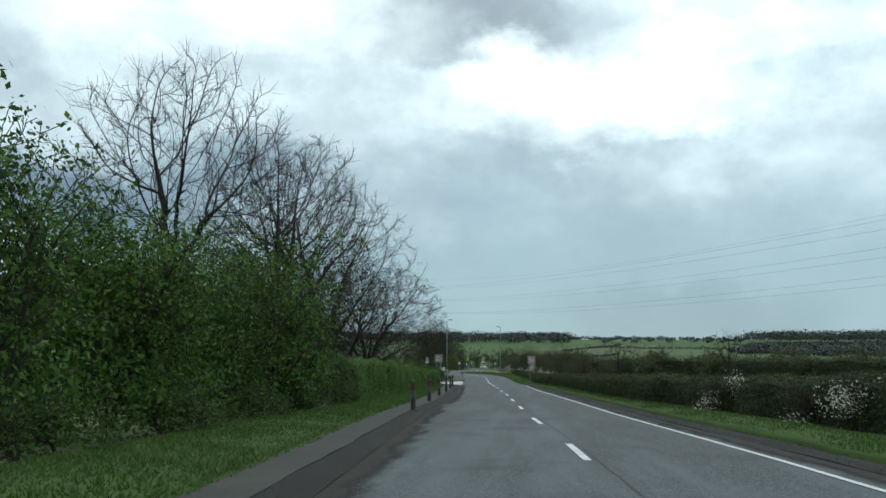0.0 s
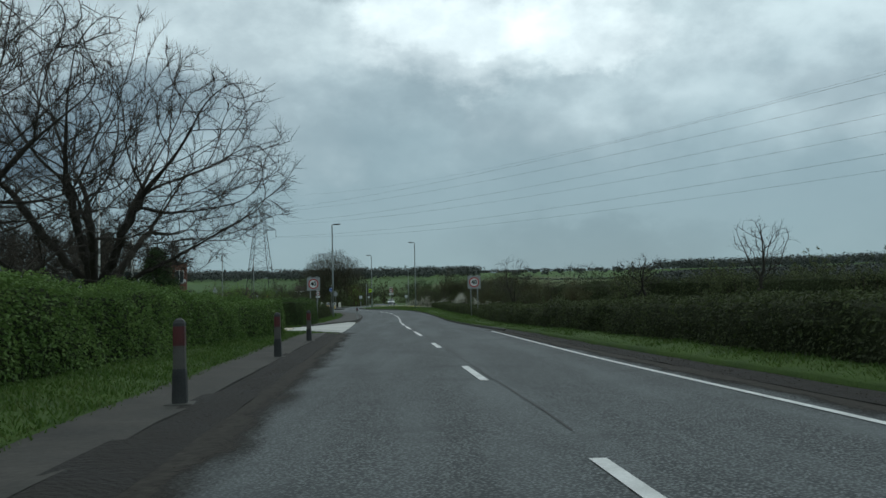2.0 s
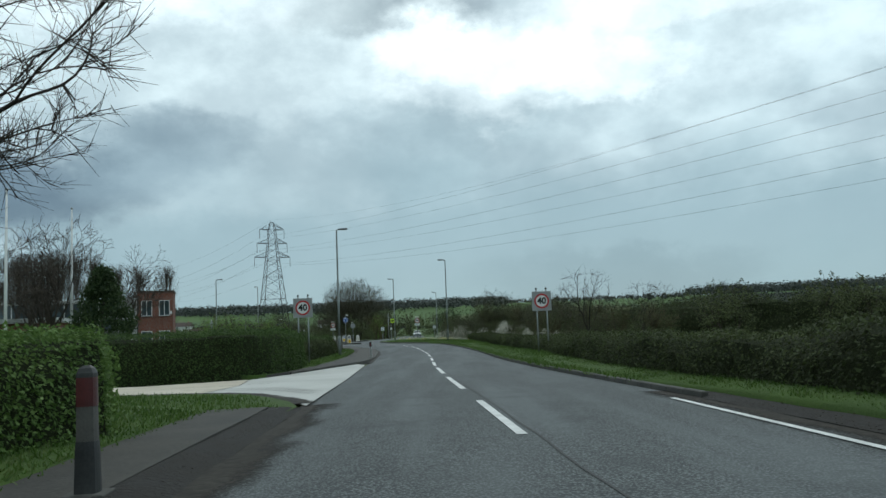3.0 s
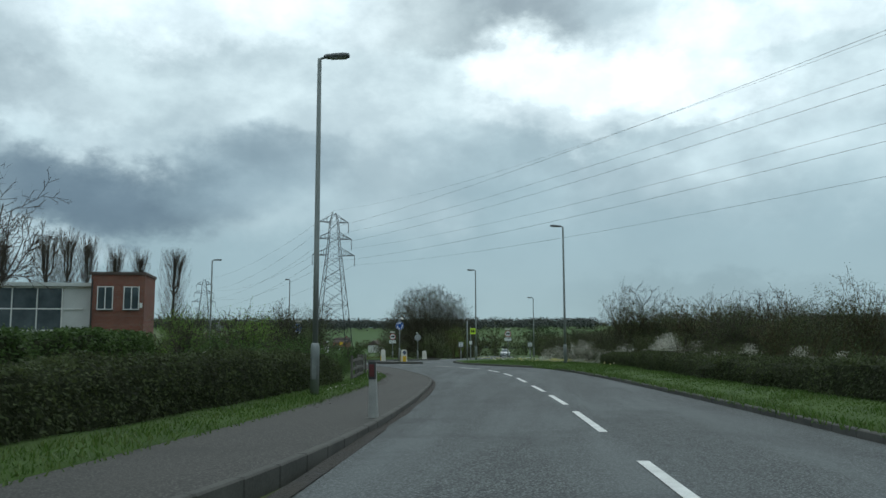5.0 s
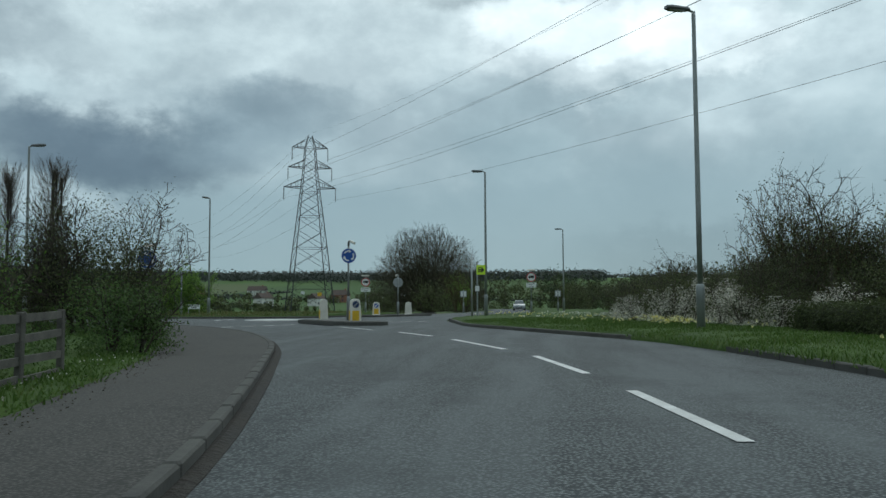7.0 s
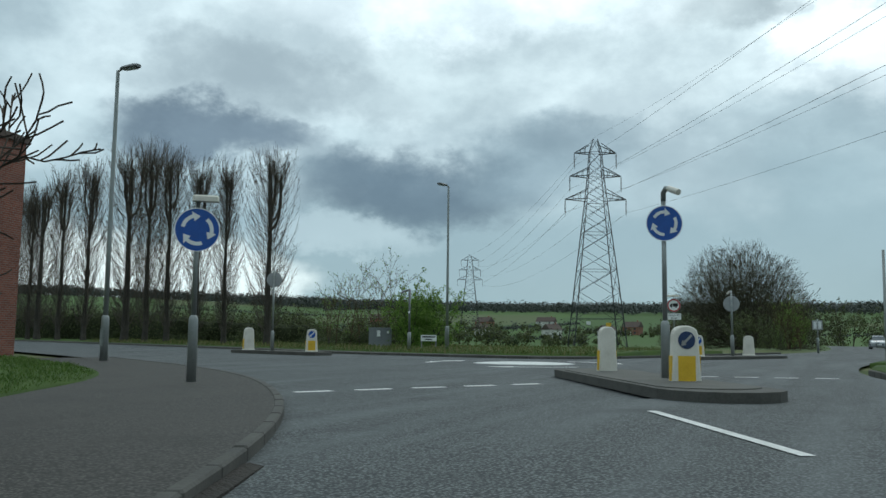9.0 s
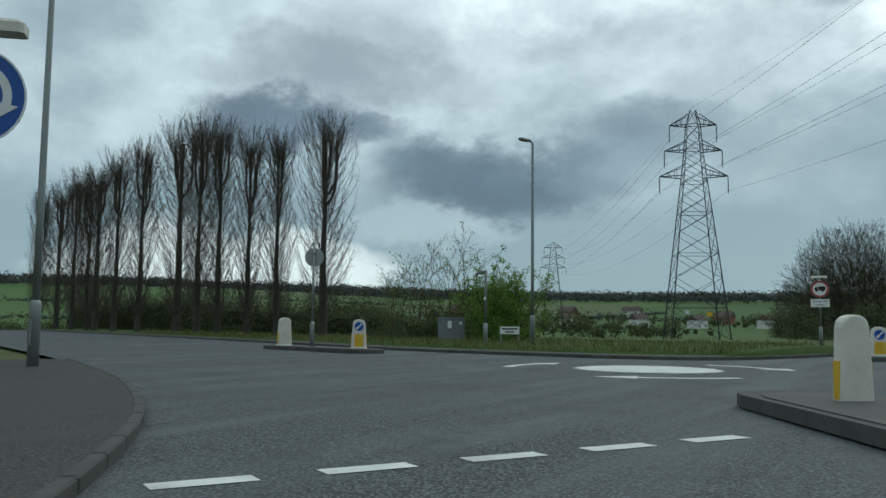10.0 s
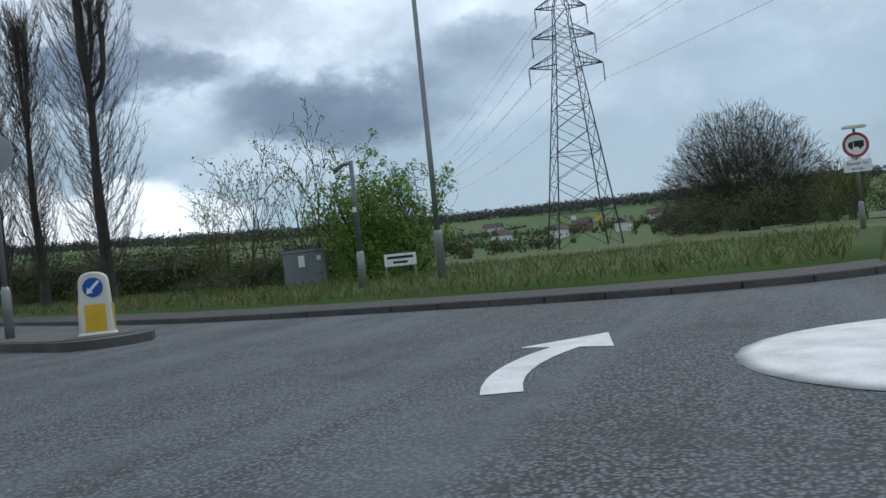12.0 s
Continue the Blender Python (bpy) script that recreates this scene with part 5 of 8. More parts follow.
def street_lamp(x, y, top, turn, label, arm=0.75):
    """A steel lighting column: wide foot with a door, slim shaft, short arm and a flat lantern."""
    z0 = gz(y) + 0.08
    h = top - z0
    root = thing("street_lamp", label, "street lamp", "street lamps along the road", Matrix.Translation((x, y, z0)) @ Matrix.Rotation(radians(turn), 4, "Z"))
    foot = part("base", Geo().lathe([(0.115, -0.1), (0.115, 1.25), (0.105, 1.32), (0.075, 1.36)], 14), M_GALV, root, "wide base section", True)
    part("door", Geo().box(-0.055, 0.055, -0.128, -0.10, 0.45, 0.95, None, 0.004), M_GALV, foot)
    part("column", Geo().lathe([(0.075, 1.34), (0.072, 3.5), (0.055, h - 0.1), (0.05, h)], 12), M_GALV, root, "", True)
    part("arm", Geo().tube([(0, 0, h - 0.08), (0.02, 0, h - 0.01), (0.14, 0, h + 0.02), (arm * 0.6, 0, h + 0.045)], 0.034, 8), M_GALV, root)
    g = Geo().tube_rings([[(s, w * c, h + 0.05 + t * q + 0.02 * s) for c, q in ((-1, -0.3), (-0.7, 0.7), (0.7, 0.7), (1, -0.3), (0.8, -1), (-0.8, -1))]
                          for s, w, t in ((0.12, 0.06, 0.03), (0.2, 0.11, 0.055), (arm * 0.8, 0.14, 0.07), (arm, 0.10, 0.05))])
    head = part("lantern", g, M_LAMPHEAD, root, "flat grey lantern")
    part("lens", Geo().box(0.3, arm - 0.08, -0.09, 0.09, h - 0.02, h - 0.004, None, 0.01), M_LENS, head)
    return root


LAMP = "tall galvanised steel street lamp"
street_lamp(-7.68, 105.5, 8.58, 0, LAMP + " on the pavement edge", 0.8)
street_lamp(0.14, 139.6, 8.93, 200, LAMP + " on the grass verge", 0.85)
street_lamp(-7.16, 166.2, 8.71, 190, LAMP + " carrying a bright sign", 0.8)
street_lamp(-1.4, 199.2, 8.1, 195, LAMP + " by the northern road", 0.8)
street_lamp(-29.14, 179.06, 9.1, 250, LAMP + " beyond the junction", 0.8)
street_lamp(-29.5, 155.7, 8.85, 0, LAMP + " by the western road", 0.85)


def verge_bollard(x, y, pale=False):
    """A recycled-plastic bollard: dark ones have a red band round the top, the pale one a red reflector in a black frame."""
    root = thing("bollard", "slim pale grey bollard with a black-framed red reflector" if pale else "dark plastic verge bollard with a faded red band", "bollard", "bollards along the footway", Matrix.Translation((x, y, gz(y) + 0.09)) @ Matrix.Rotation(radians(random.uniform(-8, 8)), 4, "Z")
                 @ Matrix.Rotation(radians(random.uniform(-2, 2)), 4, "Y"))
    sq = lambda w, z, n=16: [(w * math.cos(a) / max(abs(math.cos(a)), abs(math.sin(a))) ** 0.7, w * math.sin(a) / max(abs(math.cos(a)), abs(math.sin(a))) ** 0.7, z) for a in (2 * math.pi * k / n for k in range(n))]
    part("plinth", Geo().box(-0.17, 0.17, -0.17, 0.17, -0.06, 0.015, None, 0.01), M_KERB, root, "small concrete footing")
    if pale:
        part("post", Geo().tube_rings([sq(0.082, -0.05), sq(0.07, 0.4), sq(0.056, 0.9), sq(0.05, 0.95), sq(0.02, 0.965)]), M_BOLLPALE, root, "tapering pale grey post")
        frame_ = part("reflector_frame", Geo().box(-0.066, 0.066, -0.072, -0.02, 0.66, 0.97, None, 0.02), M_BOLLARD, root, "black reflector frame")
        part("reflector", Geo().box(-0.044, 0.044, -0.078, -0.0725, 0.70, 0.91, None, 0.004), M_RED, frame_, "dull red reflector")
        return root
    part("foot", Geo().tube_rings([sq(0.094, -0.05), sq(0.092, 0.05), sq(0.084, 0.36), sq(0.079, 0.42)]), M_BOLLARD, root, "black base section")
    part("post", Geo().tube_rings([sq(0.077, 0.40), sq(0.073, 0.70)]), M_BOLLGREY, root, "grey-brown middle section")
    part("band", Geo().tube_rings([sq(0.075, 0.695), sq(0.073, 0.93)]), M_RED, root, "faded red reflective band")
    part("cap", Geo().tube_rings([sq(0.0735, 0.925), sq(0.071, 0.96), sq(0.054, 1.0), sq(0.025, 1.02)]), M_BOLLARD, root, "rounded black cap")
    return root


for x, y in ((-1.54, 4.6), (-1.87, 14.3), (-2.18, 23.9), (-2.5, 33.7), (-2.86, 43.1), (-3.28, 52.1), (-4.9, 98.5)):
    verge_bollard(x, y, y > 90)


def limit_sign(x, y, zc, turn, label):
    """A speed-limit sign on a square grey backing board, held by two posts."""
    z0 = gz(y) + 0.06
    c = zc - z0
    root = thing("speed_limit_sign", label, "road sign", "speed limit signs", Matrix.Translation((x, y, z0)) @ Matrix.Rotation(radians(turn), 4, "Z"))
    for s in (-0.26, 0.26):
        p = part("post", Geo().lathe([(0.038, -0.2), (0.038, c + 0.62)], 10, (s, 0.05, 0)), M_GALV, root, "", True)
        part("post_cap", Geo().lathe([(0.045, c + 0.6), (0.045, c + 0.68), (0.02, c + 0.70)], 10, (s, 0.05, 0)), M_BOLLARD, p)
    board = part("backing_board", Geo().slab([(-0.5, c - 0.5), (0.5, c - 0.5), (0.5, c + 0.5), (-0.5, c + 0.5)], -0.03, 0.005), M_SIGNGREY, root, "square grey backing board")
    part("face", disc(Geo(), 0.375, -0.031, 0.006, c), M_SIGNWHITE, board, "white sign face")
    part("red_ring", ring(Geo(), 0.30, 0.385, -0.0375, 0.004, c), M_SIGNRED, board, "red ring")
    part("numerals", bold("40", 0.46, (0, -0.042, c), M_SIGNBLACK, 0.016), M_SIGNBLACK, board, "black numerals reading 40")
    return root


limit_sign(-7.63, 89.7, 2.62, -2, "forty speed limit sign on a grey board before the hedge")
limit_sign(4.79, 89.6, 2.48, 2, "forty speed limit sign on a grey board on the right-hand verge".replace("right-hand ", "grass "))


def arrow_on(g, x0, z0, x1, z1, w, y):
    """A fat arrow from one point to another, on a face that looks towards -y."""
    a, b = Vector((x0, z0)), Vector((x1, z1))
    t = (b - a).normalized()
    n = Vector((-t.y, t.x))
    k = b - t * w * 2.0
    pts = [a + n * w / 2, a - n * w / 2, k - n * w / 2, k - n * w * 1.35, b, k + n * w * 1.35, k + n * w / 2]
    return g.slab([(p.x, p.y) for p in pts], y - 0.004, y)


def curved_arrow(r, z, start, w, y):
    """A third of the roundabout's ring of arrows, clockwise from start (degrees)."""
    g = Geo()
    n = 9
    sweep = 62
    out, inn = [], []
    for k in range(n + 1):
        a = radians(start - sweep * k / n)
        out.append(((r + w / 2) * math.cos(a), z + (r + w / 2) * math.sin(a)))
        inn.append(((r - w / 2) * math.cos(a), z + (r - w / 2) * math.sin(a)))
    # the head flares out from the last pair of the strip and ends in a point
    a, e = radians(start - sweep), radians(start - sweep - 30)
    wide = [((r + q * w * 1.35) * math.cos(a), z + (r + q * w * 1.35) * math.sin(a)) for q in (-1, 1)]
    ring = inn + [wide[0], (r * math.cos(e), z + r * math.sin(e)), wide[1]] + out[::-1]
    m = len(ring)
    vs = [(px, y - 0.0045, pz) for px, pz in ring] + [(px, y, pz) for px, pz in ring]
    fs = [(k, k + 1, m - 2 - k, m - 1 - k) for k in range(n)] + [(n, n + 1, n + 2), (n, n + 2, n + 4), (n + 2, n + 3, n + 4)]
    fs += [tuple(q + m for q in reversed(f)) for f in fs] + [(k, m + k, m + (k + 1) % m, (k + 1) % m) for k in range(m)]
    g.add(vs, fs)
    return g


def roundabout_sign(x, y, zc, r, turn, label, phase, light):
    z0 = gz(y) + 0.1
    c = zc - z0
    root = thing("roundabout_sign", label, "road sign", "blue roundabout signs", Matrix.Translation((x, y, z0)) @ Matrix.Rotation(radians(turn), 4, "Z"))
    part("base", Geo().lathe([(0.085, -0.1), (0.082, 1.08), (0.065, 1.14), (0.047, 1.16)], 12, (0, 0.07, 0)), M_GALV, root, "wide grey base sleeve", True)
    part("post", Geo().lathe([(0.046, 1.1), (0.044, c + r + 0.12)], 12, (0, 0.07, 0)), M_GALV, root, "", True)
    face = part("disc", disc(Geo(), r, 0.0, 0.012, c, 36), M_SIGNBLUE, root, "round blue face")
    part("rim", ring(Geo(), r * 0.965, r * 1.005, -0.0125, 0.003, c), M_SIGNWHITE, face, "thin white rim")
    for k in range(3):
        part("arrow", curved_arrow(r * 0.64, c, phase - 120 * k, r * 0.17, -0.0125), M_SIGNWHITE, face, "white curved arrow")
    if light == "hook":
        top = c + r + 0.1
        arm = part("lamp_arm", Geo().tube([(0, 0.07, top), (0.0, 0.05, top + 0.16), (0.03, -0.04, top + 0.22), (0.09, -0.14, top + 0.20)], 0.05, 8), M_GALV, root, "bent lamp arm", True)
        part("lamp", Geo().tube([(0.07, -0.10, top + 0.21), (0.21, -0.34, top + 0.10)], [0.055, 0.06], 10), M_CREAM, arm, "tubular sign lamp")
    else:
        top = c + r + 0.12
        part("lamp", Geo().box(-0.10, 0.36, -0.10, 0.10, top, top + 0.11, None, 0.03), M_CREAM, root, "white box sign lamp")
    return root


roundabout_sign(-12.58, 153.05, 3.0, 0.335, 20, "round blue sign with three white arrows on the island", 150, "hook")
roundabout_sign(-19.92, 148.65, 2.68, 0.39, 42, "round blue sign with three white arrows on the verge", 170, "box")


def traffic_bollard(x, y, turn, label, h=1.0, w=0.32, arrow=True, yellow=True, plain=False):
    """An internally lit plastic island bollard with a rounded top."""
    z0 = gz(y) + 0.115
    root = thing("traffic_bollard", label, "bollard", "island bollards", Matrix.Translation((x, y, z0)) @ Matrix.Rotation(radians(turn), 4, "Z"))
    n = 8
    d = w * 0.42

    def outline(s):
        pts = [(-w * s, 0.06), (w * s, 0.06)]
        arch = 0.15
        pts += [(w * s * 0.98, h - arch)] + [(w * s * math.cos(a) * 0.97, h - arch + (arch if s > 0.9 else arch - 0.02) * math.sin(a) ** 0.8) for a in (math.pi * k / n for k in range(1, n))] + [(-w * s * 0.98, h - arch)]
        return [(px * (1.06 - 0.22 * pz / h), pz) for px, pz in pts]
    g = Geo()
    rows = []
    for yy, s in ((-d, 0.86), (-d * 0.8, 1.0), (d * 0.8, 1.0), (d, 0.86)):
        rows.append([(px, yy, pz) for px, pz in outline(s)])
    g.tube_rings(rows)
    body = part("shell", g, M_CREAM, root, "weathered cream plastic shell")
    part("foot", Geo().box(-w * 1.12, w * 1.12, -d * 1.25, d * 1.25, -0.04, 0.08, None, 0.03), M_CREAM, root, "moulded foot")
    if yellow:
        for s in (-1, 1):
            part("side_panel", Geo().box(min(s * w * 0.90, s * w * 1.04), max(s * w * 0.90, s * w * 1.04), -d * 0.62, d * 0.62, 0.09, h * 0.50), M_YELLOW, body, "yellow side panel")
        if not plain:
            part("front_panel", Geo().box(-w * 0.62, w * 0.62, -d * 1.03, -d * 0.98, 0.09, h * 0.50), M_YELLOW, body, "yellow front panel")
    if arrow:
        f = part("blue_disc", disc(Geo(), w * 0.60, -d * 1.0, 0.012, h - 0.25), M_BOLLBLUE if y < 160 else M_SIGNBLUE, body, "blue arrow disc")
        part("arrow", arrow_on(Geo(), w * 0.36, h - 0.25 + w * 0.36, -w * 0.40, h - 0.25 - w * 0.40, w * 0.17, -d * 1.0 - 0.0125), M_BOLLPALE if y < 160 else M_SIGNWHITE, f, "white arrow")
    return root


traffic_bollard(-12.1, 152.15, 30, "cream bollard with a blue arrow disc and yellow panels", 1.04, 0.25)
traffic_bollard(-14.4, 155.8, 40, "plain cream island bollard with a yellow side", 1.06, 0.205, False, True, True)
traffic_bollard(-31.3, 169.3, 35, "cream bollard with a blue arrow disc on the western island", 1.05, 0.26)
traffic_bollard(-35.5, 170.2, 62, "weathered plain bollard on the western island", 1.1, 0.26, False, True, True)
traffic_bollard(-15.4, 175.2, 15, "grey and yellow bollard on the northern island", 0.95, 0.26, True, True)
traffic_bollard(-13.75, 179.6, 15, "small plain white bollard on the northern island", 0.95, 0.25, False, False, True)


def lorry_sign(x, y, zc, turn, label):
    """A no-lorries sign with a plate below it and a lamp above."""
    z0 = gz(y) + 0.06
    c = zc - z0
    root = thing("lorry_ban_sign", label, "road sign", "lorry signs", Matrix.Translation((x, y, z0)) @ Matrix.Rotation(radians(turn), 4, "Z"))
    part("base", Geo().lathe([(0.085, -0.1), (0.085, 0.95), (0.06, 1.02)], 10, (0, 0.06, 0)), M_GALV, root, "", True)
    part("post", Geo().lathe([(0.045, 0.95), (0.045, c + 0.5)], 10, (0, 0.06, 0)), M_GALV, root, "", True)
    back = part("backing_plate", disc(Geo(), 0.385, 0.01, 0.022, c, 36), M_SIGNGREY, root)
    part("face", disc(Geo(), 0.36, -0.0125, 0.004, c), M_SIGNWHITE, back, "white sign face")
    part("red_ring", ring(Geo(), 0.30, 0.37, -0.017, 0.003, c), M_SIGNRED, back, "red ring")
    lorry = Geo().slab([(-0.22, c - 0.07), (-0.22, c + 0.05), (-0.15, c + 0.10), (-0.08, c + 0.10), (-0.08, c - 0.07)], -0.021, -0.017)
    lorry.slab([(-0.06, c - 0.07), (0.23, c - 0.07), (0.23, c + 0.12), (-0.06, c + 0.12)], -0.021, -0.017)
    disc(lorry, 0.045, -0.017, 0.004, c - 0.09, 12, -0.13)
    disc(lorry, 0.045, -0.017, 0.004, c - 0.09, 12, 0.12)
    part("lorry_symbol", lorry, M_SIGNBLACK, back, "black lorry symbol")
    sub = part("plate", Geo().slab([(-0.40, c - 0.82), (0.40, c - 0.82), (0.40, c - 0.46), (-0.40, c - 0.46)], -0.012, 0.01), M_SIGNWHITE, root, "white plate reading Except for access")
    part("lettering", text_mesh("Except for", 0.145, (0, -0.014, c - 0.56), M_SIGNBLACK), M_SIGNBLACK, sub)
    part("lettering", text_mesh("access", 0.145, (0, -0.014, c - 0.72), M_SIGNBLACK), M_SIGNBLACK, sub)
    part("lamp", Geo().box(-0.36, 0.30, -0.22, 0.02, c + 0.50, c + 0.60, None, 0.03), M_CREAM, root, "white sign lamp")
    return root


lorry_sign(-18.56, 187.4, 2.8, 10, "no-lorries sign with a white plate beside the western kerb")
lorry_sign(-4.5, 184.0, 3.0, 4, "no-lorries sign with a white plate on the grass verge")


def sign_back(x, y, zc, r, turn, label, square=False, hook=True, face=None):
    """A sign seen from behind or side: grey plate, clips, post and lamp arm."""
    z0 = gz(y) + 0.1
    c = zc - z0
    root = thing("road_sign", label, "road sign", "", Matrix.Translation((x, y, z0)) @ Matrix.Rotation(radians(turn), 4, "Z"))
    part("base", Geo().lathe([(0.085, -0.1), (0.085, 0.9), (0.05, 0.98)], 10), M_GALV, root, "", True)
    part("post", Geo().lathe([(0.045, 0.9), (0.045, c + r + 0.1)], 10), M_GALV, root, "", True)
    if square:
        g = Geo().slab([(-r, c - r), (r, c - r), (r, c + r), (-r, c + r)], 0.05, 0.07)
    else:
        g = disc(Geo(), r, 0.07, 0.02, c)
    plate = part("plate", g, M_SIGNGREY, root, "grey sign plate")
    for s in (-0.4, 0.4):
        part("clip", Geo().box(-0.10, 0.10, -0.055, 0.055, c + s * r - 0.02, c + s * r + 0.02), M_GALV, plate)
    if face is not None:
        part("panel", Geo().slab([(-r * 0.75, c - r * 0.75), (r * 0.75, c - r * 0.75), (r * 0.75, c + r * 0.75), (-r * 0.75, c + r * 0.75)], 0.045, 0.05), face, plate)
    if hook:
        top = c + r + 0.08
        arm = part("lamp_arm", Geo().tube([(0, 0, top), (0, 0.02, top + 0.10), (-0.03, 0.10, top + 0.14), (-0.06, 0.16, top + 0.12)], 0.04, 8), M_GALV, root)
        part("lamp", Geo().tube([(-0.05, 0.14, top + 0.13), (-0.16, 0.34, top + 0.04)], 0.05, 8), M_CREAM, arm)
    return root


sign_back(-33.9, 169.9, 3.45, 0.36, 25, "round sign seen from its grey back on the western island")
sign_back(-14.3, 178.1, 2.5, 0.36, 10, "round sign seen from its grey back on the northern island")
sign_back(-11.4, 202.5, 1.95, 0.33, 5, "small square sign on a post by the northern road", True, False, M_SIGNWHITE)
sign_back(-1.9, 201.0, 1.9, 0.30, 5, "small square sign on a post on the verge", True, False, M_SIGNWHITE)

# bright chevron sign strapped to a lamp column
z0 = gz(166) + 0.08
chev = thing("chevron_sign", "fluorescent yellow-green board with a black arrow symbol", "road sign", "", Matrix.Translation((-7.45, 166.05, z0)) @ Matrix.Rotation(radians(8), 4, "Z"))
cc = 2.86 - z0
board = part("board", Geo().slab([(-0.26, cc - 0.28), (0.26, cc - 0.28), (0.26, cc + 0.28), (-0.26, cc + 0.28)], -0.10, -0.085), M_LIME, chev, "fluorescent yellow-green board")
part("symbol", Geo().slab([(-0.17, cc - 0.14), (0.03, cc - 0.14), (0.03, cc - 0.18), (0.20, cc), (0.03, cc + 0.18), (0.03, cc + 0.14), (-0.17, cc + 0.14)], -0.106, -0.101), M_SIGNBLACK, board, "black arrow symbol")
for k in (-0.065, 0.065):
    part("symbol", Geo().box(-0.13, 0.04, -0.112, -0.107, cc + k - 0.02, cc + k + 0.02), M_LIME, board)
part("post", Geo().lathe([(0.045, -0.1), (0.045, cc + 0.45)], 10, (-0.22, -0.03, 0)), M_GALV, chev)
part("small_plate", Geo().slab([(-0.34, cc - 1.25), (-0.10, cc - 1.25), (-0.10, cc - 0.95), (-0.34, cc - 0.95)], -0.09, -0.08), M_SIGNWHITE, chev, "small white plate")
thing_post = thing("grey_post", "slim grey steel post without a sign", "post", "", Matrix.Translation((-8.3, 170.5, 0.05)))
part("shaft", Geo().lathe([(0.06, -0.1), (0.055, 1.8), (0.045, 4.0)], 10), M_GALV, thing_post, "", True)

# dark post with a small cantilever lamp beyond the junction
dp = thing("dark_post", "dark steel post with a small angled lamp beyond the junction", "post", "", Matrix.Translation((-30.84, 177.9, 0.09)))
part("base", Geo().lathe([(0.10, -0.1), (0.10, 0.95), (0.06, 1.0)], 10), M_GALV, dp, "grey base sleeve", True)
part("shaft", Geo().lathe([(0.06, 0.95), (0.06, 3.3)], 10), M_LAMPHEAD, dp, "dark upper shaft", True)
part("lamp", Geo().tube([(0, 0, 3.25), (-0.18, -0.1, 3.22), (-0.42, -0.2, 3.08)], [0.04, 0.05, 0.06], 8), M_LAMPHEAD, dp, "small angled lamp")
part("label", Geo().box(-0.05, 0.05, -0.075, -0.055, 2.0, 2.12), M_SIGNWHITE, dp)

# street name plate: its words are left as bars
pl = thing("street_name_plate", "low white street name plate with black lettering on two legs", "sign", "", Matrix.Translation((-30.7, 180.0, 0.1)) @ Matrix.Rotation(radians(25), 4, "Z"))
pb = part("plate", Geo().slab([(-0.44, 0.5), (0.44, 0.5), (0.44, 0.84), (-0.44, 0.84)], -0.015, 0.015), M_SIGNWHITE, pl, "white name plate")
part("bar", Geo().box(-0.36, 0.36, -0.02, -0.0155, 0.70, 0.77), M_SIGNBLACK, pb)
part("bar", Geo().box(-0.2, 0.2, -0.02, -0.0155, 0.57, 0.63), M_SIGNBLACK, pb)
for s in (-0.4, 0.4):
    part("leg", Geo().box(s - 0.03, s + 0.03, 0.015, 0.06, -0.1, 0.84), M_GALV, pl)

# roadside cabinet
cab = thing("utility_cabinet", "grey steel roadside cabinet with a white warning label", "cabinet", "", Matrix.Translation((-35.6, 183.2, 0.1)) @ Matrix.Rotation(radians(28), 4, "Z"))
part("body", Geo().box(-0.7, 0.7, -0.25, 0.25, 0.0, 1.22, None, 0.02), M_CABINET, cab)
part("lid", Geo().box(-0.73, 0.73, -0.28, 0.28, 1.21, 1.27, None, 0.015), M_CABINET, cab)
part("plinth", Geo().box(-0.72, 0.72, -0.27, 0.27, -0.1, 0.05), M_KERB, cab, "concrete plinth")
for s in (-1, 1):
    d = part("door", Geo().box(min(s * 0.015, s * 0.66), max(s * 0.015, s * 0.66), -0.262, -0.248, 0.10, 1.16, None, 0.004), M_CABINET, cab)
    part("handle", Geo().box(s * 0.08 - 0.02, s * 0.08 + 0.02, -0.28, -0.262, 0.6, 0.75), M_LAMPHEAD, d)
part("label", Geo().box(-0.20, 0.0, -0.268, -0.263, 0.72, 1.10), M_SIGNWHITE, cab, "white warning label")
part("label", Geo().box(0.40, 0.54, -0.268, -0.263, 0.92, 1.06), M_SIGNWHITE, cab, "small white label")

# timber fence between the hedge and the bush
FENCE = [(-8.72, 115.2), (-8.9, 116.9), (-9.12, 118.5), (-9.33, 120.0), (-9.46, 121.15), (-9.62, 122.0), (-9.98, 123.5), (-10.28, 124.8), (-10.7, 126.4)]
fence = thing("timber_fence", "dark weathered post and rail fence beside the pavement", "fence")
for x, y in FENCE:
    part("post", Geo().box(x - 0.042, x + 0.042, y - 0.042, y + 0.042, gz(y) - 0.1, gz(y) + 0.97 + random.uniform(-0.06, 0.07), Matrix.Translation((x, y, gz(y))) @ Matrix.Rotation(radians(random.uniform(-1.6, 1.6)), 4, "Y") @ Matrix.Translation((-x, -y, -gz(y))), 0.012), M_FENCE, fence)
part("post", Geo().box(-9.36, -9.29, 121.06, 121.13, gz(121) - 0.1, gz(121) + 1.05, None, 0.01), M_FENCE, fence, "slim doubled post")
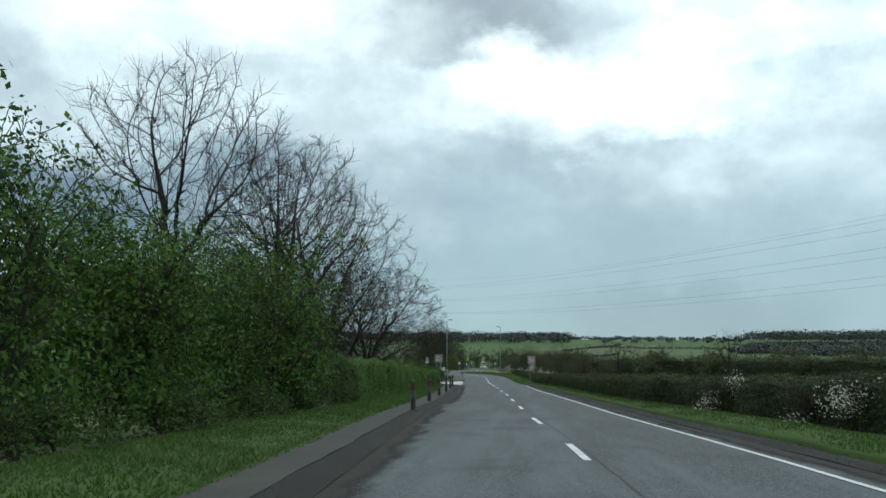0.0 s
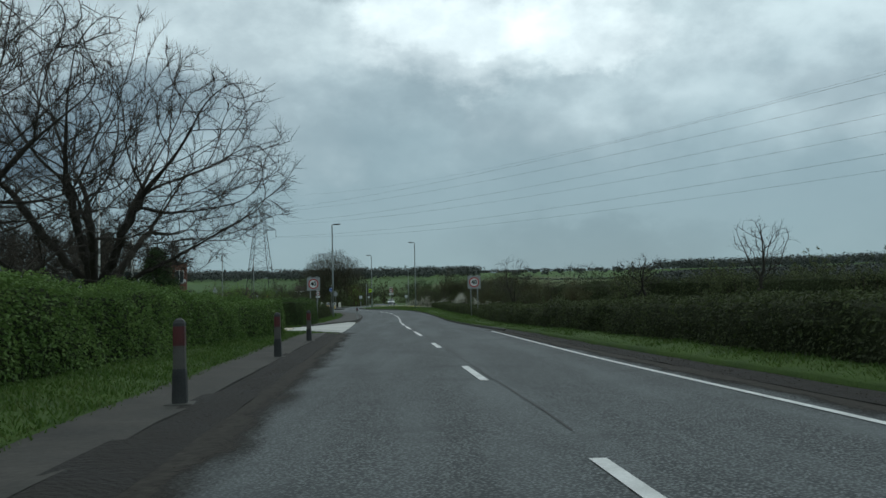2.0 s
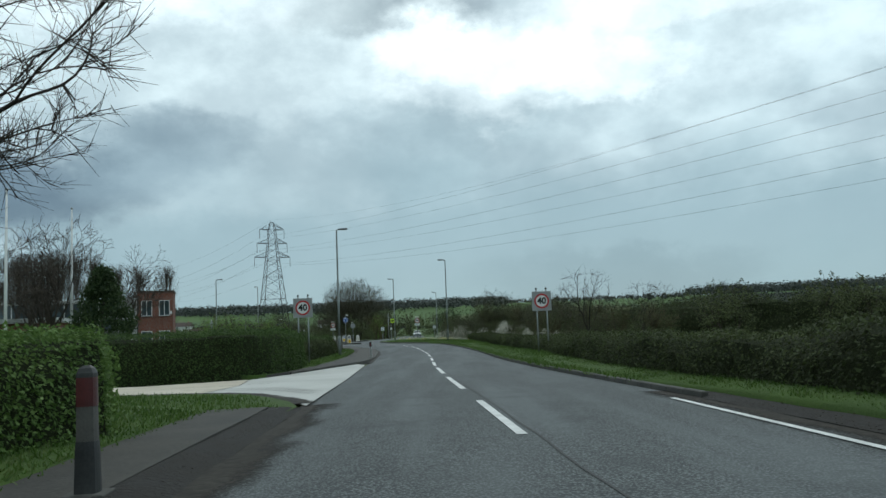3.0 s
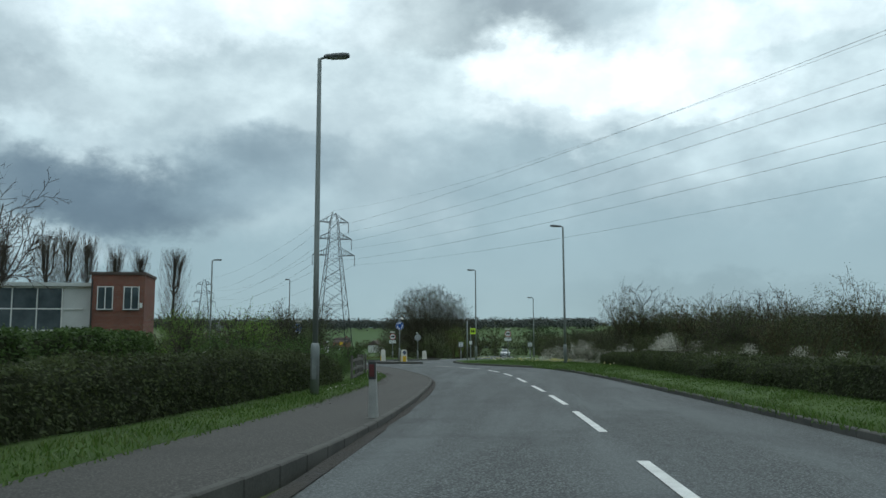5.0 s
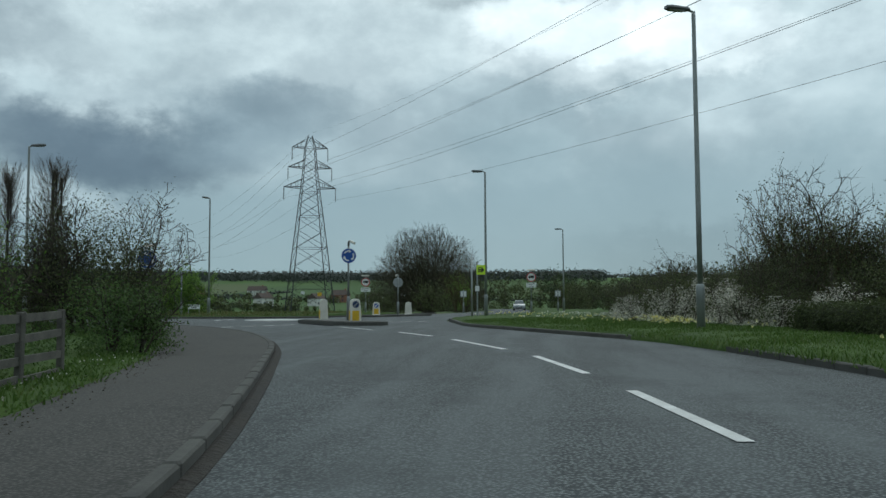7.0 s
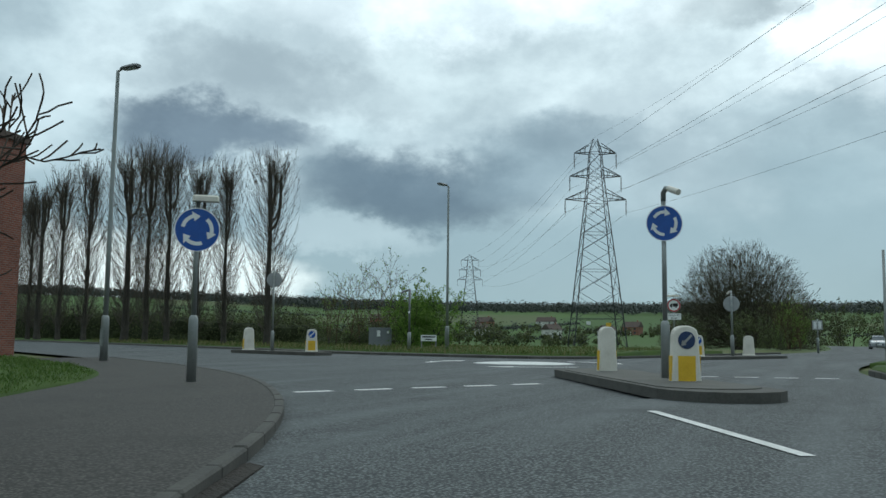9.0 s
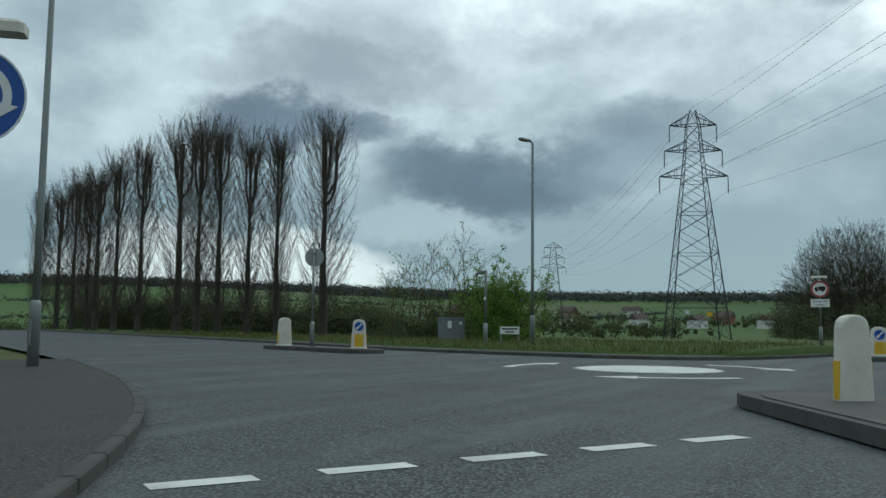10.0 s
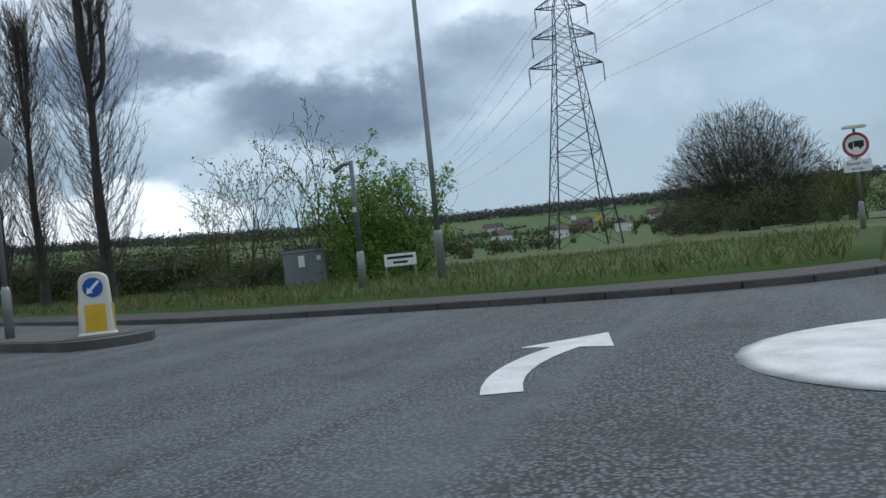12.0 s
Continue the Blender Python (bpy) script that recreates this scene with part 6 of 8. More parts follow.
for k, ((xa, ya), (xb, yb)) in enumerate(zip(FENCE, FENCE[1:])):
    for h in (0.25, 0.54, 0.84) if k < 6 else (0.15, 0.39, 0.63, 0.87):
        a, b = Vector((xa, ya, gz(ya) + h)), Vector((xb, yb, gz(yb) + h + random.uniform(-0.03, 0.03)))
        m = look((a + b) / 2, b)
        part("rail", Geo().box(-0.02, 0.02, -0.048, 0.048, -(b - a).length / 2, (b - a).length / 2, m), M_FENCE, fence)


# ---- pylons and their cables ----
def pylon(x, y, turn, scale, label):
    """A lattice transmission tower with three pairs of arms."""
    root = thing("pylon", label, "pylon", "pylons", Matrix.Translation((x, y, max(land(x, y), -0.4) - 0.1)) @ Matrix.Rotation(radians(turn), 4, "Z") @ Matrix.Scale(scale, 4))
    levels = [(0, 3.75), (4.2, 3.32), (8.0, 2.92), (11.3, 2.58), (14.2, 2.26), (16.8, 1.98), (19.1, 1.73), (21.0, 1.52), (22.6, 1.36), (24.2, 1.2), (25.5, 1.1), (27.0, 0.98), (28.9, 0.86), (30.9, 0.34)]
    legs, brace = Geo(), Geo()
    corner = ((-1, -1), (1, -1), (1, 1), (-1, 1))
    for cx, cy in corner:
        legs.tube([(cx * w, cy * w, z) for z, w in levels], [0.115 - 0.0022 * z for z, w in levels], 4)
    for (za, wa), (zb, wb) in zip(levels, levels[1:]):
        for (ax, ay), (bx, by) in zip(corner, corner[1:] + corner[:1]):
            r = 0.042 if za < 18 else 0.036
            brace.tube([(ax * wa, ay * wa, za), (bx * wb, by * wb, zb)], r, 4)
            brace.tube([(bx * wa, by * wa, za), (ax * wb, ay * wb, zb)], r, 4)
            if za in (4.2, 11.3, 16.8, 21.0, 25.5, 28.9):
                brace.tube([(ax * wa, ay * wa, za), (bx * wa, by * wa, za)], r, 4)
    part("tower_frame", legs, M_PYLON, root, "four tapering corner legs")
    part("bracing", brace, M_PYLON, root, "crossed steel bracing")
    for z, reach, w, up in ((21.8, 4.5, 1.42, 1.5), (25.3, 3.8, 1.1, 1.3), (28.8, 3.1, 0.86, 1.4)):
        for s in (-1, 1):
            g = Geo()
            tip = Vector((s * reach, 0, z + 0.05))
            for yy in (-w, w):
                g.tube([(s * w, yy, z), tip], 0.075, 4)
                g.tube([(s * w * 0.9, yy * 0.9, z + up), tip], 0.065, 4)
                for t in (0.3, 0.6):
                    lo, hi = Vector((s * w, yy, z)).lerp(tip, t), Vector((s * w, yy, z + up)).lerp(tip, t)
                    g.tube([lo, hi], 0.04, 4)
            for t in (0.25, 0.5, 0.75):
                a, b = Vector((s * w, -w, z)).lerp(tip, t), Vector((s * w, w, z)).lerp(tip, t)
                g.tube([a, b], 0.04, 4)
            part("arm", g, M_PYLON, root, "tapering lattice arm")
            prof = [(0.04, 0.0)]
            for k in range(9):
                prof += [(0.04, -0.15 - 0.22 * k), (0.15, -0.22 - 0.22 * k), (0.04, -0.27 - 0.22 * k)]
            prof.append((0.03, -2.35))
            part("insulator", Geo().lathe(prof[::-1], 8, (tip.x, 0, z)), M_INSUL, root, "hanging insulator string")
    part("warning_plate", Geo().box(0.9, 1.6, -2.95, -2.9, 3.0, 3.6), M_YELLOW, root, "yellow warning plate")
    part("warning_plate", Geo().box(-1.9, -1.3, -2.95, -2.9, 3.3, 3.8), M_SIGNWHITE, root, "white plate")
    return root


P1, P2, P0 = Vector((-42.6, 259.8)), Vector((-137.2, 431.5)), Vector((100.4, -14.2))
pylon(P1.x, P1.y, 24, 1.0, "grey steel lattice pylon standing in rough grass")
pylon(P2.x, P2.y, 27, 1.05, "distant grey steel lattice pylon")
ARMS = ((21.8, 4.5), (25.3, 3.8), (28.8, 3.1))


def cable(a, b, sag, r=0.016):
    """One conductor hanging between two points."""
    g = Geo()
    pts = []
    for k in range(41):
        t = k / 40
        p = a.lerp(b, t)
        p.z -= 4 * sag * t * (1 - t)
        pts.append(p)
    g.tube(pts, r, 4)
    ob = new("power_cable", g.mesh("power_cable", M_WIRE))
    return tagged(ob, "thin grey overhead power cable sagging between pylons", "cable", "power cables")


arm_dir = Vector((math.cos(radians(24)), math.sin(radians(24))))
for z, reach in ARMS:
    for s in (-1, 1):
        o = arm_dir * (s * reach)
        a = Vector((P1.x + o.x, P1.y + o.y, z - 2.4))
        cable(a, Vector((P0.x + o.x, P0.y + o.y, z - 5.2)), 5.5, 0.013)
        cable(a, Vector((P2.x + o.x, P2.y + o.y, z - 1.4)), 4.0)
cable(Vector((P1.x, P1.y, 30.9)), Vector((P0.x, P0.y, 28.1)), 9.0, 0.009)
cable(Vector((P1.x, P1.y, 30.9)), Vector((P2.x, P2.y, 32.0)), 3.0, 0.014)


# ---- buildings ----
def window_unit(parent, x, z, w, h, y, bars=1):
    """A white-framed window standing in a wall that faces -y."""
    win = part("window", Geo().box(x - w / 2, x + w / 2, y - 0.02, y + 0.06, z, z + h), M_GLASS, parent, "dark glazed window")
    g = Geo()
    t = 0.07
    g.box(x - w / 2 - t, x + w / 2 + t, y - 0.05, y + 0.05, z - t, z)
    g.box(x - w / 2 - t, x + w / 2 + t, y - 0.05, y + 0.05, z + h, z + h + t)
    for k in range(bars + 2):
        c = x - w / 2 + w * k / (bars + 1)
        g.box(c - t / 2, c + t / 2, y - 0.05, y + 0.05, z, z + h)
    part("window_frame", g, M_WHITEPAINT, win, "white frame")
    part("sill", Geo().box(x - w / 2 - 0.12, x + w / 2 + 0.12, y - 0.14, y + 0.02, z - 0.14, z - t), M_KERB, win)
    return win


office = thing("office_building", "red brick office block with a glazed flat-roofed wing", "building", "", Matrix.Translation((-39.2, 151.5, gz(150))) @ Matrix.Rotation(radians(14), 4, "Z"))
wall = part("wall", Geo().box(0.9, 5.2, 0.0, 4.6, -0.3, 7.5), M_BRICK, office, "red brick tower")
part("parapet", Geo().box(0.8, 5.3, -0.1, 4.7, 7.45, 7.68), M_ROOFTILE, office, "dark parapet coping")
for x in (2.05, 4.15):
    window_unit(office, x, 4.6, 1.2, 1.8, 0.0)
    window_unit(office, x, 1.0, 1.2, 1.6, 0.0)
wing = part("wing", Geo().box(-26, 0.88, 1.6, 9.0, -0.3, 6.6), M_CLAD, office, "pale cladded wing")
part("wing_roof", Geo().box(-26.3, 0.88, 1.2, 9.3, 6.55, 6.85), M_CLAD, office, "pale flat roof edge")
g = Geo()
for k in range(13):
    g.box(-25.8 + k * 2.0, -25.72 + k * 2.0, 1.5, 1.62, 2.8, 6.5)
for z in (2.8, 4.6, 6.4):
    g.box(-25.8, -0.1, 1.5, 1.62, z, z + 0.1)
part("glazing_grid", g, M_WHITEPAINT, wing)
for k in range(12):
    part("pane", Geo().box(-25.7 + k * 2.0, -23.82 + k * 2.0, 1.55, 1.6, 2.9, 6.4), M_GLASS, wing)
part("wing_base", Geo().box(-26.05, -0.03, 1.45, 1.7, -0.3, 2.75), M_FELT, office, "grey lower wall")
part("drainpipe", Geo().tube([(1.0, -0.08, 0), (1.0, -0.08, 7.1)], 0.06, 8), M_BOLLARD, office)
part("lamp", Geo().box(4.85, 5.05, -0.14, 0.0, 4.7, 5.1), M_SIGNWHITE, office)

depot = thing("low_brick_building", "long low red brick building with a pale roof edge", "building", "", Matrix.Translation((-48, 118, gz(118))) @ Matrix.Rotation(radians(6), 4, "Z"))
part("wall", Geo().box(-8, 14, 0, 8, -0.2, 3.6), M_BRICK, depot)
part("roof", Geo().box(-8.4, 14.4, -0.4, 8.4, 3.55, 3.95), M_CLAD, depot, "pale flat roof")
for k in range(4):
    window_unit(depot, -5 + k * 5, 1.1, 1.6, 1.3, 0.0)


def flagpole(x, y, h, label):
    root = thing("flagpole", label, "flagpole", "white flagpoles", Matrix.Translation((x, y, gz(y))))
    part("pole", Geo().lathe([(0.10, -0.1), (0.09, h * 0.5), (0.05, h)], 10), M_WHITEPAINT, root, "tapering white pole", True)
    part("finial", Geo().lathe([(0.05, h), (0.10, h + 0.05), (0.10, h + 0.10), (0.03, h + 0.15)], 10), M_SIGNGREY, root)
    part("base", Geo().box(-0.3, 0.3, -0.3, 0.3, -0.1, 0.12, None, 0.02), M_KERB, root)
    return root


flagpole(-27.3, 107.4, 11.5, "tall white flagpole behind the hedge")
flagpole(-26.3, 96.0, 11.0, "tall white flagpole near the driveway")


def house(x, y, turn, w, d, h, wallmat, label):
    """A small pitched-roof house far off, with windows, door and chimney."""
    z0 = land(x, y) - 0.1
    root = thing("house", label, "house", "far houses", Matrix.Translation((x, y, z0)) @ Matrix.Rotation(radians(turn), 4, "Z"))
    part("wall", Geo().box(-w / 2, w / 2, -d / 2, d / 2, -0.5, h), wallmat, root)
    r = Geo()
    e, rise = 0.4, d * 0.42
    r.add([(-w / 2 - e, -d / 2 - e, h - 0.2), (w / 2 + e, -d / 2 - e, h - 0.2), (w / 2 + e, d / 2 + e, h - 0.2), (-w / 2 - e, d / 2 + e, h - 0.2), (-w / 2 - e, 0, h + rise), (w / 2 + e, 0, h + rise)],
          [(0, 1, 5, 4), (2, 3, 4, 5), (1, 2, 5), (3, 0, 4), (3, 2, 1, 0)])
    roof = part("roof", r, M_ROOFTILE, root, "dark tiled pitched roof")
    part("chimney", Geo().box(w * 0.28, w * 0.28 + 0.7, -0.35, 0.35, h + rise * 0.5, h + rise + 0.9), M_HOUSEBRICK, roof)
    for k in (-0.28, 0.28):
        for z in (0.9, 3.3):
            if z + 1.2 < h:
                part("window", Geo().box(w * k - 0.6, w * k + 0.6, -d / 2 - 0.04, -d / 2 + 0.04, z, z + 1.2), M_GLASS, root)
    part("door", Geo().box(-0.45, 0.45, -d / 2 - 0.04, -d / 2 + 0.04, 0, 2.05), M_WHITEPAINT, root)
    return root


HOUSES = ((-138, 446, 70, 9, 7, 4.6, M_RENDER), (-171, 528, -15, 12, 8, 5.0, M_HOUSEBRICK), (-113, 455, 60, 9, 7.5, 4.4, M_RENDER), (-93, 461, 65, 9, 7, 4.4, M_RENDER), (-70, 466, 80, 9, 7, 4.6, M_RENDER),
          (-92, 500, -10, 10, 8, 5.2, M_HOUSEBRICK), (-235, 535, 15, 11, 7, 5.0, M_HOUSEBRICK), (-66, 530, 8, 12, 8, 5.1, M_RENDER), (-150, 560, 0, 14, 8, 5.0, M_RENDER))
for x, y, turn, w, d, h, m in HOUSES:
    house(-13 + 1.5 * (x + 13), 145 + 1.5 * (y - 145), turn, w, d, h, m, ("white rendered" if m is M_RENDER else "red brick") + " house with a dark pitched roof among trees")


# ---- the car on the northern road ----
def hatchback(x, y, turn):
    root = thing("car", "small silver car with bright headlamps on the northern road", "car", "", Matrix.Translation((x, y, gz(y) + 0.01)) @ Matrix.Rotation(radians(turn), 4, "Z"))
    prof = ((-2.0, 0.45, 0.72, 0.80), (-1.95, 0.30, 0.80, 0.86), (-1.2, 0.22, 0.95, 0.88), (-0.75, 0.20, 1.0, 0.88), (0.2, 0.20, 1.0, 0.88), (1.3, 0.22, 1.0, 0.88), (1.85, 0.3, 0.95, 0.84), (1.95, 0.5, 0.85, 0.8))
    body = Geo().tube_rings([[(-w * 0.95, s, lo), (w * 0.95, s, lo), (w, s, (lo + hi) / 2), (w * 0.97, s, hi - 0.05), (w * 0.85, s, hi), (-w * 0.85, s, hi), (-w * 0.97, s, hi - 0.05), (-w, s, (lo + hi) / 2)] for s, lo, hi, w in prof])
    b = part("body", body, M_CARBODY, root, "silver painted body")
    cabin = ((-1.0, 0.96, 0.78), (-0.35, 1.40, 0.64), (0.5, 1.46, 0.64), (1.3, 1.38, 0.62), (1.8, 0.96, 0.74))
    part("glasshouse", Geo().tube_rings([[(-w, s, 0.9), (w, s, 0.9), (w * 0.93, s, hi), (-w * 0.93, s, hi)] for s, hi, w in cabin]), M_GLASS, root, "dark windows")
    part("roof", Geo().tube_rings([[(-w, s, z), (w, s, z), (w * 0.9, s, z + 0.05), (-w * 0.9, s, z + 0.05)] for s, z, w in ((-0.38, 1.39, 0.60), (0.5, 1.45, 0.61), (1.32, 1.37, 0.59))]), M_CARBODY, root)
    for s in (-1, 1):
        part("headlamp", Geo().box(s * 0.62 - 0.16, s * 0.62 + 0.16, -2.0, -1.85, 0.60, 0.76, None, 0.03), M_HEADLAMP, root, "bright headlamp")
        for yy in (-1.25, 1.25):
            wgeo = Geo().tube([(s * 0.68, yy, 0.31), (s * 0.90, yy, 0.31)], 0.31, 18)
            wh = part("wheel", wgeo, M_TYRE, root, "black tyre")
            part("rim", Geo().tube([(s * 0.895, yy, 0.31), (s * 0.91, yy, 0.31)], 0.19, 12), M_GALV, wh, "steel rim")
    part("grille", Geo().box(-0.4, 0.4, -2.02, -1.95, 0.42, 0.60), M_TYRE, root)
    part("plate", Geo().box(-0.26, 0.26, -2.035, -2.02, 0.46, 0.56), M_SIGNWHITE, root)
    return root


hatchback(-6.4, 245.0, 2)


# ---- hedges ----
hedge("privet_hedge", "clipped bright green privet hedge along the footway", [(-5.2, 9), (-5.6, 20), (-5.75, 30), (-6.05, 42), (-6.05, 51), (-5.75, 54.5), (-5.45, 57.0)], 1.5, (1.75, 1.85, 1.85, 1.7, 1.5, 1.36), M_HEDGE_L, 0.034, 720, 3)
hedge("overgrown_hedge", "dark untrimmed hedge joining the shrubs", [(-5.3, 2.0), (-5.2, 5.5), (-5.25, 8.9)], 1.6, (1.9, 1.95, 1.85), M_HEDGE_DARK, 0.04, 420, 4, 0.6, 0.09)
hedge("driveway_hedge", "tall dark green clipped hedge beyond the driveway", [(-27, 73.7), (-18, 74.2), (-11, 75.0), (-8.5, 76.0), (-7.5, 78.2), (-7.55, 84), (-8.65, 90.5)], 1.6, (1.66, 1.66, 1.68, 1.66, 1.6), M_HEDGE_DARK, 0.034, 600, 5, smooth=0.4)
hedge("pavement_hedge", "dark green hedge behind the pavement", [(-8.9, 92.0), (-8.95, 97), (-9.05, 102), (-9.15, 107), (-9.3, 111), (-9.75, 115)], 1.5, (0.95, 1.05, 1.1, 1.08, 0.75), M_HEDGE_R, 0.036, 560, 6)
hedge("hawthorn_hedge", "long low dark hawthorn hedge beside the verge", [(11.6, -60), (10.6, -20), (10.2, -5), (9.6, 3), (8.6, 11), (7.9, 24), (7.2, 45), (6.4, 57), (5.65, 65), (5.4, 72), (5.45, 81), (5.75, 90), (5.4, 100), (4.65, 112), (4.25, 119)], 1.65,
      (1.25, 1.25, 1.26, 1.22, 1.2, 1.15, 1.05, 0.98, 0.9, 0.88), M_HEDGE_R, 0.039, 350, 7)
hedge("low_hedge", "low brown-green clipped hedge on the verge", [(4.25, 119.3), (3.9, 124), (3.75, 128), (3.6, 132), (3.2, 136), (2.75, 139)], 1.3, (0.9, 0.88, 0.85, 0.8), M_HEDGE_R, 0.032, 700, 8)
hedge("field_hedge", "tall overgrown field hedge of dark tangled thorn", [(17, 131), (28, 126), (38, 122), (60, 106), (86, 85), (113, 52), (143, -2), (165, -45)], 4.2, (3.0, 3.2, 3.5, 3.6, 3.7, 3.8, 3.6), M_HEDGE_R, 0.085, 60, 10, 2.0, 0.3)
hedge("boundary_hedge", "tall dark overgrown hedge behind the poplars", [(-46, 191), (-53, 193.4), (-64, 198), (-78, 203.5), (-94, 210), (-112, 217)], 3.2, (1.6, 2.2, 2.9, 3.2, 3.2), M_SCRUB, 0.09, 60, 11, 1.0, 0.55)
hedge("far_hedge", "dark overgrown hedge behind the office lawn", [(-17, 104), (-19, 116), (-22, 126), (-28, 134)], 1.6, (1.7, 1.9, 1.8, 2.0), M_HEDGE_DARK, 0.08, 140, 9)
for k, (x, y, s) in enumerate(((8.95, 2.6, 0.6), (9.55, -4.3, 0.62), (9.65, -6.2, 0.55), (7.5, 33, 0.32))):
    sh = shrub("blackthorn_bush", "white blossoming blackthorn growing in the hedge", 1.5, 0.85, 40 + k, M_HEDGE_R, 0.05, 500, blossom=70)
    place(sh, x, y, 30 * k, 1.0 if s > 0.5 else 0.7)

# ---- trees on the near side ----
place(crown_tree("ash_tree", "tall leafless tree with upright limbs above the shrubs", 12.6, 4.3, 11, low=4.4, fork=4.9, middle=0.45, n=2000, girth=0.24, limbs=9, spray=3, thin=0.0105), -9.7, 2.5, 20)
place(crown_tree("ash_tree", "large leafless tree with rising limbs behind the hedge", 15.6, 5.6, 12, low=3.0, fork=2.4, middle=0.5, n=2300, girth=0.34), -11.4, 22.4, 60)
place(crown_tree("ash_tree", "large leafless tree forking low behind the hedge", 16.6, 6.4, 16, low=2.4, fork=1.6, middle=0.48, n=2600, girth=0.34, stems=((0.18, 0.05), (-0.12, 0.14), (-0.05, -0.18)), limbs=9), -12.6, 27.6, 200)
place(crown_tree("ash_tree", "leafless tree with long limbs reaching over the hedge", 15.8, 7.4, 13, low=2.4, fork=2.2, middle=0.42, n=2800, girth=0.34, stems=((0.1, 0), (-0.1, 0.06)), limbs=10), -11.9, 35.9, 10)
place(crown_tree("spreading_tree", "low dense leafless tree between larger ones", 10.4, 5.9, 15, low=1.4, fork=1.3, middle=0.42, n=2700, girth=0.24, stems=((0.14, 0), (-0.14, 0.1), (0, -0.16)), limbs=9, spray=4), -12.2, 45.5, 120)
place(crown_tree("spreading_tree", "wide leafless tree with low spreading limbs", 12.2, 7.8, 14, low=2.0, fork=1.9, middle=0.38, n=3200, girth=0.46, limbs=12, spray=5, twig_len=0.55), -11.8, 56.1, 15)

ivy = shrub("overgrown_shrub", "tall ivy-covered shrub with fresh green leaves", 5.6, 2.5, 21, M_IVY, 0.08, 19000)
place(ivy, -6.6, 1.5, 0, 1.12)
ivy2 = shrub("overgrown_shrub", "tall dark shrub with mixed bare twigs and leaves", 5.2, 2.3, 22, M_HEDGE_DARK, 0.09, 11000)
place(ivy2, -7.2, 5.4, 40, 0.45)
ivy3 = shrub("overgrown_shrub", "tall budding shrub full of twigs", 5.8, 2.6, 23, M_IVY, 0.08, 11000)
place(ivy3, -7.0, -3.4, 80, 1.0)
for ob, x, y, t, s in ((ivy, -6.9, -8.5, 130, 1.0), (ivy3, -7.2, -13.0, 200, 1.05), (ivy2, -7.6, -18.0, 260, 1.0), (ivy, -8.5, -23, 300, 1.1), (ivy3, -10.5, 9.5, 30, 0.9), (ivy2, -10.8, -1, 75, 1.15),
                       (ivy3, -9, -29, 10, 1.0), (ivy2, -8.6, -36, 10, 1.0)):
    again(ob, x, y, t, s, s)
low = shrub("low_bramble", "low tangled bramble at the foot of the shrubs", 1.3, 1.2, 24, M_HEDGE_DARK, 0.045, 2800, twigs=(6, 5, 3))
place(low, -4.9, 5.6, 0)
for x, y, t in ((-4.8, 0.5, 50), (-4.7, -4, 100), (-4.7, -9, 150), (-4.7, -14, 210), (-4.9, -19, 280), (-4.8, 8.0, 320)):
    again(low, x, y, t, 0.95, 0.9)
# a fallen branch on the grass
log = thing("fallen_branch", "pale broken branch lying on the grass", "branch", "", Matrix.Translation((-4.2, 0.2, gz(0) + 0.16)))
part("wood", Geo().tube([(-0.6, -0.45, 0.0), (-0.2, -0.1, 0.03), (0.2, 0.3, 0.10), (0.4, 0.6, 0.3)], [0.03, 0.045, 0.04, 0.03], 7), M_FENCE, log)


# ---- trees round the office ----
def conifer(x, y, h, r, seed):
    nrng = np.random.default_rng(seed)
    root = thing("conifer", "dark green bushy conifer beside the flagpole", "tree", "", Matrix.Translation((x, y, gz(y))))
    part("trunk", Geo().lathe([(0.22, -0.1), (0.15, h * 0.5), (0.03, h * 0.97)], 8), M_BARK, root)
    k = 420
    t = nrng.random(k) ** 0.75
    a = nrng.uniform(0, 6.283, k)
    rr = r * (1 - t) ** 0.85 * nrng.uniform(0.55, 1.1, k) + 0.08
    c = np.column_stack([rr * np.cos(a), rr * np.sin(a), 0.3 + t * (h - 0.3)])
    pts = np.repeat(c, 40, axis=0) + nrng.normal(size=(k * 40, 3)) * np.array([0.24, 0.24, 0.2])
    part("foliage", quad_mesh("foliage", leaf_quads(pts, 0.10, nrng), M_CONIFER), root)
    return root


conifer(-24.7, 106.6, 6.9, 3.1, 31)
yard = bare_tree("garden_tree", "leafless garden tree beside the office", SMALL, 3.0, 0.17, 33, spray=3)
place(yard, -31, 112, 0, 1.3)
for x, y, t, s in ((-34, 118, 70, 1.4), (-28.5, 121, 150, 1.25), (-40, 113, 220, 1.4), (-37, 104, 20, 1.3), (-31, 100, 110, 1.2), (-45, 107, 110, 1.4), (-38, 110, 200, 1.5), (-43, 117, 250, 1.5), (-48, 112, 310, 1.6), (-36, 123, 15, 1.5), (-41, 126, 95, 1.5), (-47, 122, 175, 1.6), (-29, 108.5, 45, 1.3), (-33.5, 113.5, 215, 1.35)):
    again(yard, x, y, t, s, s)
under = shrub("garden_shrub", "dark evergreen garden shrub", 2.2, 1.6, 34, M_HEDGE_DARK, 0.09, 2600, twigs=(6, 5, 3))
place(under, -22, 100, 0)
for x, y, s in ((-19, 97, 0.8), (-25, 101, 1.0), (-29, 104, 1.1), (-33, 107, 1.2), (-36, 110, 1.2), (-27, 113, 1.0), (-24, 120, 1.1), (-40, 100, 1.3), (-46, 98, 1.3), (-52, 96, 1.4)):
    again(under, x, y, x * 37, s, s)

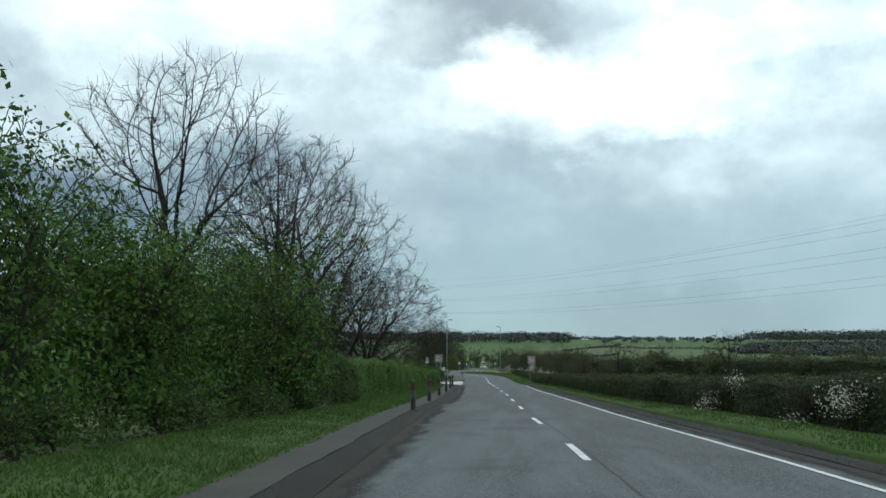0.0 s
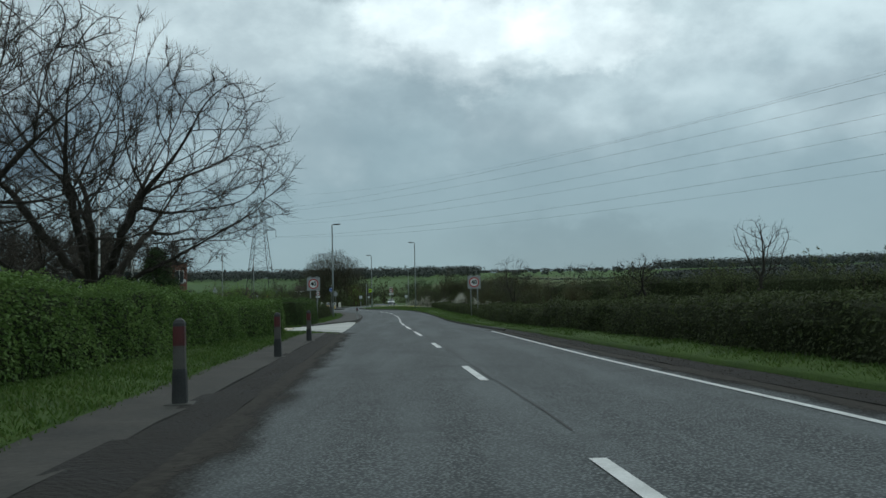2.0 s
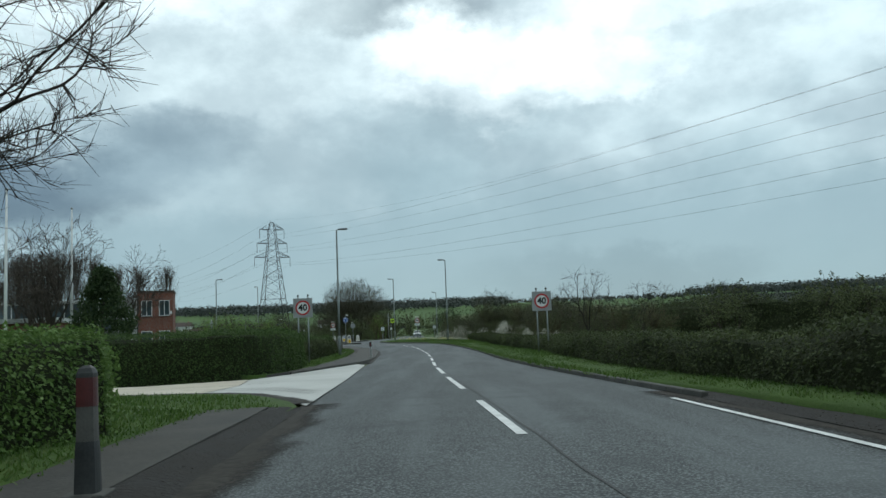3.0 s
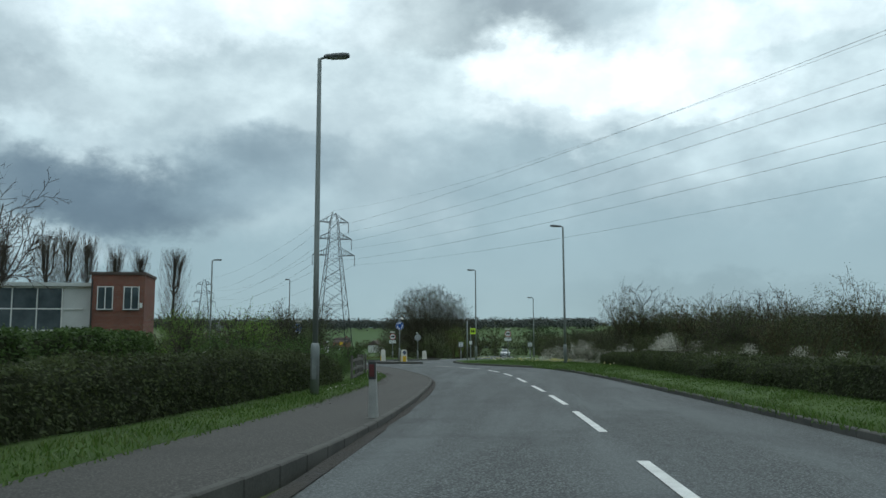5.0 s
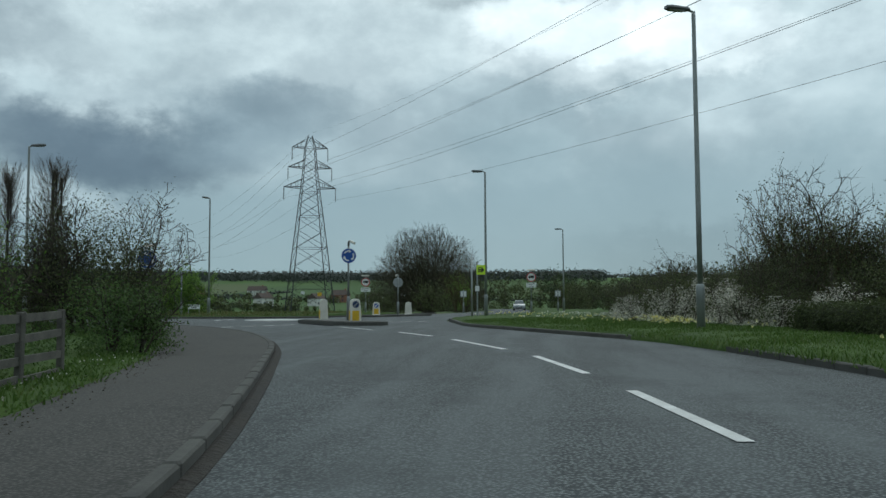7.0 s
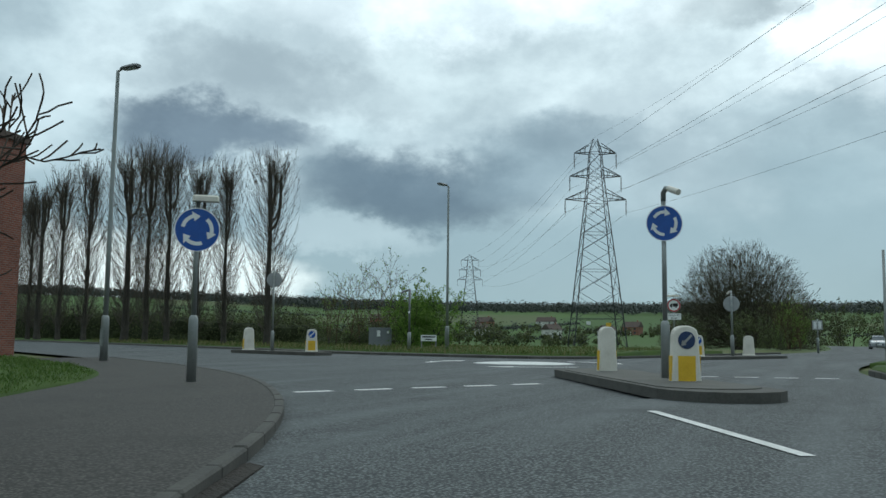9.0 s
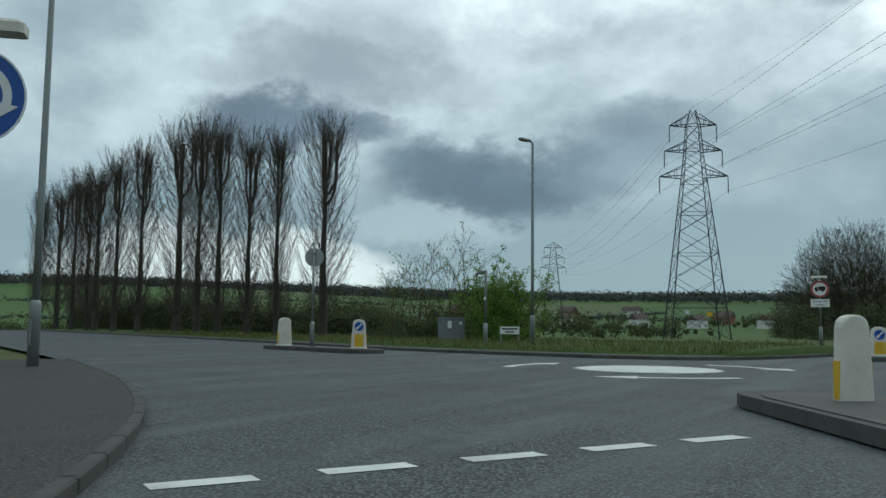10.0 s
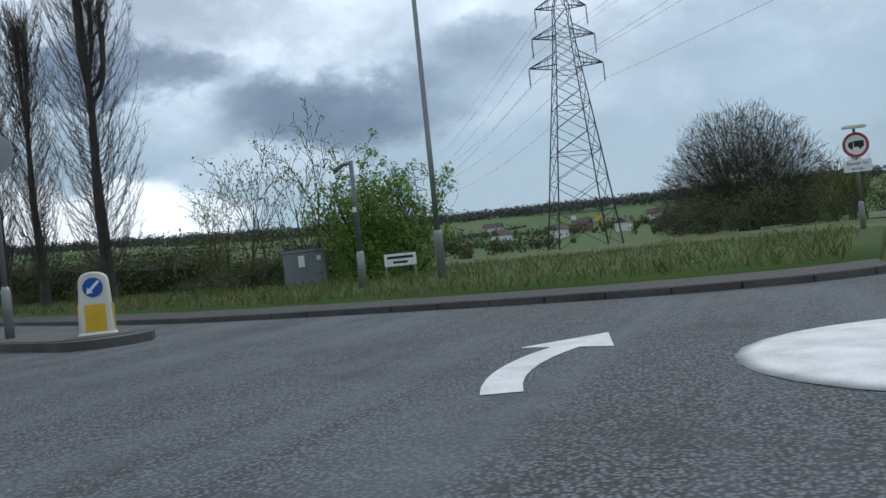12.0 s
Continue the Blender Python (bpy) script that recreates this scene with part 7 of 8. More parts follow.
# ---- corner bushes on the way to the roundabout ----
cb = shrub("corner_bush", "tall dark bush with arching bare shoots", 4.6, 2.0, 51, M_SCRUB, 0.042, 17000, fill=0.4, twigs=(10, 9, 6))
place(cb, -16.7, 138.7, 0)
again(cb, -20.4, 141.6, 140, 0.8, 0.75)
lb = shrub("pavement_shrub", "rounded dark green shrub behind the fence", 1.7, 1.3, 52, M_HEDGE_DARK, 0.042, 5200, twigs=(6, 5, 3))
place(lb, -12.2, 130.4, 0)
for x, y, s, t in ((-10.0, 116.3, 0.55, 20), (-10.3, 118.4, 0.58, 140), (-10.7, 120.6, 0.6, 260), (-10.9, 122.2, 0.55, 50), (-11.3, 124.0, 0.58, 170), (-11.6, 125.6, 0.6, 300)):
    again(lb, x, y, t, s, s)
for k, (x, y, s, t) in enumerate(((-12.9, 132.8, 0.85, 60), (-12.5, 126.8, 0.9, 100), (-11.9, 122.7, 0.8, 190), (-11.3, 119.4, 0.75, 250), (-14.2, 127.5, 1.3, 20), (-10.4, 113.0, 0.7, 10), (-10.7, 115.5, 0.7, 80), (-10.9, 117.6, 0.7, 150), (-12.3, 114.4, 1.0, 220), (-12.9, 117.8, 1.05, 290), (-13.2, 121.4, 1.1, 0), (-15.2, 118.5, 1.3, 70), (-15.6, 123.5, 1.35, 140), (-12.3, 124.7, 0.8, 300))):
    again(lb if k % 3 else low, x, y, t, s, s if k % 3 else s * 1.25)
sp = shrub("young_tree", "young tree in bright spring leaf", 4.2, 1.8, 53, M_SPRING, 0.06, 2600, fill=0.3, category="tree")
place(sp, -19.5, 136.5, 0)
for x, y, s, t in ((-22.5, 133, 1.0, 70), (-17.5, 131, 0.8, 130), (-25, 138, 1.0, 200), (-15.5, 124, 0.75, 33)):
    again(sp, x, y, t, s, s)

# ---- scrub along the verge and behind the hawthorn hedge ----
s1 = shrub("scrub_bush", "dark dense roadside scrub with a few fresh leaves", 5.2, 2.9, 61, M_SCRUB, 0.056, 11500, M_TWIG_RED, 0.45, twigs=(10, 8, 4))
s2 = shrub("scrub_bush", "dark dense scrub with bare twiggy tops", 4.8, 3.2, 62, M_SCRUB, 0.056, 11500, M_TWIG, 0.5, twigs=(10, 8, 4))
s3 = shrub("scrub_bush", "dark green dense thorn scrub", 5.4, 3.0, 63, M_HEDGE_R, 0.056, 11500, M_TWIG, 0.45, twigs=(10, 8, 4))
bl = shrub("blossom_bush", "thorn bush covered in white spring blossom", 2.6, 1.7, 64, M_SCRUB, 0.05, 2600, M_TWIG, 0.4, blossom=150, twigs=(7, 5, 3))
place(s1, 14.5, 151.5, 0, 1.0)
again(s1, 5.7, 148.4, 20, 0.84, 1.12)
again(s3, 6.6, 147.4, 140, 0.74, 0.86)
place(s2, 11.5, 142.5, 40, 1.0)
place(s3, 9.2, 133.0, 80, 0.72)
place(bl, 5.0, 139.6, 0, 0.95)
SCRUB = [(3, 16.5, 136, 1.0), (2, 15, 147, 1.1), (1, 13.2, 129, 0.95), (3, 10.6, 125.5, 0.75), (1, 8.9, 121, 0.62), (2, 25, 122, 0.9), (1, 18, 121, 0.85), (3, 35, 119, 0.9), (1, 14, 116, 0.7), (2, 11.6, 113, 0.6),
         (3, 9.8, 156, 0.9), (2, 7.0, 162, 0.75), (1, 4.8, 157, 0.6), (3, 2.0, 152.6, 0.62), (2, 0.9, 157.6, 0.5), (3, 3.4, 144.6, 0.55), (1, 8.2, 145.5, 1.0), (3, 12, 165, 0.9), (2, 9, 175, 0.8), (1, 13, 186, 0.9), (3, 12, 197, 0.8), (2, 16, 208, 0.9), (1, 20, 222, 1.0), (3, 9.5, 168, 0.6), (2, 24, 238, 1.1), (1, 14, 156, 1.1)]
# two long rows of scrub running away across the fields
row_rng = random.Random(8)
for line, step, size in (([(20, 128), (38, 122), (60, 106), (86, 85), (113, 52), (143, -2)], 6.6, 1.02), ([(30, 145), (52, 130), (75, 112), (88, 101)], 13.0, 1.2)):
    for k, p in enumerate(resample(line, step)):
        SCRUB.append((1 + (k * 2) % 3, p.x + row_rng.uniform(-1.2, 1.2), p.y + row_rng.uniform(-1.2, 1.2), size * row_rng.uniform(0.92, 1.08)))
far_kinds = [shrub("scrub_bush", "distant dark scrub with bare twiggy tops", 5.2, 3.1, 66 + k, M_SCRUB, 0.15, 2700, M_TWIG, 0.45, twigs=(4, 4, 2)) for k in range(3)]
for k, ob in enumerate(far_kinds):
    place(ob, 58 + 9 * k, 99 - 5 * k, 60 * k)
for k, (kind, x, y, s) in enumerate(SCRUB):
    near = 110 < y < 170 and x < 22
    again(((s1, s2, s3) if near else far_kinds)[kind - 1], x, y, 73 * k, s, s * (0.92 + 0.16 * ((k * 37) % 10) / 10) * (1 if x < 15 else 0.78 if near else 0.92))
for k, (x, y, s) in enumerate(((0.2, 149.8, 0.8), (1.0, 147.5, 0.9), (2.3, 144.6, 0.85), (2.4, 142.2, 0.7), (3.2, 146.2, 0.8), (1.4, 151.6, 0.75), (4.4, 133.5, 0.45), (3.6, 143.0, 0.6), (6.4, 120.8, 0.7), (8.2, 117.6, 0.65), (9.5, 115.8, 0.55), (3.5, 154.2, 0.6), (6.9, 138.0, 1.05), (-0.2, 155.6, 0.6), (6.6, 123.0, 0.6))):
    again(bl, x, y, 50 * k, s, s)
thin = crown_tree("thorn_tree", "thin leafless tree standing above the scrub", 6.2, 2.2, 65, low=1.8, fork=1.6, middle=0.5, n=340, girth=0.09, limbs=5, spray=2)
place(thin, 9.2, 102.0, 0, 0.86)
for x, y, t, s in ((26.5, 150, 90, 1.0), (31, 138, 10, 0.9), (22, 140, 0, 0.95), (44, 128, 200, 0.9), (6.2, 149.0, 100, 0.98), (13, 140, 210, 0.8), (12.5, 100, 300, 0.5)):
    again(thin, x, y, t, s, s)
# thin saplings growing up behind the hawthorn hedge
vase = crown_tree("thorn_sapling", "slender leafless sapling with upright stems behind the hedge", 10.6, 3.0, 67, low=3.0, fork=3.6, middle=0.62, n=420, girth=0.13, stems=((0.05, 0), (-0.2, 0.05), (0.2, -0.04), (-0.08, 0.12)), shape="vase", limbs=4, spray=2, thin=0.0165)
place(vase, 9.3, 33.3, 40, 0.33)
for x, y, t, sx, sz in ((11.0, 11.0, 130, 0.24, 0.31), (9.8, 20.3, 250, 0.2, 0.25), (9.0, 44.5, 80, 0.3, 0.3), (8.8, 55.4, 200, 0.42, 0.275)):
    again(vase, x, y, t, sx, sz)

# ---- poplars and young trees beyond the junction ----
def poplar(seed, h, r, spread):
    """A pollarded poplar: a straight trunk, a few sawn-off leaders and long thin shoots that curve up close to the stem."""
    rng, nrng = random.Random(seed), np.random.default_rng(seed)
    root = thing("poplar_tree", "tall leafless pollarded poplar with fine upright shoots", "tree", "row of poplars")
    trunk, shoots = Geo(), Geo()
    lean = rng.uniform(-0.012, 0.012)
    top = h * 0.92
    trunk.tube([(lean * z + 0.03 * math.sin(z), 0.03 * math.cos(z * 0.8), z) for z in (-0.15, 0.5, 1.5, 3, 4.5, 6, 7.5, top)], [r * k for k in (1.5, 1.12, 1.0, 0.9, 0.8, 0.66, 0.54, 0.44)], 10)
    leaders = [((lean * 3, 0, h * 0.3), (lean * top, 0, top))]
    for k in range(rng.randint(2, 4)):
        z, a = h * rng.uniform(0.56, 0.74), rng.uniform(0, 6.28)
        e = rng.uniform(0.35, 0.7) * spread / 1.1
        end = h * rng.uniform(0.84, 0.93)
        c, d = e * math.cos(a), e * math.sin(a)
        pts = [(lean * z, 0, z), (c * 0.55, d * 0.55, z + 0.45), (c * 0.9, d * 0.9, z + 1.1), (c, d, end)]
        trunk.tube(pts, [r * 0.42, r * 0.38, r * 0.36, r * 0.33], 7)
        leaders.append((pts[2], pts[3]))
    at, way = [], []

    def shoot(p, out, length, rise):
        """One long shoot leaving sideways and turning upright."""
        w, q = (out + Vector((0, 0, rise))).normalized(), p.copy()
        pts, m = [q.copy()], 6
        for k in range(m):
            w = (w + Vector((0, 0, 0.30)) + Vector((rng.gauss(0, 0.07), rng.gauss(0, 0.07), 0))).normalized()
            q = q + w * (length / m)
            pts.append(q.copy())
            for _ in range(3):
                at.append(tuple(q))
                way.append(tuple(w + Vector((rng.gauss(0, 0.3), rng.gauss(0, 0.3), 0.25))))
        shoots.tube(pts, [0.016 - 0.0017 * k for k in range(m + 1)], 3, cap=False)
    for k in range(270):
        z = h * (0.05 + 0.86 * (k + rng.random()) / 270)
        a = k * 2.39996 + rng.uniform(-0.5, 0.5)
        wide = spread * (0.8 + 0.6 * min(z / (h * 0.4), 1)) * rng.uniform(0.35, 1.2)
        out = Vector((math.cos(a), math.sin(a), 0))
        shoot(Vector((lean * z, 0, z)) + out * r * 0.5, out, min(1.25 + 1.1 * wide, (h * 1.03 - z) * rng.uniform(0.85, 1.1)), 0.55 / max(wide, 0.35))
    for p, q in leaders:
        p, q = Vector(p), Vector(q)
        for k in range(11):
            a = rng.uniform(0, 6.28)
            out = Vector((math.cos(a), math.sin(a), 0))
            b = p.lerp(q, 0.4 + 0.6 * rng.random())
            shoot(b, out, min(1.4 * rng.uniform(0.6, 1.2), (h * 1.03 - b.z) * rng.uniform(0.8, 1.1)), rng.uniform(0.7, 2.4))
    part("trunk", trunk, M_BARK, root, "dark blunt trunk")
    part("shoot_sheath", shoots, M_TWIG_POP, root, "upright bare shoots")
    tagged(part("twig_spray", quad_mesh("twig_spray", twig_quads(np.array(at), np.array(way), 0.55, 0.0075, nrng), M_TWIG_POP), root, "finest outer twigs"), kind="stuff")
    return root


pops = [poplar(71, 13.2, 0.24, 1.35), poplar(72, 13.3, 0.18, 0.8), poplar(73, 13.8, 0.19, 0.9)]
place(pops[0], -45.2, 184.6, 0, 1.0)
place(pops[1], -50.4, 186.4, 40, 1.0)
place(pops[2], -54.5, 188.1, 80, 1.02)
for k, (x, y, s) in enumerate(((-59.2, 190.0, 1.18), (-62.8, 191.4, 1.22), (-66.6, 192.9, 1.27), (-75.4, 196.4, 1.28), (-81.8, 198.9, 1.25), (-87.6, 201.2, 1.25), (-90, 202, 1.2),
                               (-95.6, 204.4, 1.25), (-102, 207, 1.25), (-110, 210, 1.25))):
    again(pops[(k + 1) % 3], x, y, 57 * k, s, s)
sap = bare_tree("sapling", "young multi-stemmed tree breaking into pale green leaf", SAPLING, 3.1, 0.05, 74, (0, 0), M_TWIG_RED, M_SPRING, 0.055)
place(sap, -35.9, 184.8, 0, 1.12)
for x, y, t, s in ((-38.0, 183.6, 70, 1.02), (-38.8, 182.4, 140, 0.72), (-36.9, 185.6, 280, 0.98), (-39.8, 184.8, 20, 0.85), (-37.2, 183.4, 200, 0.85), (-42.5, 188, 320, 0.8)):
    again(sap, x, y, t, s, s)
gt = shrub("hawthorn_tree", "rounded small tree in fresh green leaf", 4.9, 2.2, 75, M_SPRING, 0.085, 20000, fill=0.2, category="tree", more=1.0, twigs=(7, 5, 3))
place(gt, -33.3, 184.2, 0, 0.92)
us = shrub("undergrowth", "low tangled green and brown undergrowth", 1.5, 1.6, 76, M_HEDGE_R, 0.09, 1500, M_TWIG_RED, stems=False)
place(us, -37, 184, 0, 0.8)
for k in range(34):
    x = -33 - k * 2.1
    again(us, x + random.uniform(-0.8, 0.8), 183.6 + max(0, -36 - x) * 0.42 + random.uniform(-0.8, 3.5), 61 * k, random.uniform(0.7, 1.15), random.uniform(0.5, 0.95))
for k in range(22):
    again(far_kinds[k % 3], -46 - k * 4.2, 206 + k * 1.6 + random.uniform(-4, 8), 83 * k, random.uniform(0.7, 1.0), random.uniform(0.6, 0.95))

# ---- the wide willow-like dome and its neighbours by the northern road ----
def dome_tree(x, y, h, r, seed):
    """Many stems fan out from the foot and end on an even dome."""
    rng = random.Random(seed)
    root = thing("dome_tree", "broad dome-shaped leafless tree with dense brown twigs", "tree", "", Matrix.Translation((x, y, gz(y) - 0.5)))
    wood, tips = Geo(), []
    for k in range(130):
        a, e = k * 2.39996, math.asin(0.03 + 0.97 * (k + 0.5) / 130)
        d = Vector((math.cos(a) * math.cos(e) * r, math.sin(a) * math.cos(e) * r, math.sin(e) * h))
        n = d.length * rng.uniform(0.82, 0.92)
        s = rng.uniform(0, 1.2)
        grow(wood, tips, Vector((s * math.cos(a), s * math.sin(a), 0.2)), d, n, 0.11, 1, DOME, rng)
    part("crown", wood, M_TWIG_PALE, root)
    nrng = np.random.default_rng(seed)
    u = nrng.normal(size=(46000, 3))
    u[:, 2] = np.abs(u[:, 2])
    u /= np.linalg.norm(u, axis=1)[:, None]
    lump = np.array([noise.noise(Vector(tuple(q * 3.0))) + 0.6 * noise.noise(Vector(tuple(q * 8.0))) for q in u])[:, None]
    c = u * nrng.uniform(0.3, 0.97, size=(46000, 1)) ** 0.6 * (1 + 0.13 * lump) * np.array([r, r, h])
    tagged(part("twig_spray", quad_mesh("twig_spray", twig_quads(c, u + np.array([0, 0, 0.25]), 0.7, 0.015, nrng), M_TWIG_PALE), root, "dense fine twigs"), kind="stuff")
    part("trunk", Geo().lathe([(1.5, -0.3), (1.2, 0.4), (0.8, 0.9), (0.3, 1.1)], 12), M_BARK, root, "low many-stemmed foot")
    return root


dome_tree(-24.6, 281, 16.8, 12.0, 81)
yt = shrub("budding_tree", "slim tree in yellow-green bud", 6.5, 2.4, 82, M_SPRING, 0.10, 1100, M_TWIG_RED, 0.3, "tree")
place(yt, -14.6, 236, 0)
for x, y, s, t in ((-15.4, 254, 0.95, 60), (1.5, 262, 0.8, 110)):
    again(yt, x, y, t, s, s)
dk = shrub("evergreen_tree", "dark evergreen tree beside the far road", 10.0, 4.0, 83, M_CONIFER, 0.22, 4200, M_BARK, 0.3, "tree", twigs=(6, 4, 3))
place(dk, 2.4, 303, 0, 0.95)
again(dk, 10, 316, 90, 0.8, 0.8)
again(dk, -126, 449, 200, 0.5, 0.85, 4.5)
for k, (x, y, s) in enumerate(((-27, 242, 0.8), (-30, 250, 0.7), (-16.5, 230, 0.5), (-24, 231, 0.45), (3, 262, 1.0), (-17, 262, 0.8), (2, 275, 1.2), (5, 283, 1.2), (2.5, 246, 0.7), (10, 262, 1.1), (-9, 316, 1.6), (-2, 312, 1.5), (-16, 312, 1.5), (0.5, 232, 0.5), (6, 170, 0.62), (7.5, 180, 0.7), (7, 190, 0.75), (9, 200, 0.85), (8, 212, 0.85), (10, 225, 0.95), (9, 240, 1.0), (12, 250, 1.1), (14, 232, 1.1), (16, 178, 1.0), (18, 192, 1.05), (11, 172, 0.8), (21, 205, 1.15), (5.5, 200, 0.6), (6, 222, 0.7), (16, 275, 1.2), (28, 290, 1.3), (-22, 262, 1.1))):
    again(far_kinds[k % 3], x, y, 41 * k, s, s)

# ---- distance: hedgerows, gardens and the wooded ridge ----
def clump_field(name, label, spots, size, per, leaf, mat, seed, kind="stuff", category="woodland"):
    """Many far trees as ragged clumps of large leaf sprays, one mesh. spots: x, y, height rows."""
    nrng = np.random.default_rng(seed)
    P, way = [], []
    for x, y, h in spots:
        u = nrng.normal(size=(per, 3))
        u /= np.linalg.norm(u, axis=1)[:, None]
        c = u * nrng.uniform(0.3, 1, size=(per, 1)) * np.array([size * h * 0.45, size * h * 0.45, h * 0.5])
        c[:, 2] += h * 0.5
        P.append(c + np.array([x, y, land(x, y) - 0.3]))
        way.append(u + np.array([0, 0, 0.5]))
    ob = new(name, quad_mesh(name, leaf_quads(np.concatenate(P), leaf, nrng, np.concatenate(way), 0.35), mat))
    return tagged(ob, label, category, kind=kind)


rng = random.Random(5)
ridge, rows, village = [], [], []
for k in range(5600):
    az = radians(rng.uniform(-42, 88))
    r = rng.uniform(980, 1440)
    x, y = -10 - r * math.sin(az), 140 + r * math.cos(az)
    open_hill = -18 < math.degrees(az) < -5
    if open_hill and rng.random() > 0.22:
        continue
    if noise.noise(Vector((az * 3.0, 1.7, 0))) > -0.95 + 0.85 * (1440 - r) / 460 - 0.1:
        ridge.append((x, y, rng.uniform(4, 8) if open_hill else rng.uniform(11, 16)))
for k in range(900):
    az = radians(rng.uniform(-44, -5))
    r = rng.uniform(640, 880)
    if math.degrees(az) < -18 - 10 * rng.random() ** 2 and r > 700 + 200 * noise.noise(Vector((az * 9, 0.5, 0))):
        ridge.append((-10 - r * math.sin(az), 140 + r * math.cos(az), rng.uniform(5, 8)))
for line in range(26):
    az0, r0 = radians(rng.uniform(-40, 80)), rng.uniform(430, 1150)
    ang = az0 + math.pi / 2 + rng.choice((0.15, -0.2, 1.2))
    x, y = -10 - r0 * math.sin(az0), 140 + r0 * math.cos(az0)
    for k in range(rng.randint(40, 90)):
        rows.append((x, y, rng.uniform(2.0, 3.6) if rng.random() < 0.88 else rng.uniform(6, 10)))
        x += -math.sin(ang) * rng.uniform(1.6, 2.8)
        y += math.cos(ang) * rng.uniform(1.6, 2.8)
for k in range(110):
    village.append((rng.uniform(-230, -25), rng.uniform(470, 560), rng.uniform(3, 7)))
for k in range(110):
    village.append((rng.uniform(40, 330), rng.uniform(230, 460), rng.uniform(3.0, 5.5)))
near_trees = []
for k in range(170):
    near_trees.append((rng.uniform(-260, -60), rng.uniform(238, 330), rng.uniform(3.0, 5.5)))
for k in range(26):
    cx, cy, big = rng.uniform(-215, -40), rng.uniform(405, 520), rng.uniform(3.0, 7.5)
    for j in range(7):
        village.append((cx + rng.gauss(0, 7), cy + rng.gauss(0, 5), big * rng.uniform(0.6, 1.15)))
for k in range(2300):
    az = radians(-19 - 26 * rng.random())
    r = rng.uniform(720, 880)
    ridge.append((-10 - r * math.sin(az), 140 + r * math.cos(az), rng.uniform(4.5, 6.5)))
clump_field("ridge_wood", "dark continuous woodland along the far ridge", ridge, 2.2, 28, 1.7, M_FARWOOD_HAZED, 91)
clump_field("field_hedgerows", "dark hedgerows dividing the distant fields", rows, 2.2, 14, 0.8, M_FARWOOD_HAZED, 92)
clump_field("field_scrub", "brown scrub and small trees in the near fields", near_trees, 1.1, 170, 0.3, M_SCRUB, 94)
village = [(-13 + 1.45 * (x + 13), 145 + 1.45 * (y - 145), h) if x < 0 else (x, y, h) for x, y, h in village]
clump_field("village_trees", "garden trees between the distant houses", village, 0.9, 80, 0.6, M_SCRUB, 93)

# ---- grass and flowers ----
tufts("verge_grass", "mown grass blades on the verge below the hedge", widening(-28, 60, 1.25, 1.6), edge_line(LEFT_EDGE, -28, 60, 4.0), 2.0, 300, 0.062, 101, lift=0.135, hump=0.13, span=0.85)
tufts("verge_grass", "longer grass blades on the verge along the road", [*edge_line(RIGHT_EDGE, -20, 58, -0.7, 8.0), *edge_line(RIGHT_EDGE, 66, 138, -0.3, 8.0), (-4.8, 145.3), (-6.6, 150), (-7.7, 155)],
      [(9.6, -20), (8.8, 0), (8.25, 20), (8.1, 36), (7.5, 58), (6.8, 80), (6.2, 98), (5.5, 114), (4.6, 124), (3.6, 135), (1.2, 146), (-2.5, 156)], 2.0, 300, 0.078, 102, hump=0.13, span=0.84)
tufts("verge_grass", "grass blades on the corner strip behind the pavement", [(p[0] - 0.05, p[1]) for p in PAVE_OUT[1:]], [(-8.0, 84), (-8.2, 93), (-8.5, 101), (-8.7, 106), (-8.9, 111), (-9.3, 117), (-10.2, 122), (-12.0, 129), (-14.6, 133.5), (-18.2, 138.5), (-21.4, 143), (-24.6, 147.4), (-28, 150.5), (-34, 154)],
      2.0, 170, 0.08, 103)
tufts("meadow_grass", "rough grass beyond the junction", [(-70, 191.5), (-56, 185.8), (-43, 180), (-36, 176.4), (-31, 174.5), (-26, 173), (-20, 173.5)], [(-70, 200), (-56, 195), (-46, 193), (-38, 192), (-30, 192), (-25, 192), (-18.5, 190)], 2.5, 34, 0.26, 104, M_MEADOW)


def daffodils(spots, seed, petal=M_DAFF, label="clump of yellow daffodils flowering in the grass"):
    nrng = np.random.default_rng(seed)
    k = 0
    for x, y, n in spots:
        n = max(5, int(n * 0.6))
        root = thing("daffodil_clump", label, "flowers", "daffodils on the verge", Matrix.Translation((x, y, gz(y) + 0.14)))
        base = nrng.normal(size=(n, 2)) * 0.33
        g = Geo()
        heads = []
        for bx, by in base:
            h = nrng.uniform(0.2, 0.34)
            g.tube([(bx, by, -0.05), (bx + 0.02, by, h)], 0.006, 3, False)
            heads.append((bx + 0.02, by, h))
        tagged(part("greenery", g, M_BLADE, root), kind="stuff")
        petals = part("bloom", quad_mesh("bloom", leaf_quads(np.repeat(np.array(heads), 5, axis=0) + nrng.normal(size=(n * 5, 3)) * 0.014, 0.034, nrng), petal), root, "petals")
        tagged(petals, kind="stuff")
        k += 1


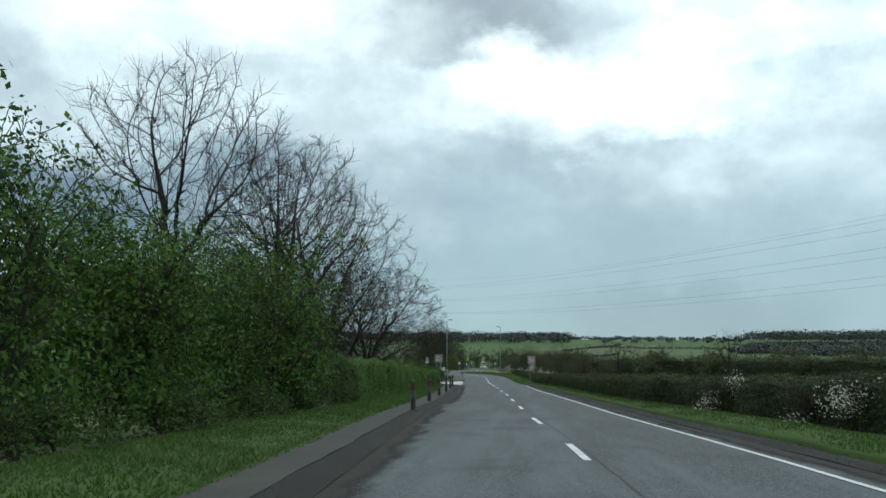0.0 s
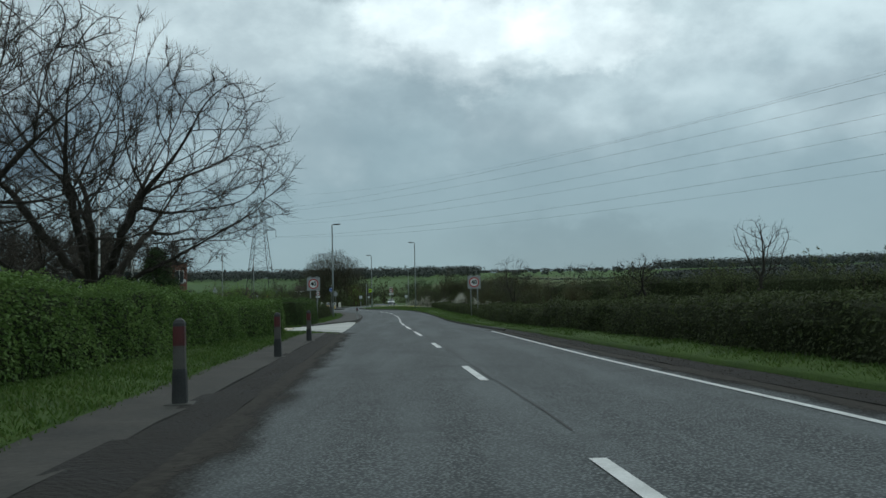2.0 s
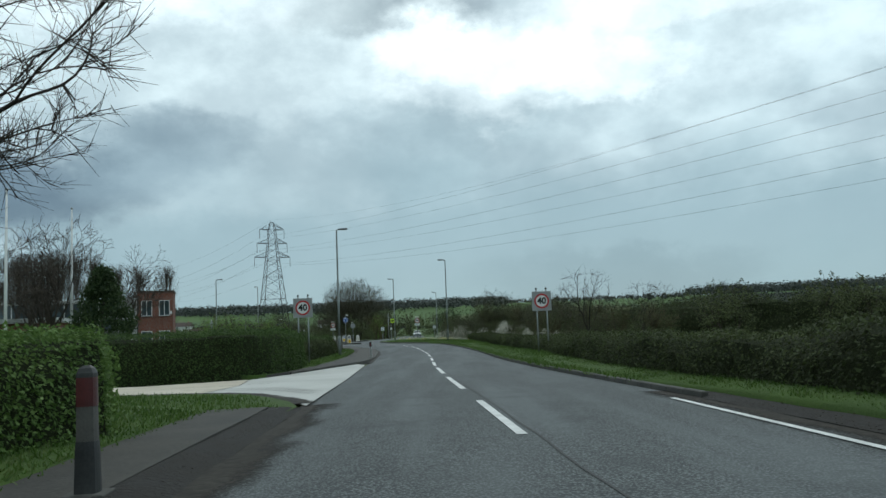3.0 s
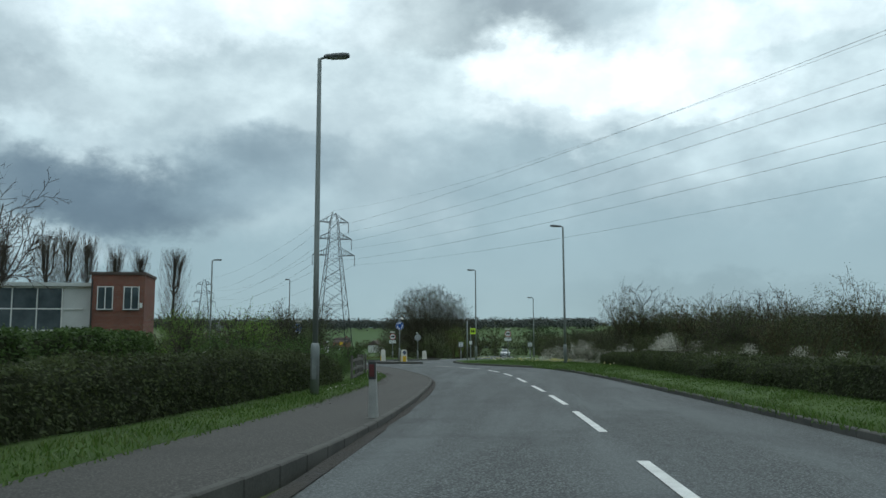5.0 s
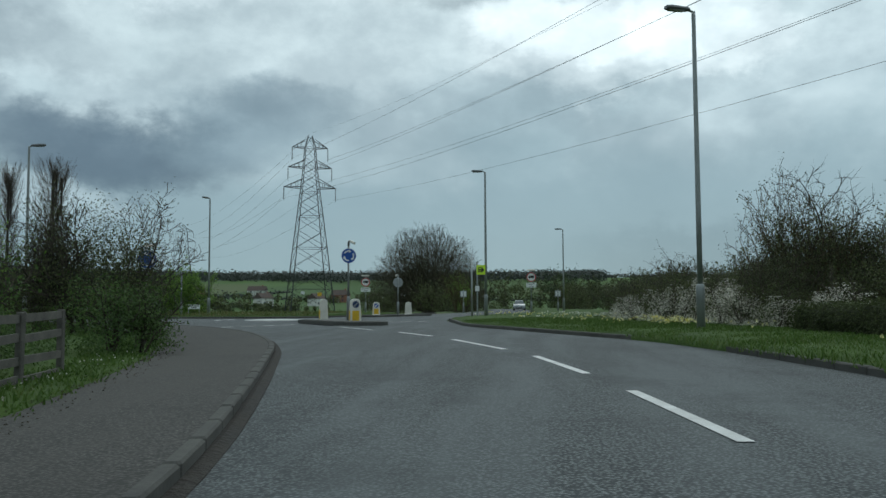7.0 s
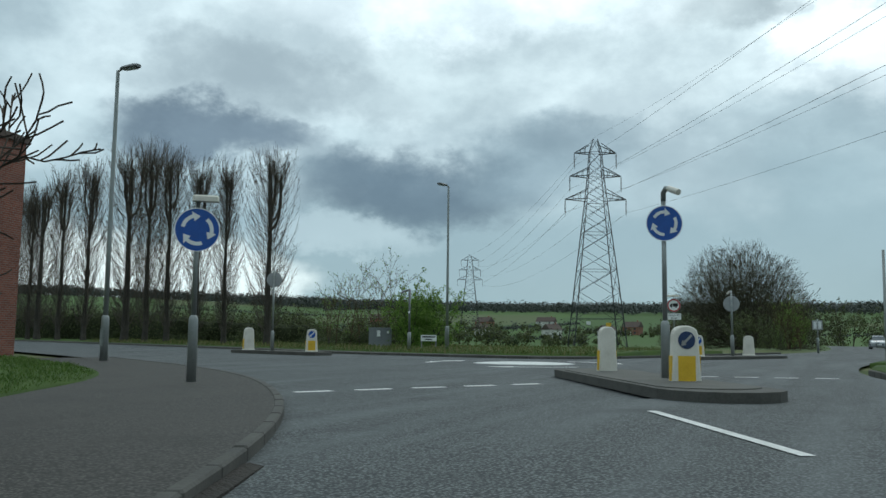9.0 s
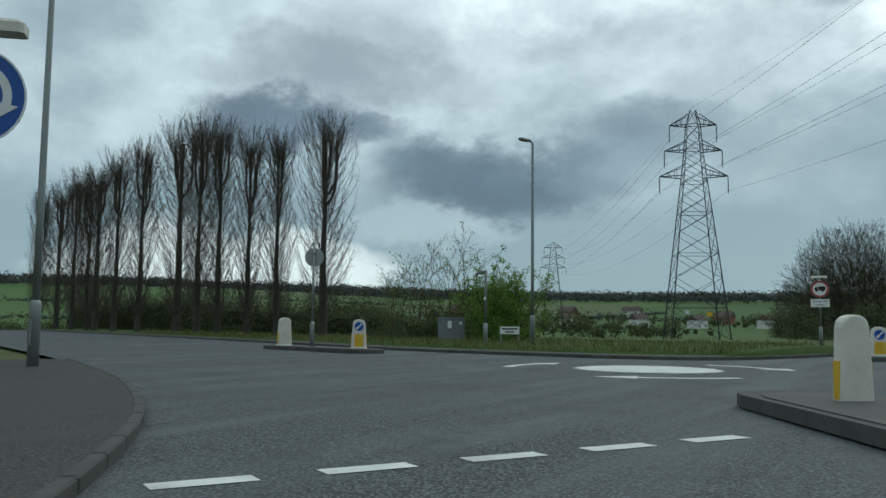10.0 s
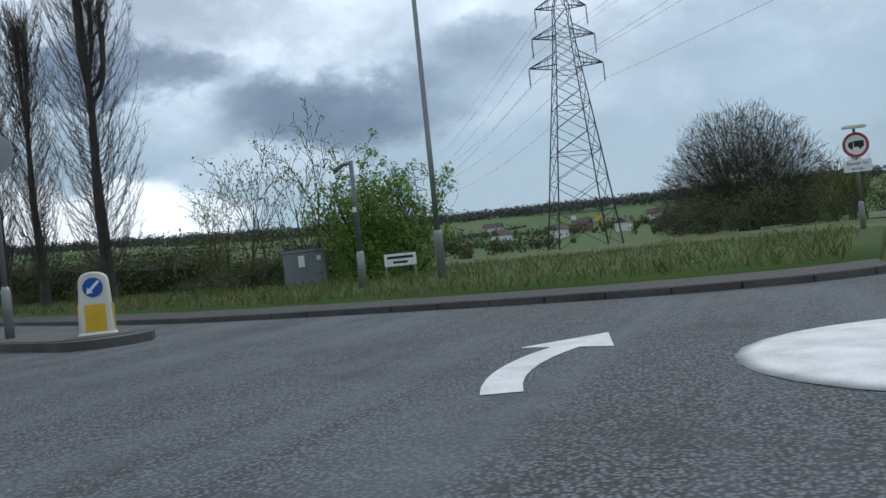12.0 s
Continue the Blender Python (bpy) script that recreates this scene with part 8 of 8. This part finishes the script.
daffodils([(-0.6, 141.5, 16), (-1.6, 143.2, 18), (0.4, 144.4, 14), (-2.6, 146.8, 16), (-0.4, 147.2, 22), (-3.5, 149.6, 14), (-1.8, 151.4, 18), (-4.6, 153.2, 14), (-3.2, 155.4, 16), (-5.4, 157.5, 12), (-4.2, 160.2, 18), (-6.3, 161.8, 12),
           (-5.0, 165.0, 14), (-6.2, 169.5, 12), (1.2, 137.6, 10), (2.0, 131.4, 7), (-7.2, 164.0, 10), (1.0, 149.0, 18), (-0.8, 153.6, 16)], 7)
daffodils([(-0.35 + 0.06 * k, 145.6 - 0.62 * k, 26) for k in range(9)], 8)
daffodils([(-1.8, 155.3, 30), (-1.35, 155.7, 34), (-0.9, 156.1, 30), (-0.5, 156.4, 24), (-2.5, 161.0, 26), (-2.9, 160.6, 20), (-4.4, 152.6, 10)], 9, M_PALEDAFF, "clump of pale cream daffodils flowering in the grass")

# ---- grit and dead leaves where the grass meets the road ----
tufts("gutter_litter", "dark leaf litter and grit along the road edge", edge_line(RIGHT_EDGE, -20, 58, 0.12, 8.0), edge_line(RIGHT_EDGE, -20, 58, -0.9, 8.0), 2.0, 60, 0.012, 111, M_LITTER, lift=0.05)
tufts("gutter_litter", "dark leaf litter and grit beside the footway kerb", edge_line(LEFT_EDGE, -10, 60, 0.02), edge_line(LEFT_EDGE, -10, 60, 0.55), 2.0, 50, 0.007, 112, M_LITTER, lift=0.04)
tufts("verge_grass", "grass creeping over the edge of the footway", widening(-20, 60, 1.12, 1.42), widening(-20, 60, 1.4, 1.7), 1.0, 150, 0.05, 113, lift=0.10)
tufts("verge_grass", "grass blades on the corner beside the driveway", [(-3.4, 60.8), (-4.45, 64.2), (-5.25, 65.6), (-6.4, 66.5), (-8.4, 67.0)], [(-5.2, 59), (-6.4, 60.5), (-7.6, 61.5), (-9, 62.5), (-11, 64)], 1.0, 90, 0.08, 114, lift=0.05)
tufts("gutter_litter", "loose grit and leaf crumbs at the carriageway edge", edge_line(LEFT_EDGE, -20, 61, -0.42), edge_line(LEFT_EDGE, -20, 61, -0.02), 2.0, 16, 0.004, 115, M_LITTER, lift=0.035)
tufts("verge_grass", "grass overhanging the kerb of the verge", edge_line(RIGHT_EDGE, 64, 138, 0.02, 8.0), edge_line(RIGHT_EDGE, 64, 138, -0.4, 8.0), 2.0, 120, 0.13, 116, lift=0.10)
tufts("verge_grass", "grass creeping over the edge of the pavement", [(p[0] + 0.22, p[1]) for p in PAVE_OUT[1:12]], [(p[0] - 0.1, p[1]) for p in PAVE_OUT[1:12]], 1.0, 90, 0.07, 117, lift=0.10)
tufts("fallen_petals", "white petals scattered along the pavement edge", [(p[0] + 0.12, p[1]) for p in PAVE_OUT[4:10]], [(p[0] - 0.7, p[1]) for p in PAVE_OUT[4:10]], 1.0, 7, 0.02, 118, M_BLOSSOM, lift=0.19)
tufts("leaf_litter", "brown leaf litter on the pavement below the bushes", [(p[0] + 0.5, p[1]) for p in PAVE_OUT[3:12]], [(p[0] - 0.1, p[1]) for p in PAVE_OUT[3:12]], 1.0, 60, 0.012, 119, M_LITTER, lift=0.125)
